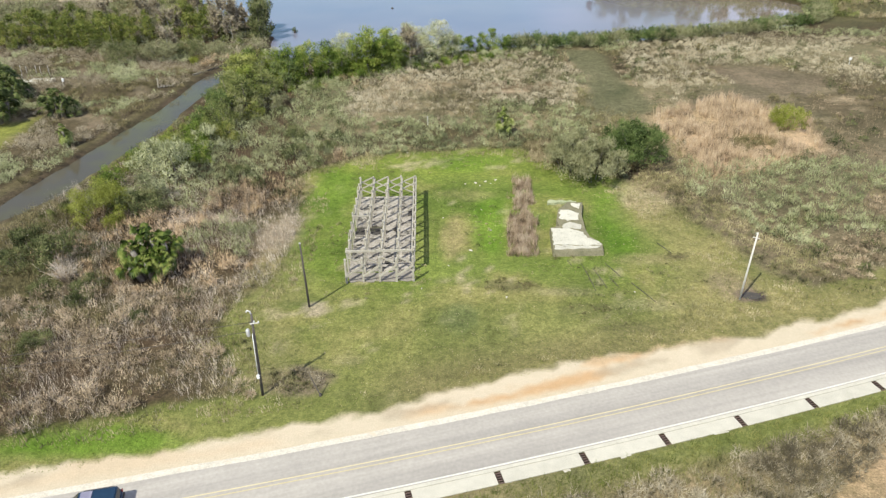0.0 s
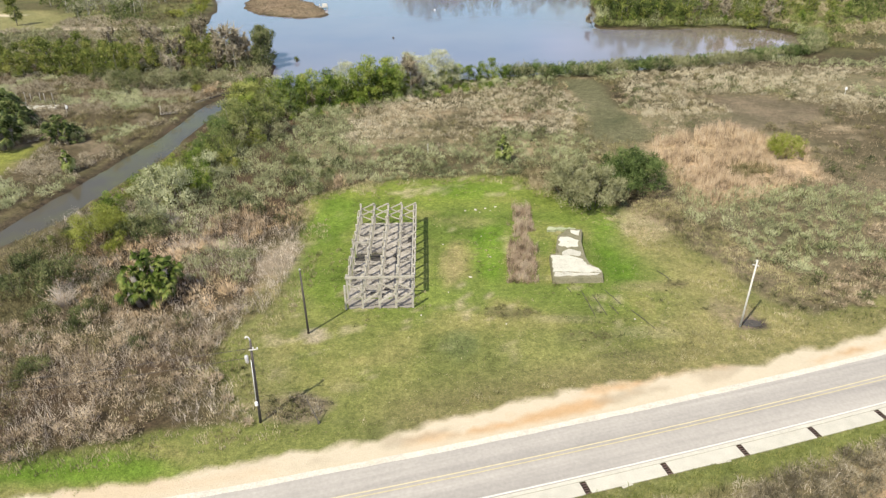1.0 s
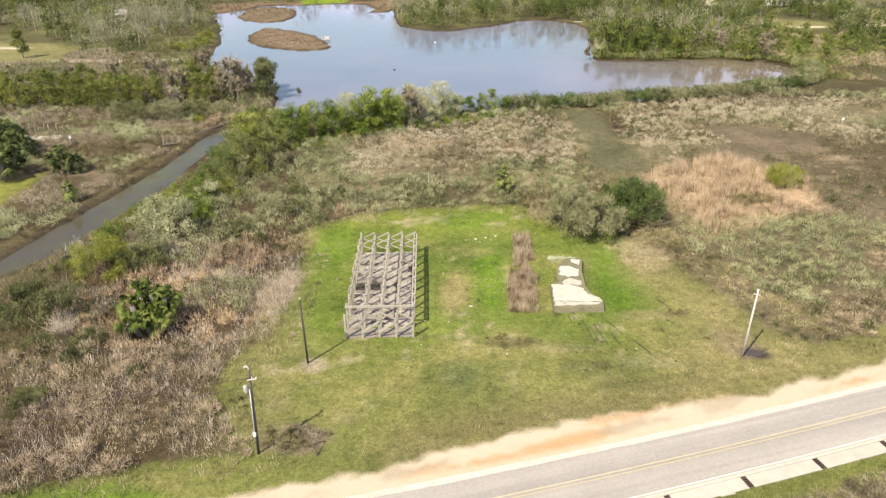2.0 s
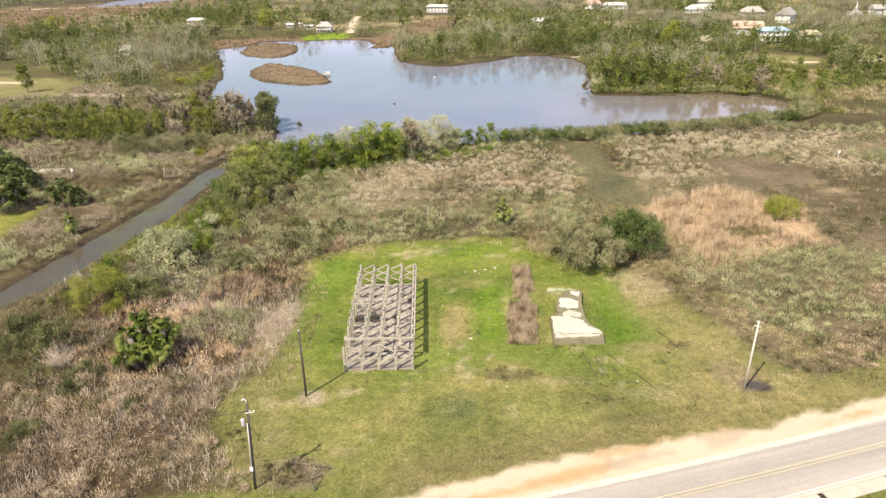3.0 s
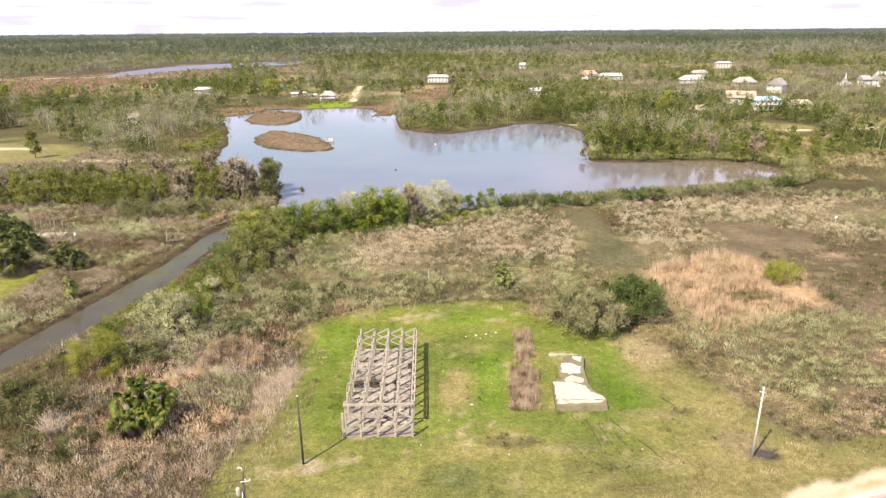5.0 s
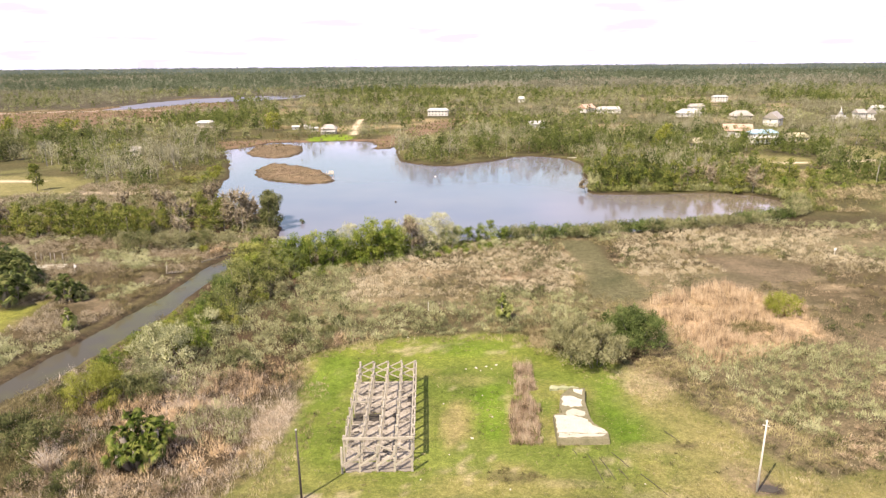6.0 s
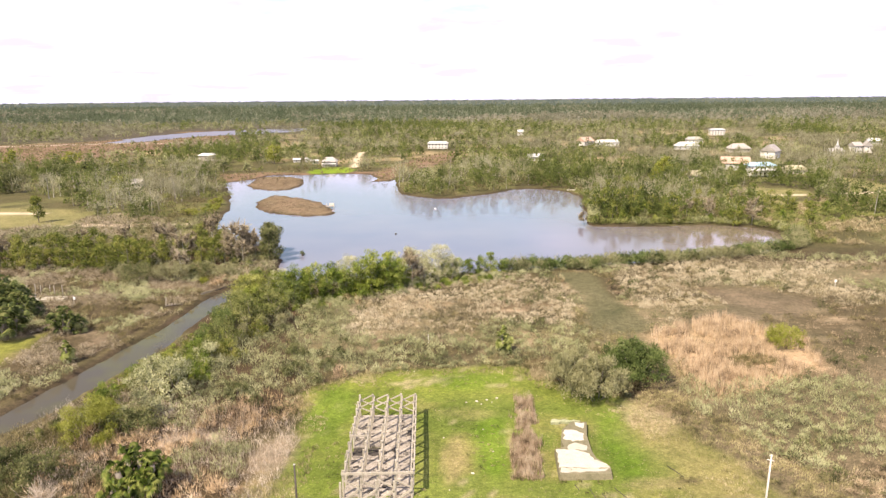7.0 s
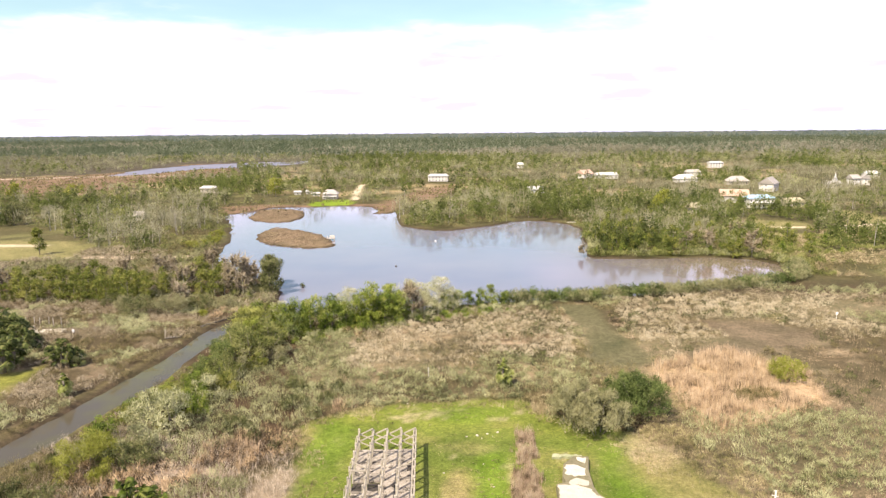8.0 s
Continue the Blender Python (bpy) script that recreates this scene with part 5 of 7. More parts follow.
for px, py, sc in [(-113.6, 265, 1.3), (-108.5, 271, 1.4), (-113, 291, 1.5), (-117, 268, 1.1), (-110, 280, 1.2)]:
    copy_thing(yel[0], pose(px, py, z_at(px, py) - 0.1, 0, 0, 40 * sc) @ Matrix.Scale(sc, 4))
scatter([bush("bush", "large rounded olive-grey bush west of the canal", rng, 4.6, 6.0, 0.2, m, 6500, 34, "western bushes") for m in (M_DARKBUSH, M_SHRUB)],
        [(-86, 166.5, 1.05), (-78.5, 168.5, 1.0), (-72, 172, 0.75), (-91, 170, 0.8), (-98, 176, 0.7), (-66, 174, 0.6)], rng, 0.97, 1.03)
scatter(west_o, [(a, b2, 0.6 + 0.5 * rng.uniform()) for a, b2 in pick(60, -160, -54, 160, 230, wood, rng, 2.6)], rng)
scatter([tree("tree", "tall dark pine beside the western field", "tree", rng, 10, 3.2, 0.36, (M_BARK, M_PINE), 26, 2600, low=0.15, cone=0.4)], [(-167, 250, 1.0)], rng, 1.0, 1.01)
scatter(west_b, [(a, b2, 0.7 + 0.4 * rng.uniform()) for a, b2 in pick(14, -140, -56, 165, 215, wood, rng, 4.0)] + [(-66, 186.5, 1.0), (-69, 190, 1.15), (-64.5, 193, 1.1), (-68, 197, 1.2), (-72, 188, 0.9)], rng)
scatter([tree("tree", "dark leaning tree over the pond", "tree", rng, 9, 3.4, 0.34, (M_BARK, M_DARKBUSH), 26, 3400, low=0.1)], [(-60.5, 197, 1.1), (-63, 203, 1.15), (-59.5, 190, 0.85)], rng)
# broad oaks and fresh green trees beyond the western field
oaks = [tree("tree", "broad dark evergreen oak beyond the field", "tree", rng, 10, 6.0, 0.6, (M_BARK, M_DARKBUSH), 26, 1500, low=0.15, group="western oaks") for _ in range(2)]
scatter(oaks, [(-233, 331, 1.0), (-243, 338, 1.05), (-270, 378, 1.0), (-258, 372, 0.9), (-250, 346, 0.9), (-246, 386, 0.9), (-222, 382, 0.85), (-212, 386, 0.8), (-134, 322, 0.6), (-140, 330, 0.65)], rng)
fresh = [tree("tree", "fresh yellow-green tree in the western woods", "tree", rng, 10, 4.6, 0.55, (M_BARK_PALE, M_YELLOW), 22, 1200, low=0.12, group="fresh green trees")]
scatter(fresh, [(-318, 456, 1.15), (-256, 424, 1.0), (-140, 470, 1.0), (101, 372, 1.2), (96, 366, 1.0), (-178, 330, 0.7)], rng)
# peninsula east of the pond
pen_g = [tree("tree", "green pine on the far shore", "tree", rng, 8.5, 3.1, 0.44, (M_BARK, m), 24, 900, low=0.08, cone=0.35, group="far shore trees") for m in (M_LEAF, M_PINE)]
pen_b = [bare_tree("tree", "bare grey tree on the far shore", rng, 9, "far shore trees") for _ in range(2)]
pen = lambda x, y, s: (s["water"] > 1.2) & (s["marsh"] > 1)
scatter(pen_g, [(a, b2, 0.6 + 0.5 * rng.uniform()) for a, b2 in pick(72, 40, 150, 243, 300, lambda x, y, s: pen(x, y, s) & (fbm(x, y, 22, 72) > 0.42), rng, 3.0)], rng)
scatter(pen_b, [(a, b2, 0.7 + 0.5 * rng.uniform()) for a, b2 in pick(5, 40, 110, 243, 290, pen, rng, 5.0)], rng)


# ---------------- brush, reeds and grass ----------------
# the kinds of growth over the plan: middle x, y and half widths
ZONES = {
    "mauve": [(-38, 60, 18, 12), (-24, 62, 6, 7), (66, 93, 9, 10), (55, 79, 11, 6)],
    "olive": [(-61, 80, 6, 7), (-57, 70, 5, 4), (-48, 55, 5, 9)],
    "stalk": [(-46, 78, 10, 10), (-38, 72, 9, 6), (-35, 94, 5, 7)],
    "sage": [(-35, 81, 5, 6), (-36, 113, 9, 14), (-40, 103, 9, 13), (48, 101, 18, 8), (44, 89, 12, 7), (-14, 118, 18, 8), (9, 127, 10, 10), (-35, 139, 9, 10), (26, 181, 12, 4), (100, 196, 14, 5), (97, 166, 8, 6)],
    "rough": [(33, 89, 4.5, 9), (38, 79, 5, 5), (-28, 60, 3, 3), (-24, 70, 4, 8), (30, 100, 4, 10)],
    "tan": [(-12, 139, 16, 9), (10, 152, 9, 18), (47, 160, 9, 17), (86, 162, 10, 9), (-3, 160, 20, 10), (62, 181, 22, 9), (90, 184, 16, 8)],
    "brown": [(62, 143, 20, 7), (76, 130, 14, 20), (-10, 131, 12, 2.5), (100, 178, 12, 7)],
}
KINDS = list(ZONES)


def kind_at(x, y, rng):
    """Which kind of growth stands at each place; the borders run into each other."""
    best, which = np.full(len(x), -9.0), np.zeros(len(x), int)
    for k, name in enumerate(KINDS):
        for cx, cy, rx, ry in ZONES[name]:
            w = 1 - ((x - cx) / rx) ** 2 - ((y - cy) / ry) ** 2
            w = np.maximum(w, -1.2) + 1.1 * fbm(x, y, 9, 30 + k) + 0.25 * rng.uniform(0, 1, len(x))
            which, best = np.where(w > best, k, which), np.maximum(w, best)
    return which


def clumps(x0, x1, y0, y1, cell, ok, rng, jitter=0.62):
    """Places in rough rows, about one a cell, so that clumps stand apart from one another."""
    gx, gy = np.meshgrid(np.arange(x0, x1, cell), np.arange(y0, y1, cell))
    x = (gx + np.where(np.arange(len(gx))[:, None] % 2, 0.5 * cell, 0)).ravel() + rng.uniform(-jitter, jitter, gx.size) * cell
    y = gy.ravel() + rng.uniform(-jitter, jitter, gx.size) * cell
    s = sites(x, y)
    k = ok(x, y, s)
    return x[k], y[k], ground_z(x[k], y[k], {q: v[k] for q, v in s.items()})


dry_land = lambda s: (s["water"] > 1.0) & (s["lawn"] > 0.4) & (s["wlawn"] > 1)
soil_bare = lambda x, y: (((x + 39) / 5.5) ** 2 + ((y - 87.5) / 1.1) ** 2 + (fbm(x, y, 2, 93) - 0.5) < 1) | (((x + 27) / 3.2) ** 2 + ((y - 82) / 7) ** 2 + 1.5 * (fbm(x, y, 2, 94) - 0.5) < 1)
near_palm = lambda x, y: ((x + 40.2) / 2.6) ** 2 + ((y - 71.2) / 3.0) ** 2 < 1
in_view = lambda x, y: np.abs(x) < 0.66 * y + 20
open_land = lambda x, y, s: dry_land(s) & (s["v"] > 8.4) & (s["reed"] > 0) & (s["ditch"] > 1.2) & (s["mud"] > -0.5) & (s["canal"] > 3.5) & in_view(x, y) & (x > -66) & ~soil_bare(x, y) & ~near_palm(x, y)
rng = np.random.default_rng(35)
# knee-high to man-high clumps, each kind by its own build
x, y, z = clumps(-66, 135, 42, 198, 1.45, open_land, rng)
kind = kind_at(x, y, rng)
size = 0.55 * fbm(x, y, 8, 43) + 0.45 * rng.uniform(0, 1, len(x)) - 0.35 * smooth(-sd_poly(x, y, LAWN), -7, 0) * (x > -20)
near = y < 100


def clump_set(name, r, h, thin=0.0, only=None):
    """Mounds for one kind: radii and heights run from least to most."""
    k = (kind == KINDS.index(name)) & (rng.uniform(0, 1, len(x)) >= thin)
    if only is not None:
        k &= only
    f = np.clip((size[k] - 0.25) / 0.5, 0, 1)
    return mounds(x[k], y[k], z[k], r[0] + (r[1] - r[0]) * f, h[0] + (h[1] - h[0]) * f)


c, q = clump_set("mauve", (0.5, 1.2), (0.5, 2.9), 0.42, near & (x < 0))
stuff("mauve_brush", [tufts(c, q, 115, 0.036, 0.48, rng, 0.9)], M_MAUVE, "tangled grey-mauve dead brush", "brush")
c, q = clump_set("mauve", (0.5, 1.1), (0.4, 1.5), 0.1, ~near | (x >= 0))
stuff("field_brush", [tufts(c, q, 60, 0.035, 0.5, rng, 0.9)], M_MAUVE, "mauve-brown field brush", "brush")
c, q = clump_set("olive", (0.6, 1.5), (0.7, 2.6), 0.1)
stuff("olive_weeds", [tufts(c, q, 100, 0.036, 0.5, rng, 1.0)], M_BANK, "tall olive weeds in brush", "weeds")
c, q = clump_set("stalk", (0.5, 1.2), (0.5, 2.6), 0.42)
stuff("dead_brush", [tufts(c, q, 85, 0.03, 0.75, rng, 1.2, 0.5)], M_DRY, "tangled dead brown stalks", "brush")
c, q = clump_set("sage", (0.5, 1.3), (0.5, 2.5), 0.25)
stuff("sage_scrub", [tufts(c, q, 84, 0.038, 0.45, rng, 1.2, 0.4)], M_SAGE, "sage-green rounded scrub", "scrub")
c, q = clump_set("rough", (0.5, 1.2), (0.3, 0.9), 0.15)
stuff("rough_scrub", [tufts(c, q, 46, 0.04, 0.4, rng, 1.0)], M_GREYBRUSH, "low rough olive scrub", "scrub")
c, q = clump_set("tan", (0.45, 1.1), (0.4, 1.6), 0.3)
stuff("marsh_grass", [tufts(c, q, 46, 0.05, 0.5, rng, 1.1, 0.4)], M_MARSH, "mounded tan marsh grass", "grass")
# scattered shrubs of another tone among each kind
x2, y2, z2 = clumps(-64, 120, 60, 190, 4.6, lambda x, y, s: open_land(x, y, s) & (fbm(x, y, 13, 45) > 0.5), rng)
f = rng.uniform(0, 1, len(x2))
c, q = mounds(x2, y2, z2, 0.7 + 0.9 * f, 0.9 + 1.7 * f)
k = fbm(x2, y2, 20, 46) > 0.5
stuff("dull_shrubs", [tufts(c[k], q[k], 130, 0.04, 0.45, rng)], M_BANK, "dull brown-olive shrubs in the scrub", "shrubs")
stuff("green_shrubs", [tufts(c[~k], q[~k], 130, 0.04, 0.45, rng)], M_DARKBUSH, "low dark olive shrubs in the scrub", "shrubs")
# a lower layer of grass between the clumps
x, y, z = field_of(60000, -64, 132, 46, 195, lambda x, y, s: dry_land(s) & (s["v"] > 8.5) & (s["reed"] > 0) & (s["mud"] > -0.5) & (s["ditch"] > 0.5) & (s["canal"] > 2) & in_view(x, y) & ~soil_bare(x, y) & (fbm(x, y, 3, 65) > 0.48), rng)
kind = kind_at(x, y, rng)
brown = (kind == KINDS.index("brown")) | (kind == KINDS.index("mauve"))
green = (kind == KINDS.index("rough")) | (kind == KINDS.index("olive")) | (kind == KINDS.index("sage"))
h = 0.2 + 0.5 * fbm(x, y, 3, 66)
brown &= (y > 92) | (rng.uniform(0, 1, len(x)) < 0.4)
stuff("brown_grass", [blades(x[brown], y[brown], z[brown], 5, h[brown], 0.6, 0.035, 0.6, rng)], M_MAUVE, "short brown marsh grass", "grass")
stuff("olive_grass", [blades(x[green], y[green], z[green], 4, h[green], 0.6, 0.035, 0.7, rng)], M_GREYBRUSH, "short olive marsh grass", "grass")
k = ~brown & ~green
stuff("straw_grass", [blades(x[k], y[k], z[k], 4, h[k], 0.6, 0.04, 0.6, rng)], M_MARSH, "short straw-coloured marsh grass", "grass")
x, y, z = field_of(7500, -64, -20, 42, 100, lambda x, y, s: dry_land(s) & (s["v"] > 8.5) & (fbm(x, y, 6, 65) > 0.42) & ~near_palm(x, y), rng)
stuff("bleached_stems", [blades(x, y, z, 4, 0.7 + 1.2 * rng.uniform(0, 1, len(x)), 0.4, 0.02, 1.0, rng)], M_STEM, "bleached dead stems in the brush", "brush")
# twigs and litter on the bare soil west of the lawn
x, y, z = field_of(2600, -46, -22, 72, 92, lambda x, y, s: soil_bare(x, y) & (s["lawn"] > 0), rng)
stuff("dead_litter", [blades(x, y, z, 3, 0.1 + 0.25 * rng.uniform(0, 1, len(x)), 0.4, 0.025, 1.6, rng)], M_STEM, "bleached twigs lying on bare soil", "litter")
# the tan reed bed, ragged, with an open grey middle
x, y, z = field_of(9000, 28, 70, 98, 146, lambda x, y, s: (s["reed"] + (fbm(x, y, 3.5, 83) - 0.5) * 9 < 0.3) & (fbm(x, y, 4, 46) > 0.36), rng)
gap = ((x - 49) / 5.0) ** 2 + ((y - 116.5) / 4.5) ** 2 + rng.uniform(-0.4, 0.4, len(x)) < 0.8
k = ~gap & (((x - 57.5) / 3.2) ** 2 + ((y - 120) / 4) ** 2 > 1)
stuff("tall_reeds", [blades(x[k], y[k], z[k], 6, (1.2 + 2.2 * fbm(x[k], y[k], 4, 82)) * rng.uniform(0.7, 1.15, k.sum()), 0.45, 0.05, 0.25, rng)], M_REED, "tall tan dry reeds", "reeds")
c, q = mounds(x[gap], y[gap], z[gap], 0.3 + 0.5 * rng.uniform(0, 1, gap.sum()), 0.3 + 0.7 * rng.uniform(0, 1, gap.sum()))
stuff("grey_reeds", [tufts(c, q, 20, 0.04, 0.45, rng)], M_BANK, "low grey brush amid the reeds", "brush")
x, y, z = field_of(2000, 4.4, 9.4, 78.4, 101.5, lambda x, y, s: (np.abs(x - 6.3 - 0.055 * (y - 79.6)) < 0.35 + 1.7 * fbm(x, y, 4, 3) + 0.7 * vnoise(x, y, 0.9, 3)) & (fbm(x, y, 1.8, 64) > 0.43), rng)
stuff("reed_strip", [blades(x, y, z, 5, 0.5 + 1.5 * rng.uniform(0, 1, len(x)), 0.4, 0.03, 0.3, rng)], M_STALK, "strip of russet dead reeds across the lawn", "reeds")
k = rng.uniform(0, 1, len(x)) < 0.6
stuff("reed_undergrowth", [blades(x[k], y[k], z[k], 5, 0.2 + 0.5 * rng.uniform(0, 1, k.sum()), 0.4, 0.035, 0.7, rng)], M_GREYBRUSH, "olive grass under the dead reeds", "grass")
x, y, z = field_of(3200, -44, -16, 72, 116, lambda x, y, s: (s["lawn"] > 0.6) & (((x + 36) ** 2 / 22 + (y - 94) ** 2 / 14 < 1) | ((x + 22.5) ** 2 / 5 + (y - 111) ** 2 / 6 < 1)), rng)
stuff("tan_tufts", [blades(x, y, z, 8, 1.2 + 1.0 * rng.uniform(0, 1, len(x)), 0.35, 0.035, 0.35, rng)], M_REED, "tan dry tufts by the lawn", "grass")
x, y, z = field_of(420, 9.5, 15, 108, 117, lambda x, y, s: (s["lawn"] > -2.5), rng)
stuff("pale_tufts", [blades(x, y, z, 7, 0.9 + 0.6 * rng.uniform(0, 1, len(x)), 0.3, 0.035, 0.4, rng)], M_DEADREED, "pale dry tufts beside the shrub", "grass")
# lawn tufts
x, y, z = field_of(70000, -62, 64, 36, 118, lambda x, y, s: (s["lawn"] < 0.5) & (s["v"] > 7.3 - 1.5 * (x < -20)), rng)
h = 0.05 + 0.22 * fbm(x, y, 4, 38) ** 2
k = (y + 8 * (fbm(x, y, 7, 36) - 0.5) > 71) & (x + 9 * (fbm(x, y, 5, 37) - 0.5) < 24) | (x < -26) & (y < 52)
stuff("lawn_grass", [blades(x[k], y[k], z[k], 3, h[k], 0.22, 0.04, 0.9, rng)], M_GRASS, "rough green mown grass", "grass")
stuff("worn_lawn", [blades(x[~k], y[~k], z[~k], 3, h[~k], 0.22, 0.04, 0.9, rng)], M_GRASS_DULL, "worn olive mown grass", "grass")
x, y, c, q = mound_field(1500, -29, -13, 50, 72, lambda x, y, s: (s["v"] > 7.5) & (((x + 17.5) / 3.6) ** 2 + ((y - 53.6) / 1.8) ** 2 + (fbm(x, y, 2, 99) - 0.5) < 0.8), (0.2, 0.6), (0.15, 0.6), rng)
k = fbm(x, y, 4, 70) > 0.5
stuff("pole_brush", [tufts(c[k], q[k], 30, 0.028, 0.4, rng)], M_ROADBRUSH, "low grey-mauve brush round the pole", "brush")
stuff("pole_weeds", [tufts(c[~k], q[~k], 30, 0.03, 0.3, rng)], M_GREYBRUSH, "low olive weeds round the pole", "weeds")
x, y, z = field_of(15000, -40, 64, 44, 114, lambda x, y, s: (s["lawn"] < 0.3) & (s["v"] > 7.5) & (fbm(x, y, 4, 63) > 0.5 - 0.1 * (y < 66)), rng)
stuff("straw_tufts", [blades(x, y, z, 3, 0.06 + 0.14 * rng.uniform(0, 1, len(x)), 0.2, 0.03, 1.0, rng)], M_DEADREED, "dry straw tufts in the grass", "grass")
x, y, c, q = mound_field(520, -4, 30, 64, 81, lambda x, y, s: (((x - 4.4) / 3.4) ** 2 + ((y - 71.4) / 1.5) ** 2 < 1) | (((x - 26.6) / 1.6) ** 2 + ((y - 78.6) / 0.8) ** 2 < 1) | (((x - 13.5) / 3) ** 2 + ((y - 66.8) / 1.0) ** 2 < 0.8) | ((np.abs(y - 78.2) < 0.7) & (x > 10.4) & (x < 17.6)), (0.15, 0.45), (0.15, 0.5), rng)
stuff("dark_weeds", [tufts(c, q, 26, 0.03, 0.28, rng)], M_BANK, "dark dead weeds in the grass", "weeds")
x, y, c, q = mound_field(1500, -28, 34, 56, 112, lambda x, y, s: (s["lawn"] < 0) & (fbm(x, y, 9, 47) > 0.6) & (s["v"] > 9), (0.15, 0.45), (0.1, 0.35), rng)
stuff("lawn_weeds", [tufts(c, q, 16, 0.035, 0.16, rng)], M_GREYBRUSH, "low weeds in the grass", "weeds")
x, y, z = field_of(38000, -50, 66, 44, 118, lambda x, y, s: (s["lawn"] < np.where((x > 20) & (y < 104), 8.0, 3.2)) & (s["lawn"] > -1.6 - (3 + 4 * (x > 20)) * fbm(x, y, 8, 89)) & (s["v"] > 8.5) & (fbm(x, y, 3, 90) > 0.42) & ~soil_bare(x, y), rng)
k = fbm(x, y, 6, 91) > 0.42
stuff("edge_grass", [blades(x[k], y[k], z[k], 6, 0.25 + 0.5 * rng.uniform(0, 1, k.sum()), 0.35, 0.035, 0.7, rng)], M_GREYBRUSH, "rough olive grass round the lawn", "grass")
stuff("edge_straw", [blades(x[~k], y[~k], z[~k], 6, 0.2 + 0.4 * rng.uniform(0, 1, (~k).sum()), 0.35, 0.03, 0.7, rng)], M_DEADREED, "rough straw grass round the lawn", "grass")
# south of the road
x, y, z = field_of(30000, -8, 75, 24, 70, lambda x, y, s: (s["v"] < -5.3) & (s["v"] > -19) & ~((x - 31.5 - 1.28 * (y - 42.4) + 5 * (fbm(x, y, 2.5, 13) - 0.5) > 0) & (s["v"] < -8)), rng)
v = road_v(x, y)
k = v > -6.4 - 4.2 * fbm(x, y, 6, 48)
k2 = ~k & (fbm(x, y, 5, 39) + 0.006 * (x - 30) + rng.uniform(-0.08, 0.08, len(x)) < 0.5)
k3 = ~k & ~k2
stuff("verge_grass", [blades(x[k], y[k], z[k], 6, 0.2 + 0.3 * rng.uniform(0, 1, k.sum()), 0.35, 0.035, 0.8, rng)], M_GREYGRASS, "green-olive verge grass", "grass")
stuff("verge_weeds", [blades(x[k2], y[k2], z[k2], 7, 0.4 + 0.8 * fbm(x[k2], y[k2], 5, 40), 0.4, 0.03, 0.7, rng)], M_GREYBRUSH, "tall olive weeds beside the road", "weeds")
c, q = mounds(x[k3][::3], y[k3][::3], z[k3][::3], 0.4 + 0.5 * rng.uniform(0, 1, len(x[k3][::3])), 0.5 + 0.9 * rng.uniform(0, 1, len(x[k3][::3])))
stuff("verge_brush", [tufts(c, q, 36, 0.028, 0.55, rng, 0.8)], M_ROADBRUSH, "grey-mauve dead brush beside the road", "brush")
x, y, z = field_of(4000, -8, 75, 24, 70, lambda x, y, s: (s["v"] < -7) & (s["v"] > -19) & (fbm(x, y, 5, 96) > 0.45) & ~((x - 31.5 - 1.28 * (y - 42.4) > 0) & (s["v"] < -8)), rng)
stuff("verge_stems", [blades(x, y, z, 4, 0.7 + 0.8 * rng.uniform(0, 1, len(x)), 0.4, 0.018, 0.9, rng)], M_STEM, "bleached stems in the roadside brush", "brush")
x, y, c, q = hedge_field(12000, rng)
k = fbm(x, y, 9, 59) + rng.uniform(-0.15, 0.15, len(x)) > 0.48
stuff("shore_hedge", [tufts(c[k], q[k], 80, 0.07, 0.5, rng, 1.0, 0.4)], M_SHRUB_G, "green shoreline growth at the water's edge", "shrubs")
stuff("olive_shore_hedge", [tufts(c[~k], q[~k], 80, 0.07, 0.5, rng, 1.0, 0.4)], M_SHRUB, "grey-olive shoreline growth at the water's edge", "shrubs")
# the canal's low grassy east bank and its eroded west bank
x, y, z = field_of(9000, -82, -52, 74, 170, lambda x, y, s: (s["canal"] > -0.5) & (s["canal"] < 5) & (x > -50 - 0.62 * np.abs(y - 150) ** 0.72), rng)
stuff("bank_grass", [blades(x, y, z, 6, 0.25 + 0.5 * fbm(x, y, 3, 67), 0.5, 0.035, 0.7, rng)], M_BANKGRASS, "olive grass on the canal's low bank", "grass")
x, y, c, q = mound_field(7500, -140, -53, 84, 182, lambda x, y, s: ((s["canal"] > 3.2) | (s["canal"] < 1.9) & (fbm(x, y, 4, 81) > 0.42)) & (s["canal"] > 0.5) & (s["water"] > 0.5) & (x < -64 + 0.04 * (y - 120)) & (s["wlawn"] > 1) & in_view(x, y) & (fbm(x, y, 5, 97) > 0.36), (0.35, 1.2), (0.3, 1.9), rng)
k = fbm(x, y, 12, 49) + rng.uniform(-0.1, 0.1, len(x)) > 0.5
k3 = fbm(x, y, 7, 84) > 0.6
stuff("bank_olive_scrub", [tufts(c[k3], q[k3], 50, 0.042, 0.42, rng, 1.0, 0.4)], M_SAGE, "grey-olive scrub west of the canal", "scrub")
x, y, c, q, k = x[~k3], y[~k3], c[~k3], q[~k3], k[~k3]
stuff("bank_brush", [tufts(c[k], q[k], 44, 0.042, 0.42, rng)], M_TWIG, "grey-brown brush along the canal bank", "brush")
stuff("bank_scrub", [tufts(c[~k], q[~k], 46, 0.042, 0.45, rng)], M_BANK, "dull brown scrub along the canal bank", "scrub")
x, y, z = field_of(9000, -132, -55, 262, 402, lambda x, y, s: (s["isl"] < -0.5), rng)
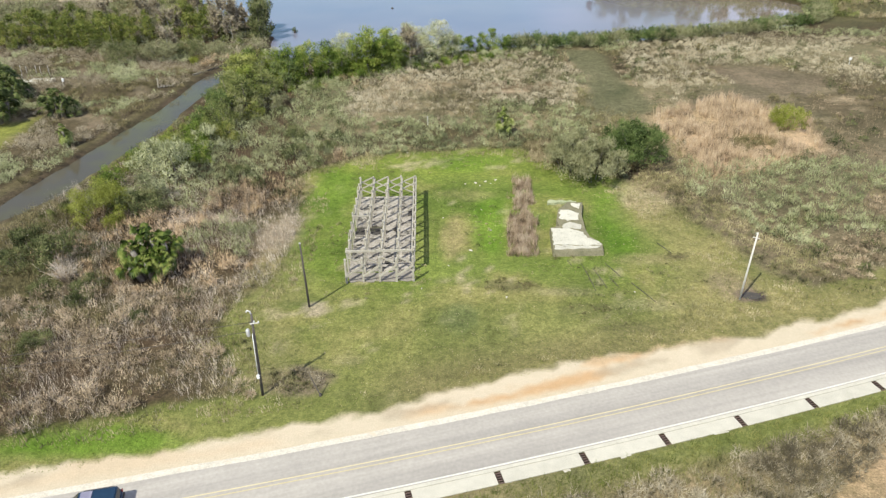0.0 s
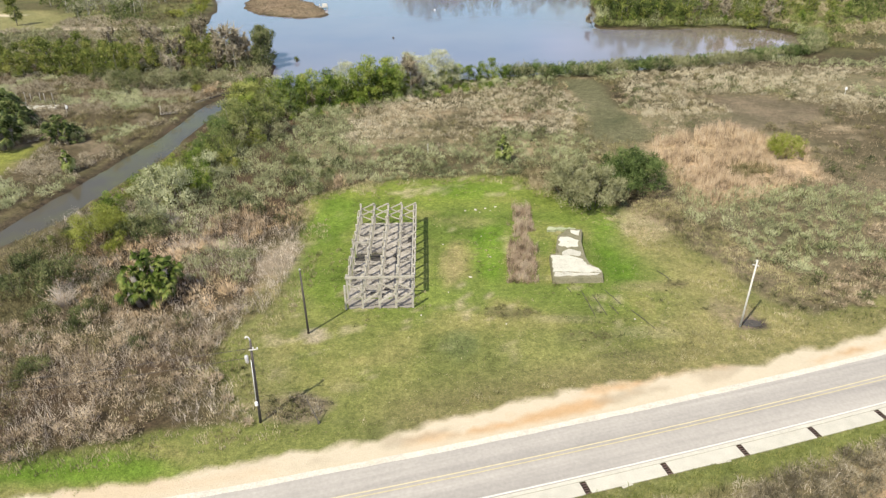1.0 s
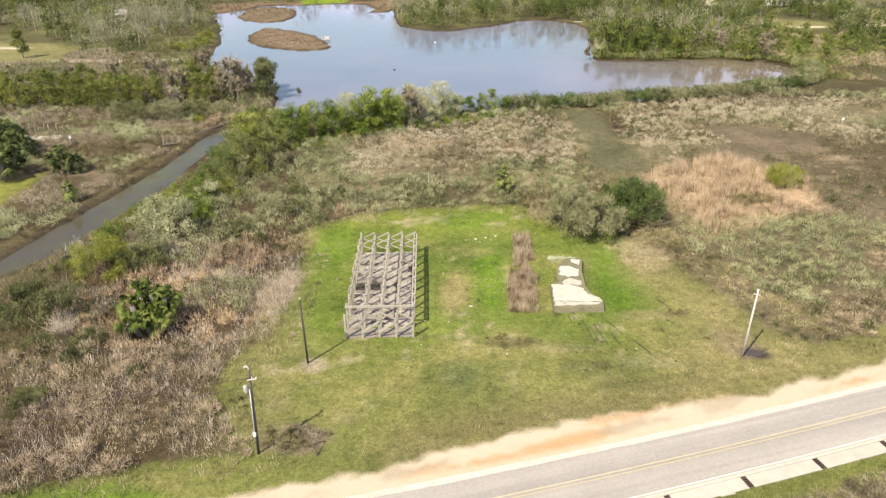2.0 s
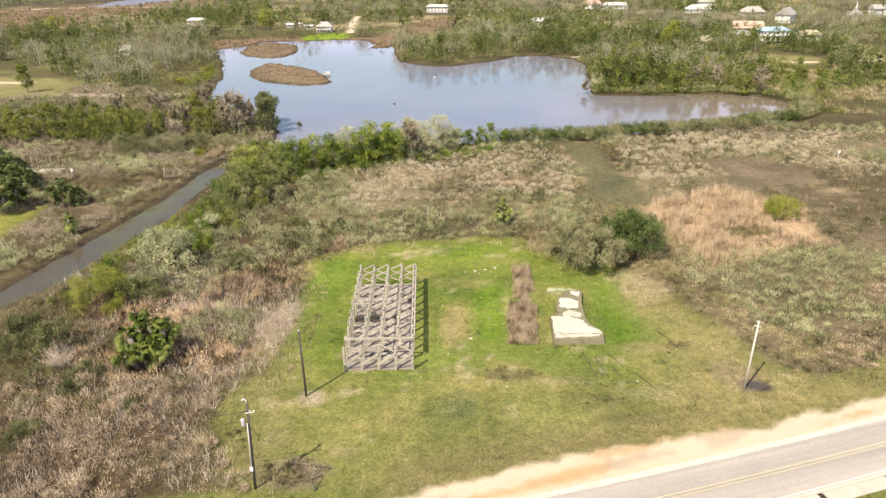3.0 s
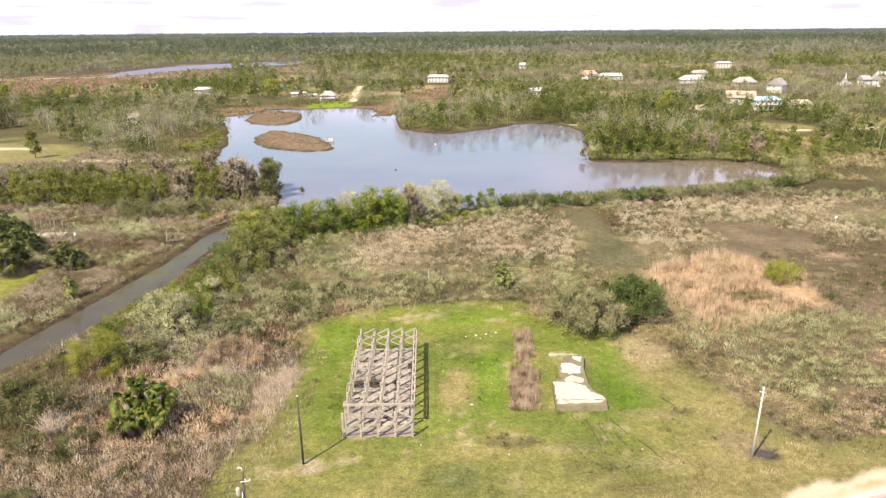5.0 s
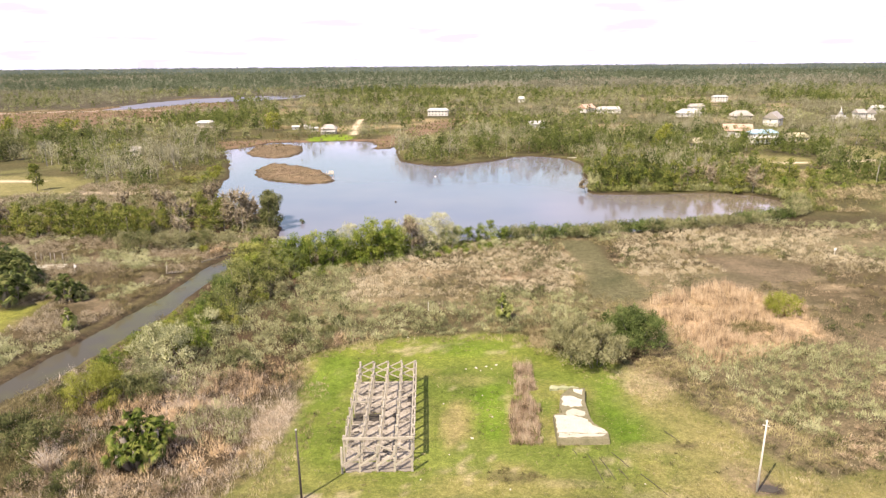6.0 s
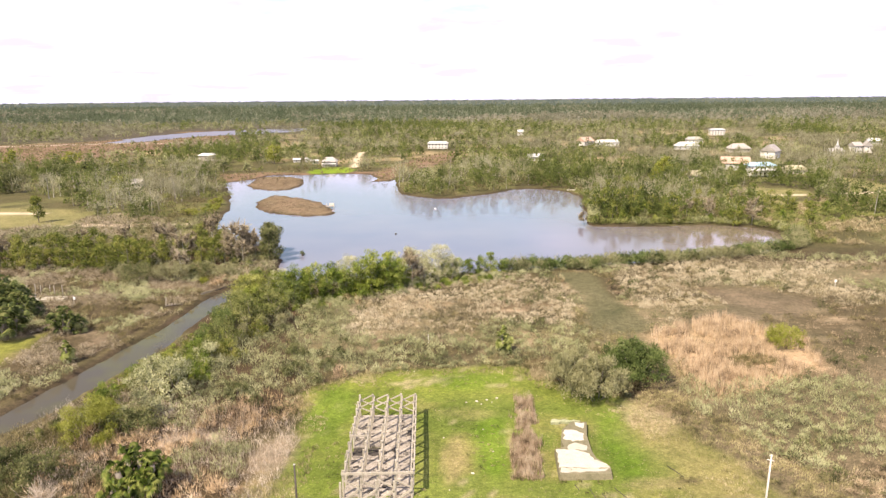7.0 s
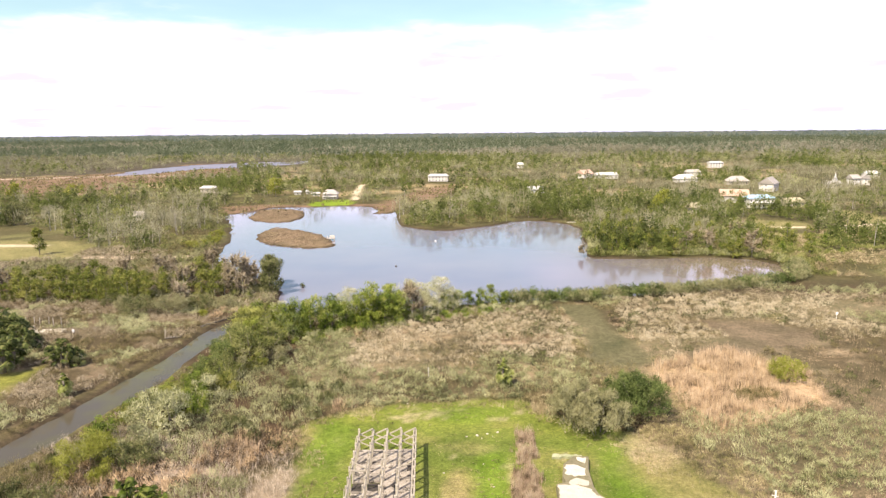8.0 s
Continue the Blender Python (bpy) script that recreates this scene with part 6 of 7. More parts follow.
stuff("islet_reeds", [blades(x, y, z, 5, 0.3 + 0.2 * rng.uniform(0, 1, len(x)), 0.8, 0.12, 0.6, rng)], M_ISLET, "brown reeds on the islets", "reeds")
# scrub along the far shores
x, y, c, q = mound_field(2600, -150, 215, 150, 440, lambda x, y, s: (s["lake"] > 0.4) & (s["lake"] < 30) & (s["isl"] > 3) & (s["marsh"] > 0) & (y > 205) & ((y > 240) | (x < -60) | (x > 100)), (1.0, 2.3), (1.6, 4.2), rng)
k = fbm(x, y, 24, 50) + rng.uniform(-0.12, 0.12, len(x)) > 0.5
stuff("shore_scrub", [tufts(c[k], q[k], 80, 0.09, 0.6, rng, 1.0, 0.4), domes(c[k], q[k], 14, 0.36, rng)], M_OLIVE, "olive scrub on the far shore", "scrub")
stuff("pale_shore_scrub", [tufts(c[~k], q[~k], 80, 0.08, 0.7, rng, 1.0, 0.4), domes(c[~k], q[~k], 14, 0.36, rng)], M_BANK, "dull tan scrub on the far shore", "scrub")
x, y, c, q = mound_field(2300, -200, -54, 158, 262, lambda x, y, s: (s["water"] > 1) & (s["field"] > 2) & (s["wlawn"] > 3) & (y > 171 - (x + 60) * 0.12) & in_view(x, y) & (fbm(x, y, 14, 53) > 0.4), (1.0, 2.0), (0.8, 2.4), rng)
k = fbm(x, y, 20, 52) + rng.uniform(-0.12, 0.12, len(x)) > 0.56
stuff("western_thicket", [tufts(c[k], q[k], 60, 0.08, 0.6, rng, 1.0, 0.4), domes(c[k], q[k], 16, 0.36, rng)], M_SHRUB, "grey-olive thicket in the western wood", "scrub")
stuff("western_grey_thicket", [tufts(c[~k], q[~k], 60, 0.05, 0.8, rng, 1.2)], M_TWIG, "grey leafless thicket in the western wood", "scrub")


# ---------------- far woods ----------------
# stands of pine among leafless and budding woods: middle x, y, half widths, strength
STANDS = [(66, 392, 44, 12, 0.5), (112, 385, 26, 14, 0.5), (141, 376, 20, 14, 0.45), (152, 345, 12, 8, 0.6), (214, 414, 32, 12, 0.6), (156, 280, 16, 16, 0.5),
          (-250, 390, 34, 30, 0.15), (-20, 325, 30, 14, 0.12), (-120, 456, 60, 20, 0.35), (-130, 1000, 130, 90, 0.5), (-700, 1350, 500, 280, 0.35), (70, 262, 38, 18, 0.45), (15, 362, 44, 26, 0.15)]
BARES = [(-165, 310, 34, 26, 0.2), (-430, 880, 260, 60, 0.3), (-230, 960, 70, 60, 0.3), (-40, 470, 60, 30, 0.15), (-200, 440, 60, 24, 0.2), (230, 640, 130, 60, 0.15), (150, 480, 70, 40, 0.2)]


def pine_share(x, y, seed, scale, rng):
    """How much each place leans to pine (high) or to leafless wood (low)."""
    g = fbm(x, y, scale, seed) + rng.uniform(-0.17, 0.17, len(x))
    for rows, sign in ((STANDS, 1), (BARES, -1)):
        for cx, cy, rx, ry, w in rows:
            g += sign * w * np.clip(1.3 - ((x - cx) / rx) ** 2 - ((y - cy) / ry) ** 2, 0, 1)
    return g


def woods(n, x0, x1, y0, y1, hmin, hmax, ok, rng):
    x, y = rng.uniform(x0, x1, n), y0 * (y1 / y0) ** rng.uniform(0, 1, n) if y0 > 300 else rng.uniform(y0, y1, n)
    s = sites(x, y)
    k = (s["water"] > 1.0) & ((x > -60) | (y > 251)) & ~((x > -127) & (x < -104) & (y < 330) & (fbm(x, y, 18, 95) < 0.56)) & (fbm(x, y, 45, 87) < 0.64 + 0.3 * ((y > 900) | (y < 410))) & (s["marsh"] > 3) & (s["field"] > 3) & (s["track"] > 3) & (s["sand"] > 2) & (((x + 28) / 22) ** 2 + ((y - 430) / 52) ** 2 > 1) & ((x > -112) | (y > 470) | (fbm(x, y, 26, 88) < 0.5)) & ok(x, y, s) & (np.abs(x) < 0.72 * y + 30)
    x, y = x[k], y[k]
    h = hmin * 0.75 + (hmax * 1.15 - hmin * 0.75) * rng.uniform(0, 1, len(x)) ** 1.6 + hmin * 0.4 * (fbm(x, y, 60, 51) - 0.4)
    r = h * rng.uniform(0.2, 0.36, len(x))
    return x, y, h, r


def woods_mesh(x, y, h, r, per, rng, grain, slim=0.75):
    """Each tree a stack of bristling lumps, narrower towards its top."""
    k = np.repeat(np.arange(len(x)), 4)
    f = np.tile(np.array([0.14, 0.36, 0.58, 0.76]), len(x)) + rng.uniform(-0.05, 0.05, len(k))
    a, d = rng.uniform(0, 2 * np.pi, len(k)), r[k] * (1.0 - f) * rng.uniform(0.1, 0.6, len(k))
    c = np.stack([x[k] + np.cos(a) * d, y[k] + np.sin(a) * d, h[k] * f], 1)
    w = r[k] * (1.0 - slim * f)
    return tufts(c, np.stack([w, w, h[k] * 0.2], 1), per // 4, grain * 0.42, grain * 1.05, rng, 0.7, 0.55)


def bare_mesh(x, y, h, r, per, rng, grain):
    """Leafless trees: sprays of upright twigs."""
    return tufts(np.stack([x, y, h * 0.38], 1), np.stack([r, r, h * 0.42], 1), per, grain * 0.15, grain * 3.4, rng, 1.7, 0.25)


clear = lambda x, y, s: np.ones(len(x), bool)

# ---------------- houses ----------------
M_ROOF_W = stain("pale_metal_roof", (0.44, 0.44, 0.43), (0.58, 0.58, 0.56), 0.3, 3, 0.5)
M_ROOF_G = stain("grey_shingle_roof", (0.30, 0.28, 0.26), (0.42, 0.40, 0.37), 0.3, 3)
M_ROOF_O = stain("salmon_shingle_roof", (0.46, 0.31, 0.235), (0.56, 0.4, 0.31), 0.3, 3)
M_ROOF_T = stain("olive_tan_roof", (0.36, 0.33, 0.22), (0.46, 0.42, 0.29), 0.3, 3)
M_ROOF_B = stain("blue_tarpaulin_roof", (0.26, 0.45, 0.62), (0.42, 0.6, 0.72), 0.2, 3, 0.5)
M_SIDING = stain("white_siding", (0.6, 0.59, 0.56), (0.74, 0.73, 0.7), 0.4, 4)
M_SIDING_T = stain("tan_siding", (0.46, 0.42, 0.36), (0.58, 0.54, 0.47), 0.4, 4)
M_PANE, n, l, b = mat("dark_window_glass")
b.inputs["Base Color"].default_value, b.inputs["Roughness"].default_value = (0.03, 0.035, 0.04, 1), 0.08


GARDENS = []


def house(label, px, py, w, d, h, rise, turn, roof_m, wall_m, hip=0.0, lift=0.0, windows=5, storeys=1, porch=False):
    """A house with walls, pitched roof with eaves, windows, and piers where it stands raised."""
    GARDENS.append((px, py, w, d))
    t = thing("house", label, "house", "far houses", at=pose(px, py, z_at(px, py), 0, 0, turn))
    part("wall", box(bmesh.new(), 0, 0, lift + h / 2, w, d, h, bevel=0.02), wall_m, t)
    bm = bmesh.new()
    e, z0 = 0.6, lift + h
    a, c2 = w / 2 + e, d / 2 + e
    base = [bm.verts.new(p) for p in ((-a, -c2, z0), (a, -c2, z0), (a, c2, z0), (-a, c2, z0))]
    under = [bm.verts.new((v.co.x, v.co.y, z0 - 0.2)) for v in base]
    ridge = [bm.verts.new((-a + hip, 0, z0 + rise)), bm.verts.new((a - hip, 0, z0 + rise))]
    for f in ((base[0], base[1], ridge[1], ridge[0]), (base[2], base[3], ridge[0], ridge[1]), (base[1], base[2], ridge[1]), (base[3], base[0], ridge[0]), tuple(under[::-1])):
        bm.faces.new(f)
    for k in range(4):
        bm.faces.new((under[k], under[(k + 1) % 4], base[(k + 1) % 4], base[k]))
    part("roof", bm, roof_m, t)
    for st in range(storeys):
        zc = lift + h * (st + 0.5) / storeys
        for k in range(windows):
            cx = -w / 2 + w * (k + 0.5) / windows
            win = part("window", box(bmesh.new(), cx, -d / 2 - 0.03, zc, 0.9, 0.1, 1.2), M_SIDING, t)
            part("pane", box(bmesh.new(), cx, -d / 2 - 0.075, zc, 0.7, 0.05, 1.0), M_PANE, win)
        for sx in (-1, 1):
            win = part("window", box(bmesh.new(), sx * (w / 2 + 0.03), 0, zc, 0.1, 0.9, 1.2), M_SIDING, t)
            part("pane", box(bmesh.new(), sx * (w / 2 + 0.075), 0, zc, 0.05, 0.7, 1.0), M_PANE, win)
    if lift > 0:
        for a in np.linspace(-w / 2 + 0.3, w / 2 - 0.3, 5):
            for c2 in (-d / 2 + 0.3, d / 2 - 0.3):
                part("pier", box(bmesh.new(), a, c2, lift / 2, 0.4, 0.4, lift + 0.4), M_TIMBER, t)
    if porch:
        part("porch_roof", box(bmesh.new(), 0, -d / 2 - 1.5, lift + h * 0.62, w, 3.0, 0.18, Matrix.Rotation(radians(8), 4, "X")), M_ROOF_W, t)
        for a in np.linspace(-w / 2 + 0.3, w / 2 - 0.3, 6):
            part("porch_post", box(bmesh.new(), a, -d / 2 - 2.8, (lift + h * 0.6) / 2, 0.22, 0.22, lift + h * 0.58), M_SIDING, t)
    return t


house("white open pavilion with grey hip roof by the water", -98, 455, 9.5, 7, 3.4, 2.8, 4, M_ROOF_G, M_SIDING_T, 3, 0, 3, 1, True)
house("long white house among far trees", -33, 594, 17, 7, 4.6, 1.8, -3, M_ROOF_W, M_SIDING, 2, 0.6, 6, 2, False)
house("low white house with pale roof", 116, 617, 20, 8, 3.4, 2.2, -4, M_ROOF_W, M_SIDING, 2, 0.4, 5, 1, False)
house("small white house with pinkish gable roof", 98, 625, 12.5, 9, 4.0, 3.4, 40, M_ROOF_O, M_SIDING, 0, 0.4, 3, 1, False)
house("white house with broad pale roof", 173, 576, 18, 9, 3.2, 3.2, 6, M_ROOF_W, M_SIDING, 4, 0.3, 4, 1, False)
house("white house on the wood's edge", 201, 646, 14, 7, 3.6, 2.4, 0, M_ROOF_G, M_SIDING, 2, 0.3, 4, 1, False)
house("tall white block beyond the woods", 264, 772, 15, 8, 5.6, 1.6, 4, M_ROOF_W, M_SIDING, 2, 0, 5, 3, False)
house("tan-roofed house hidden in far woods", 206, 552, 16, 9, 3.0, 3.8, 10, M_ROOF_G, M_SIDING_T, 4, 0, 4, 1, False)
house("white gabled house with brown roof", 209, 499, 13, 10, 5.4, 4.4, 52, M_ROOF_G, M_SIDING, 0, 0, 3, 2, False)
house("cream house with salmon gable roof", 157, 424, 16, 11, 4.0, 3.6, -14, M_ROOF_O, M_SIDING, 0.3, 0.5, 4, 1, False)
house("white two-storey house with blue roof", 159, 392, 15, 7, 5.8, 1.7, 8, M_ROOF_B, M_SIDING, 3, 0.6, 6, 2, True)
house("low house with olive-tan roof", 185, 407, 12, 8, 2.4, 2.4, -4, M_ROOF_T, M_SIDING_T, 3, 0, 3, 1, False)
house("white two-storey house in trees", 288, 537, 6.5, 6, 5.5, 2.8, 12, M_ROOF_G, M_SIDING, 0, 0.3, 3, 2, False)
house("white two-storey house with grey gable", 298, 540, 6, 6, 5.2, 3.2, 78, M_ROOF_G, M_SIDING, 0, 0.3, 3, 2, False)
house("small pale house beyond dark trees", 344, 615, 12, 8, 3.6, 2.4, 5, M_ROOF_W, M_SIDING, 2, 0.2, 3, 1, False)
house("white flat-roofed shed among western trees", -198, 498, 11.6, 7, 3.6, 1.6, -6, M_ROOF_W, M_SIDING_T, 2, 0.4, 3, 1, False)
house("small white cabin in western woods", -176, 346, 5.0, 4, 2.8, 2.0, 15, M_ROOF_G, M_SIDING, 0, 0.4, 2, 1, False)
house("white cottage behind the far shore", 42, 489, 11.4, 7, 2.8, 2.0, 8, M_ROOF_W, M_SIDING, 1, 0.2, 3, 1, False)
house("small tan cottage in the trees", 117, 372, 5.6, 5, 3.2, 2.4, 20, M_ROOF_T, M_SIDING_T, 0, 0.2, 2, 1, False)
house("tiny white house in distant woods", 50, 782, 7, 6, 4.0, 2.4, 8, M_ROOF_W, M_SIDING, 1, 0.2, 2, 1, False)


# white shapes of unclear kind by the pavilion, built as small huts
for px, py, w in ((-128, 484, 4.5), (-121, 488, 3.4), (-112, 472, 5.0)):
    house("small white shed beside the pavilion lawn", px, py, w, 3.0, 2.0, 0.9, 8, M_ROOF_W, M_SIDING, 0.3, 0.0, 1, 1, False)


chapel = thing("chapel", "white chapel with a sharp pale spire", "chapel", "far houses", at=pose(265, 523, z_at(265, 523), 0, 0, 6))
part("wall", box(bmesh.new(), 0, 0, 1.4, 12, 7, 2.8, bevel=0.02), M_SIDING, chapel)
bm = bmesh.new()
rf = [bm.verts.new(p) for p in ((-6.6, -4, 2.8), (6.6, -4, 2.8), (6.6, 4, 2.8), (-6.6, 4, 2.8), (-6.6, 0, 5.0), (6.6, 0, 5.0))]
for f in ((0, 1, 5, 4), (2, 3, 4, 5), (1, 2, 5), (3, 0, 4), (3, 2, 1, 0)):
    bm.faces.new([rf[k] for k in f])
part("roof", bm, M_ROOF_W, chapel)
part("tower", box(bmesh.new(), 0, -3.6, 3.2, 2.6, 2.6, 6.4, bevel=0.03), M_SIDING, chapel)
part("spire", tube(bmesh.new(), [(0, -3.6, 6.4), (0, -3.6, 8.0), (0, -3.6, 12.0)], [1.6, 0.7, 0.04], 8), M_ROOF_W, chapel)
for k in (-4, -2.2, 2.2, 4):
    part("window", box(bmesh.new(), k, -3.53, 1.6, 0.8, 0.08, 1.4), M_PANE, chapel)


def open_view(x, y, s):
    """Gardens: no woods on the houses or just before them."""
    ok = np.ones(len(x), bool)
    for hx, hy, w, d in GARDENS:
        f = y / hy
        ok &= ~((np.abs(x - hx * f) < w * 0.52) & (y < hy + d) & (y > hy - d * 0.6 - 0.058 * hy))
    return ok


rng = np.random.default_rng(77)
dry = lambda x, y, s: open_view(x, y, s) & (s["isl"] > 2) & ((x < 96) | (y > 246 + 0.25 * (x - 96)))
x, y, h, r = woods(5000, -330, 330, 205, 425, 7.5, 13, dry, rng)
g = pine_share(x, y, 61, 38, rng) + 0.05 * ((x > 45) & (y < 330))
k, k2 = g > 0.55, g < 0.41
k3 = ~k & ~k2
stuff("near_woods", [woods_mesh(x[k], y[k], h[k] * 1.05, r[k] * 1.3, 144, rng, 0.62)], M_FARGREEN, "green pine woods round the pond", "woods")
stuff("budding_woods", [woods_mesh(x[k3], y[k3], h[k3] * 0.9, r[k3] * 1.45, 132, rng, 0.6, 0.5)], M_FAROLIVE, "olive budding woods round the pond", "woods")
stuff("grey_woods", [bare_mesh(x[k2], y[k2], h[k2], r[k2] * 1.3, 110, rng, 0.5)], M_FARGREY, "leafless grey woods round the pond", "woods")
k = (g < 0.55) & (rng.uniform(0, 1, len(x)) < 0.4)
stuff("pale_trunks", [blades(x[k], y[k], x[k] * 0, 2, h[k] * 1.05, 0.5, 0.14, 0.12, rng)], M_BARK_PALE, "pale bare trunks standing in the woods", "trunks")
x, y, h, r = woods(15000, -900, 900, 415, 1100, 7, 11, lambda x, y, s: open_view(x, y, s) & (((x + 91) / 15) ** 2 + ((y - 426) / 21) ** 2 > 1), rng)
g = pine_share(x, y, 62, 80, rng)
k, k2 = g > 0.555, g < 0.45
k3 = ~k & ~k2
stuff("far_green_woods", [woods_mesh(x[k], y[k], h[k] * 1.1, r[k] * 1.35, 60, rng, 1.0)], M_FARGREEN, "green pine woods in the distance", "woods")
stuff("far_budding_woods", [woods_mesh(x[k3], y[k3], h[k3] * 0.85, r[k3] * 1.55, 56, rng, 1.0, 0.5)], M_FAROLIVE, "olive budding woods in the distance", "woods")
stuff("far_grey_woods", [bare_mesh(x[k2], y[k2], h[k2] * 0.9, r[k2] * 1.3, 40, rng, 0.85)], M_FARGREY, "grey leafless woods in the distance", "woods")
x, y, h, r = woods(24000, -2400, 2400, 1050, 2600, 8, 12, clear, rng)
g = pine_share(x, y, 68, 190, rng) + 0.4 * smooth(y, 1250, 1900) - 0.06
k = g > 0.56
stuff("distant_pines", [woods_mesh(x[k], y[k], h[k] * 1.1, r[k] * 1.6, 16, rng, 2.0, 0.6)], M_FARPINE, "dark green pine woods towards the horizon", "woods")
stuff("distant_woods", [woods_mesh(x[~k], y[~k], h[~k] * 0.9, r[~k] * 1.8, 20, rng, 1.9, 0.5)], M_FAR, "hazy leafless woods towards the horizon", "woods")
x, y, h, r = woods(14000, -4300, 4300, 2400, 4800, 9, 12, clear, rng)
stuff("horizon_woods", [woods_mesh(x, y, h * 0.8, r * 2.6, 8, rng, 3.4, 0.4)], M_FARHAZE, "blue-green woods on the horizon", "woods")
x, y, z = field_of(9000, -640, 10, 370, 900, lambda x, y, s: (s["marsh"] < 0) & (s["water"] > 2) & (np.abs(x) < 0.72 * y + 30), rng)
stuff("marsh_reeds", [blades(x, y, z, 5, 0.8 + 0.9 * fbm(x, y, 30, 85), 4.0, 0.5, 0.8, rng)], M_BANK, "brown reeds on the far marsh", "reeds")
x, y, c, q = mound_field(2600, 88, 190, 205, 310, lambda x, y, s: (s["lake"] > 1) & (y > 215 - (x - 100) * 0.1) & (fbm(x, y, 12, 86) > 0.42), (0.8, 2.0), (0.6, 2.6), rng)
k = fbm(x, y, 10, 92) > 0.52
stuff("meadow_straw", [tufts(c[k], q[k], 60, 0.07, 0.6, rng, 1.0, 0.4)], M_DEADREED, "straw-coloured growth in the eastern meadow", "grass")
c, q = c[~k], q[~k]
stuff("meadow_scrub", [tufts(c, q, 90, 0.08, 0.6, rng, 1.0, 0.4)], M_OLIVE, "yellow-olive scrub in the eastern meadow", "scrub")
x, y, c, q = mound_field(5200, 30, 120, 222, 300, lambda x, y, s: (s["lake"] > 0.1) & (s["lake"] < 4.5) & (y > 232), (0.7, 1.5), (1.2, 3.4), rng)
k = fbm(x, y, 11, 57) + rng.uniform(-0.1, 0.1, len(x)) > 0.5
stuff("shore_fringe", [tufts(c[k], q[k], 60, 0.08, 0.6, rng, 1.2, 0.4)], M_OLIVE, "olive growth hanging over the far shore", "shrubs")
stuff("grey_shore_fringe", [tufts(c[~k], q[~k], 60, 0.06, 0.8, rng, 1.4, 0.3)], M_SAGE, "grey-green growth at the far shore", "shrubs")

# ---------------- blue car on the road ----------------
M_BLUE, n, l, b = mat("dark_blue_car_paint")
l.new(ramp(n, l, place_noise(n, l, 3, 3), [(0.3, (0.012, 0.03, 0.062)), (0.7, (0.018, 0.042, 0.082))]), b.inputs["Base Color"])
b.inputs["Roughness"].default_value, b.inputs["Coat Weight"].default_value = 0.3, 0.6
# sky mirrored in the sunroof, given as a pale lavender base colour
M_GLASS, n, l, b = mat("sky_toned_glass")
l.new(ramp(n, l, place_noise(n, l, 2, 2), [(0.3, (0.2, 0.19, 0.26)), (0.7, (0.26, 0.25, 0.32))]), b.inputs["Base Color"])
b.inputs["Roughness"].default_value, b.inputs["IOR"].default_value = 0.06, 1.7
M_TYRE = stain("tyre_rubber", (0.015, 0.015, 0.015), (0.035, 0.035, 0.033), 8, 30)
M_LAMP_R = stain("red_lamp_glass", (0.25, 0.01, 0.01), (0.35, 0.02, 0.015), 8, 30, 0.3)
M_LAMP_W = stain("clear_lamp_glass", (0.6, 0.6, 0.58), (0.75, 0.75, 0.72), 8, 30, 0.2)


def prism(profile, half, inset, shoulder):
    """A body from its side outline (x, z): narrower above the shoulder height."""
    bm = bmesh.new()
    ring = [[bm.verts.new((a, s * (half - inset if z > shoulder else half), z)) for a, z in profile] for s in (-1, 1)]
    bm.faces.new(ring[0])
    bm.faces.new(ring[1][::-1])
    n = len(profile)
    for k in range(n):
        bm.faces.new((ring[0][(k + 1) % n], ring[0][k], ring[1][k], ring[1][(k + 1) % n]))
    bmesh.ops.recalc_face_normals(bm, faces=bm.faces)
    bmesh.ops.bevel(bm, geom=list(bm.edges), offset=0.06, segments=2, affect="EDGES")
    return bm


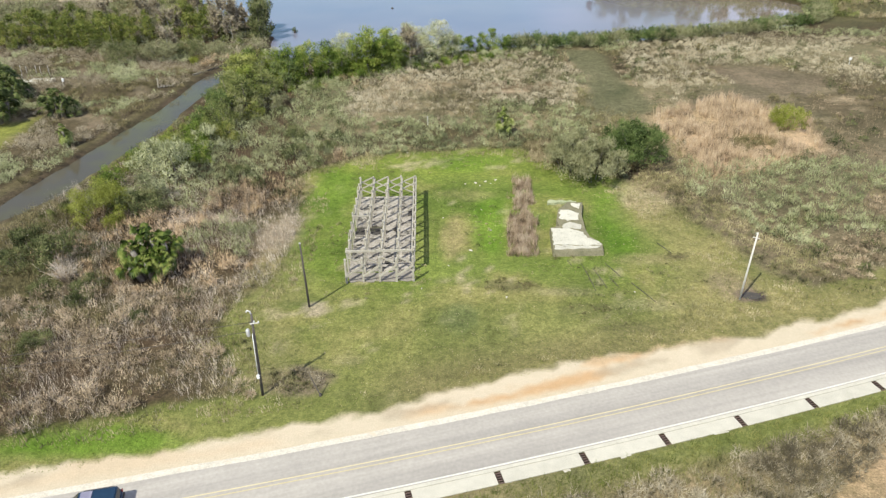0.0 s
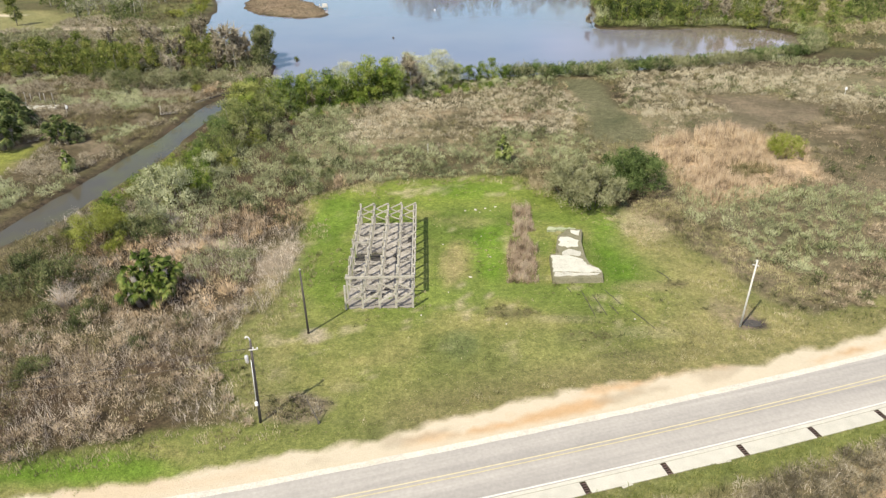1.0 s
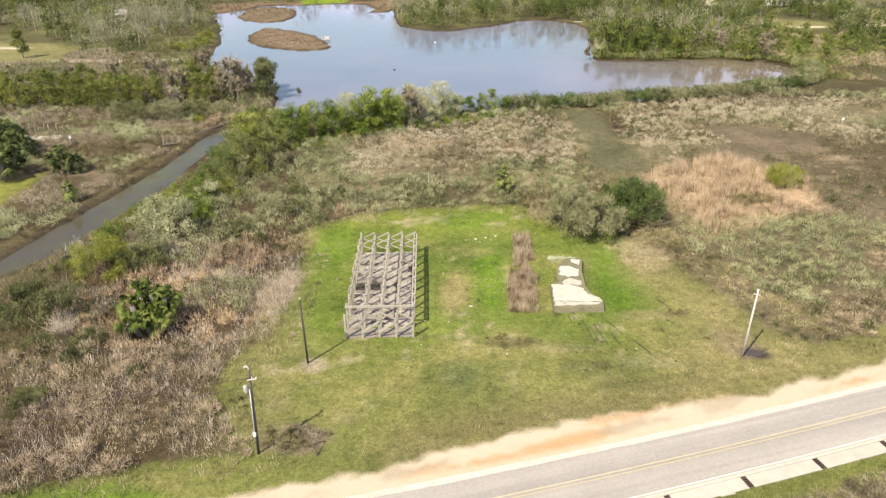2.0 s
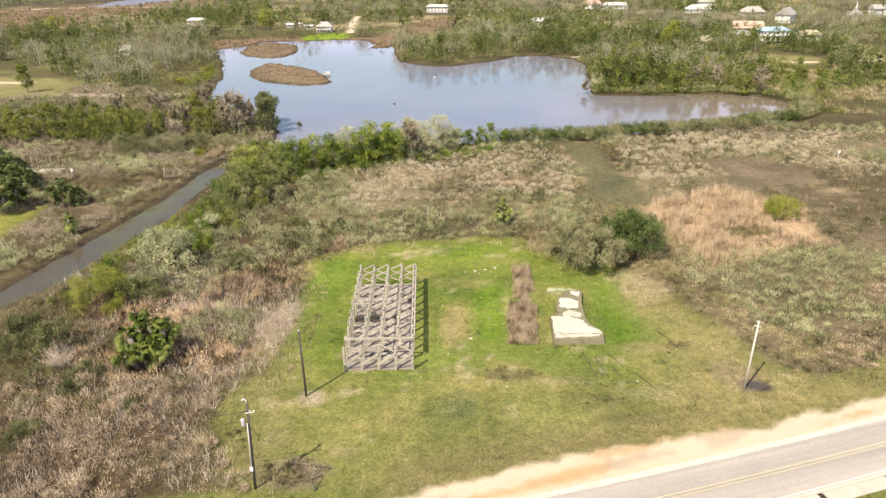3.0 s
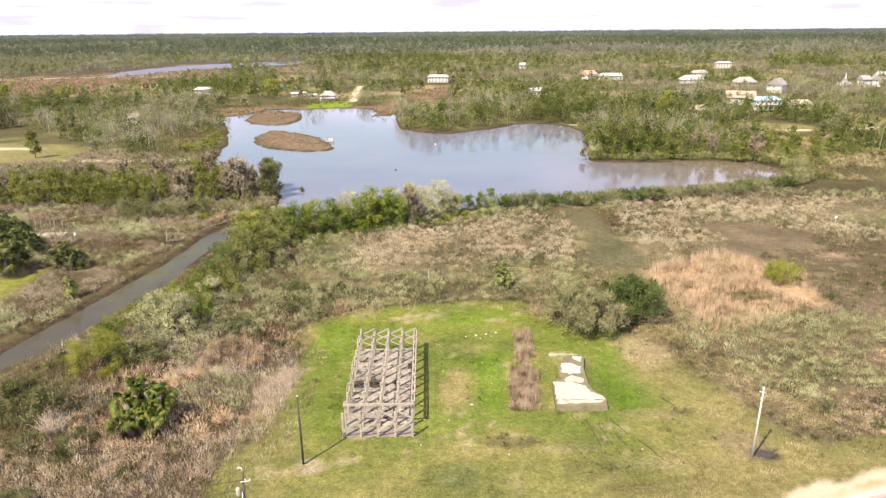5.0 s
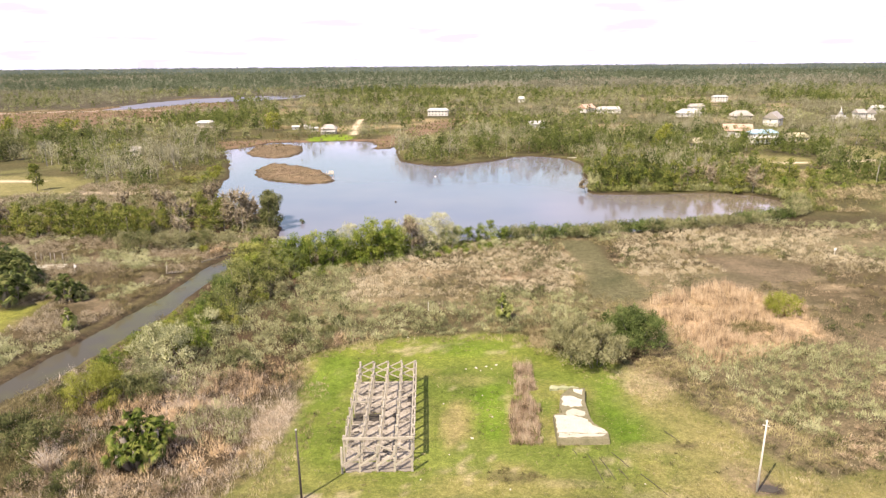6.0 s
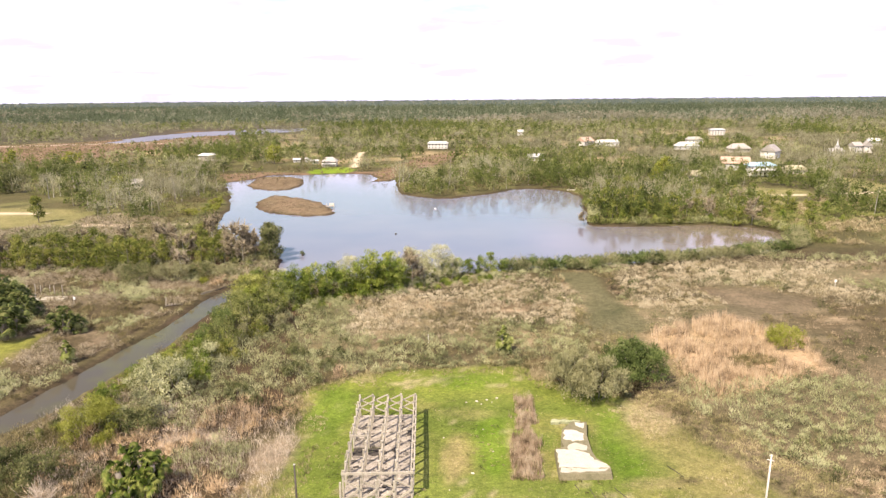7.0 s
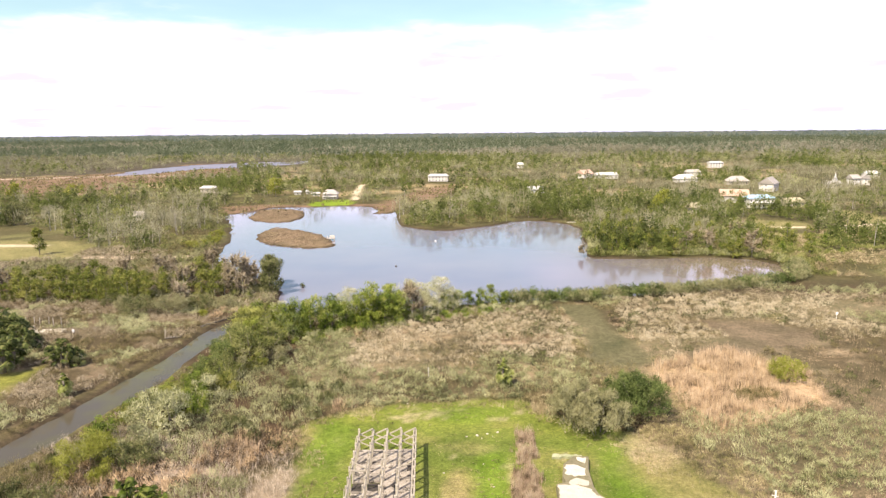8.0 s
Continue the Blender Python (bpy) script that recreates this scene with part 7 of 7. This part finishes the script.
def estate_car(label, m):
    """A tall estate car; its nose points along -x and its tail stands at x = 0."""
    t = thing("car", label, "car", at=m)
    part("body", prism([(0, 0.42), (0, 1.0), (-3.9, 1.05), (-4.75, 0.92), (-4.9, 0.42)], 0.93, 0.0, 9), M_BLUE, t)
    cab = part("cab", prism([(-0.05, 0.98), (-0.22, 1.68), (-3.05, 1.72), (-3.9, 1.02)], 0.88, 0.16, 1.5), M_BLUE, t)
    part("windscreen", box(bmesh.new(), -3.475, 0, 1.4, 0.9, 1.42, 0.03, Matrix.Rotation(radians(-39.5), 4, "Y"), 0.01), M_PANE, cab)
    part("sunroof", box(bmesh.new(), -2.5, 0, 1.735, 0.9, 1.2, 0.03, bevel=0.01), M_GLASS, cab, "pale lavender glass sunroof")
    part("rear_window", box(bmesh.new(), -0.11, 0, 1.38, 0.5, 1.3, 0.03, Matrix.Rotation(radians(76), 4, "Y"), 0.01), M_PANE, cab)
    for s in (-1, 1):
        for ax, w in ((-0.7, 0.75), (-1.7, 0.95), (-2.75, 0.8)):
            part("side_window", box(bmesh.new(), ax, s * 0.815, 1.34, w, 0.03, 0.4, Matrix.Rotation(radians(s * 13), 4, "X"), 0.01), M_PANE, cab)
        part("roof_rail", beam(bmesh.new(), (-0.4, s * 0.64, 1.77), (-2.7, s * 0.64, 1.8), 0.04, 0.05), M_POLE_DARK, t)
        part("mirror", box(bmesh.new(), -3.45, s * 1.02, 1.1, 0.14, 0.2, 0.16, bevel=0.03), M_BLUE, t)
        part("headlight", box(bmesh.new(), -4.76, s * 0.68, 0.82, 0.2, 0.36, 0.16, bevel=0.02), M_LAMP_W, t)
        part("tail_light", box(bmesh.new(), 0.0, s * 0.8, 0.95, 0.08, 0.18, 0.34, bevel=0.02), M_LAMP_R, t)
        for ax in (-0.9, -4.0):
            bm = bmesh.new()
            bmesh.ops.create_cone(bm, cap_ends=True, segments=20, radius1=0.36, radius2=0.36, depth=0.26, matrix=pose(ax, s * 0.84, 0.36, 90))
            bmesh.ops.bevel(bm, geom=[e for e in bm.edges if len(e.link_faces) == 2 and e.calc_face_angle(0) > 1], offset=0.05, segments=2, affect="EDGES")
            wh = part("wheel", bm, M_TYRE, t)
            bm = bmesh.new()
            bmesh.ops.create_cone(bm, cap_ends=True, segments=14, radius1=0.21, radius2=0.19, depth=0.28, matrix=pose(ax, s * 0.845, 0.36, 90))
            part("rim", bm, M_GALV, wh)
    part("front_bumper", box(bmesh.new(), -4.88, 0, 0.5, 0.16, 1.8, 0.24, bevel=0.05), M_POLE_DARK, t)
    part("rear_bumper", box(bmesh.new(), 0.02, 0, 0.5, 0.16, 1.8, 0.24, bevel=0.05), M_POLE_DARK, t)
    return t


estate_car("dark blue estate car driving on the road", pose(-28.5, 38.1, 0.06, 0, 0, 15.4))

# ---------------- fittings on the poles ----------------
part("conduit", tube(bmesh.new(), [(0.0, -0.17, 2.5), (0.1, -0.07, 5.5), (0.16, 0.02, 7.6)], [0.036, 0.036, 0.036], 8), M_WHITE, p_l, "pale conduit up the pole")
part("meter_box", box(bmesh.new(), 0.02, -0.24, 2.5, 0.28, 0.2, 0.44, bevel=0.03), M_WHITE, p_l, "white meter box")
part("transformer", tube(bmesh.new(), [(-0.18, -0.08, 7.35), (-0.18, -0.08, 7.45), (-0.18, -0.08, 8.1), (-0.18, -0.08, 8.2)], [0.13, 0.18, 0.18, 0.1], 14), M_GALV, p_l, "pale transformer can")
part("crossarm", beam(bmesh.new(), (0.1, 0.05, 8.7), (0.95, 0.2, 8.76), 0.08, 0.1), M_POLE_PALE, p_l)
for q in (0.5, 0.9):
    part("insulator", tube(bmesh.new(), [(q, 0.14, 8.76), (q, 0.14, 8.9), (q, 0.14, 9.0)], [0.05, 0.07, 0.04], 8), M_WHITE, p_l)
part("lamp_arm", tube(bmesh.new(), [(0.29, 0.28, 9.45), (0.24, 0.24, 10.0), (0.0, 0.2, 10.12), (-0.08, 0.18, 9.95)], [0.06, 0.06, 0.07, 0.09], 8), M_WHITE, p_l)
part("crossarm", beam(bmesh.new(), (-0.15, 0.35, 8.3), (0.6, 0.25, 8.15), 0.07, 0.09), M_POLE_PALE, p_r)
part("wire_hook", tube(bmesh.new(), [(0.25, 0.28, 8.8), (0.1, 0.3, 8.85), (0.03, 0.3, 8.65)], [0.03, 0.03, 0.02], 6), M_GALV, p_r)
part("pole_cap", tube(bmesh.new(), [(-0.15, 0.2, 8.55), (-0.15, 0.2, 8.66)], [0.12, 0.09], 8), M_GALV, p_m)


pud = thing("puddle", "dark muddy puddle beside the leaning pole", "puddle", at=pose(33.1, 70.1, z_at(33.1, 70.1) + 0.05))
part("surface", ragged([(-1.0, -0.5), (0.2, -0.8), (1.2, -0.3), (1.1, 0.5), (0.1, 0.8), (-0.9, 0.4)], 0.02, 0.3, rough=0.15), M_PIT, pud)


def cable(label, a, b2, sag, r=0.028, n=24):
    a, b2 = Vector(a), Vector(b2)
    pts = [a.lerp(b2, k / n) + Vector((0, 0, -4 * sag * (k / n) * (1 - k / n))) for k in range(n + 1)]
    return tagged(part("cable", tube(bmesh.new(), pts, [r] * (n + 1), 5), M_POLE_DARK), label, "cable")


cable("slack dark power cable leading west", (-20.2, 51.7, 8.9), (-92, 36.5, 8.6), 1.0)
cable("slack dark service cable leading west", (-20.8, 51.5, 7.9), (-92, 36.2, 7.2), 1.1)
guy = thing("guy_anchor_post", "thin dark leaning rod beside the road", "post", at=pose(-14.8, 51.6, z_at(-14.8, 51.6)))
p_far = pole("utility_pole", "dark timber pole beside the road", (-92.0, 36.4), (0, 0, 9.0), 0.16, M_POLE_DARK)
part("crossarm", beam(bmesh.new(), (-0.8, 0, 8.5), (0.8, 0, 8.5), 0.09, 0.11), M_POLE_DARK, p_far)
part("stub", tube(bmesh.new(), [(0, 0, -0.3), (-0.02, 0, 0.25), (-0.1, 0.02, 0.4), (-0.95, 0.2, 2.9)], [0.16, 0.14, 0.05, 0.04], 8), M_POLE_DARK, guy)

# ---------------- small things west of the canal ----------------
wslab = thing("concrete_block", "long pale concrete footing near palms", "concrete footing", at=pose(-101, 151.2, z_at(-101, 151), 0, 0, 8))
part("footing", box(bmesh.new(), 0, 0, 0.25, 8.0, 2.4, 0.7, bevel=0.05), M_CHALK, wslab)
stake_me = None
for k, (px, py) in enumerate([(-108.3, 154.6), (-106.6, 155.4), (-104.9, 154.7), (-103.2, 155.6), (-101.6, 154.9), (-99.9, 155.4), (-105.4, 148.3), (-103.8, 147.7), (-101.9, 148.2)]):
    st = thing("piling", "thin grey piling standing in brush", "piling", "bare pilings", at=pose(px, py, z_at(px, py), random.uniform(-2, 2), random.uniform(-2, 2)))
    if stake_me is None:
        stake_me = part("shaft", tube(bmesh.new(), [(0, 0, -0.3), (0, 0, 1.4), (0.05, 0, 2.8)], [0.09, 0.08, 0.06], 8), M_BARK_PALE, st).data
    else:
        part("shaft", stake_me, M_BARK_PALE, st)
wp = thing("meter_post", "grey post with a small white box", "post", at=pose(-92.4, 147.5, z_at(-92.4, 147.5)))
part("shaft", box(bmesh.new(), 0, 0, 1.1, 0.16, 0.16, 2.6, bevel=0.02), M_TIMBER, wp)
part("box", box(bmesh.new(), 0.22, -0.05, 1.7, 0.45, 0.3, 0.7, bevel=0.03), M_WHITE, wp, "small white box")
dk = thing("landing_stage", "collapsed timber landing stage on the bank", "landing stage", at=pose(-69.4, 148.4, z_at(-69.4, 148.4), 0, 0, 20))
part("post", box(bmesh.new(), -1.6, 0, 0.9, 0.22, 0.22, 2.4, Matrix.Rotation(radians(6), 4, "Y"), 0.02), M_TIMBER, dk, "grey leaning post")
for k in range(5):
    part("plank", box(bmesh.new(), -1.0 + 0.62 * k, 0.1 * (-1) ** k, 0.28 + 0.02 * k, 0.42, 1.9, 0.07, Matrix.Rotation(radians(random.uniform(-12, 12)), 4, "Z"), 0.01), M_BARK, dk)
part("bearer", beam(bmesh.new(), (-1.6, -0.6, 0.15), (2.0, -0.6, 0.15), 0.15, 0.18), M_POLE_DARK, dk)
part("bearer", beam(bmesh.new(), (-1.6, 0.6, 0.15), (2.0, 0.6, 0.15), 0.15, 0.18), M_POLE_DARK, dk)
bh = thing("bulkhead", "low timber bulkhead at the canal mouth", "bulkhead")
for k in range(9):
    f = k / 8
    px, py = -66.0 + 5.0 * f, 157.0 + 8.0 * f
    part("board", box(bmesh.new(), px, py, -0.1, 1.16, 0.12, 1.1 + 0.1 * (k % 2), Matrix.Rotation(radians(58), 4, "Z"), 0.02), M_TIMBER if k < 3 else M_POLE_DARK, bh)
# things out on the pond and along its shores
dock = thing("islet_dock", "bleached timber platform at the end of the islet", "dock", at=pose(-62.5, 288, WATER_Z, 0, 0, 12))
for k in range(7):
    part("plank", box(bmesh.new(), -1.5 + 0.5 * k, 0, 0.7, 0.44, 2.8, 0.1, bevel=0.02), M_TIMBER, dock)
for ax, ay in ((-1.5, -1.2), (1.5, -1.2), (-1.5, 1.2), (1.5, 1.2)):
    part("post", tube(bmesh.new(), [(ax, ay, -0.9), (ax, ay, 1.6)], [0.14, 0.12], 8), M_TIMBER, dock)
part("screen", box(bmesh.new(), 0.5, 1.3, 1.3, 2.0, 0.12, 1.0, bevel=0.02), M_POLE_PALE, dock, "pale plank screen")
for px, py in ((-17.1, 283.6), (-27.7, 231.4)):
    by = thing("buoy", "small white float on the pond", "buoy", at=pose(px, py, WATER_Z))
    bm = bmesh.new()
    bmesh.ops.create_uvsphere(bm, u_segments=12, v_segments=8, radius=0.38, matrix=Matrix.Translation((0, 0, 0.2)) @ Matrix.Diagonal((1, 1, 0.8, 1)))
    part("float", bm, M_WHITE if py > 250 else M_POLE_DARK, by)
    part("ring", tube(bmesh.new(), [(0, 0, 0.44), (0, 0, 0.66)], [0.08, 0.06], 8), M_GALV, by)
snag = bare_tree("dead_snag", "bleached leaning snag in the shallows", np.random.default_rng(8), 4.5)
snag.matrix_basis = pose(40.2, 250.5, WATER_Z, 8, -28, 30)
bank_slab = thing("rubble_pile", "pale concrete rubble on the pond bank", "rubble", at=pose(46.6, 337, z_at(46.6, 337)))
for k in range(5):
    part("chunk", ragged_box(-1.4 + 0.8 * k, RAG.uniform(-0.5, 0.5), 1.1, 0.9, 0.35 + 0.1 * (k % 2), 0.5, 0.15), M_CHALK, bank_slab)
stake = thing("survey_stake", "thin white stake in the marsh grass", "stake", at=pose(-9.1, 125.7, z_at(-9.1, 125.7)))
part("shaft", box(bmesh.new(), 0, 0, 0.8, 0.1, 0.1, 2.0, bevel=0.02), M_WHITE, stake)
# the stump and its tuft out in the pond
stp = thing("pond_stump", "dark stump with shoots in the pond", "stump", at=pose(-52.3, 199.4, WATER_Z))
part("stump", tube(bmesh.new(), [(0, 0, -0.9), (0.02, 0, 0.3), (0.05, 0.02, 0.9)], [0.4, 0.33, 0.24], 9), M_POLE_DARK, stp)
part("shoots", mesh_np("shoots", *leaves(np.array([(0, 0, 1.0), (0.3, 0.1, 0.7), (-0.3, 0, 0.8)]), np.array([(0.6, 0.6, 0.7)] * 3), 220, 0.2, np.random.default_rng(5), 0.2), M_PINE), M_PINE, stp)
mk = thing("marker_post", "small white marker post in the marsh", "post", at=pose(87.9, 166.6, z_at(87.9, 166.6)))
part("shaft", box(bmesh.new(), 0, 0, 0.8, 0.12, 0.12, 1.9, bevel=0.02), M_WHITE, mk)
part("plate", box(bmesh.new(), 0, -0.08, 1.5, 0.6, 0.04, 0.6, bevel=0.01), M_WHITE, mk)
# scattered concrete rubble on the lawn
for px, py, r in [(-0.3, 79.6, 0.4), (-1.4, 99.9, 0.3), (0.2, 100.4, 0.45), (1.8, 101.0, 0.35), (3.4, 101.6, 0.4), (0.9, 99.4, 0.25), (2.6, 100.2, 0.22), (-4.4, 88.6, 0.18),
                  (-3.1, 75.8, 0.18), (2.4, 85.1, 0.22), (4.1, 69.0, 0.2), (-11.8, 112.2, 0.25), (-10.6, 111.6, 0.2), (1.1, 91.3, 0.15), (19.5, 70.5, 0.2), (-6.2, 70.4, 0.16)]:
    ck = thing("concrete_chunk", "pale broken concrete chunk on grass", "rubble", "lawn rubble", at=pose(px, py, z_at(px, py), 0, 0, random.uniform(0, 360)))
    part("chunk", plate(0, 0, r * 1.3, r * 0.9, 0.1, 0.45, 9), M_CHALK, ck)
# thin dark bars added in the grass before the pad in place of tyre ruts
for ax, ay, bx, by in ((13.9, 76.6, 14.9, 70.6), (15.2, 75.8, 16.3, 71.2), (16.9, 77.0, 18.4, 73.8), (19.4, 72.4, 21.6, 68.2), (24.7, 82.2, 26.0, 79.6), (17.0, 73.6, 17.8, 71.4), (12.2, 77.4, 12.6, 76.2)):
    px, py, ln, a = (ax + bx) / 2, (ay + by) / 2, math.hypot(bx - ax, by - ay), math.degrees(math.atan2(by - ay, bx - ax))
    tb = thing("fallen_timber", "dark rotten timber lying in grass", "timber", "fallen timbers", at=pose(px, py, z_at(px, py) + 0.06, 0, 0, a))
    part("log", tube(bmesh.new(), [(-ln / 2, 0, 0), (0, 0.05, 0.02), (ln / 2, 0, 0)], [0.035, 0.045, 0.03], 7), M_POLE_DARK, tb)
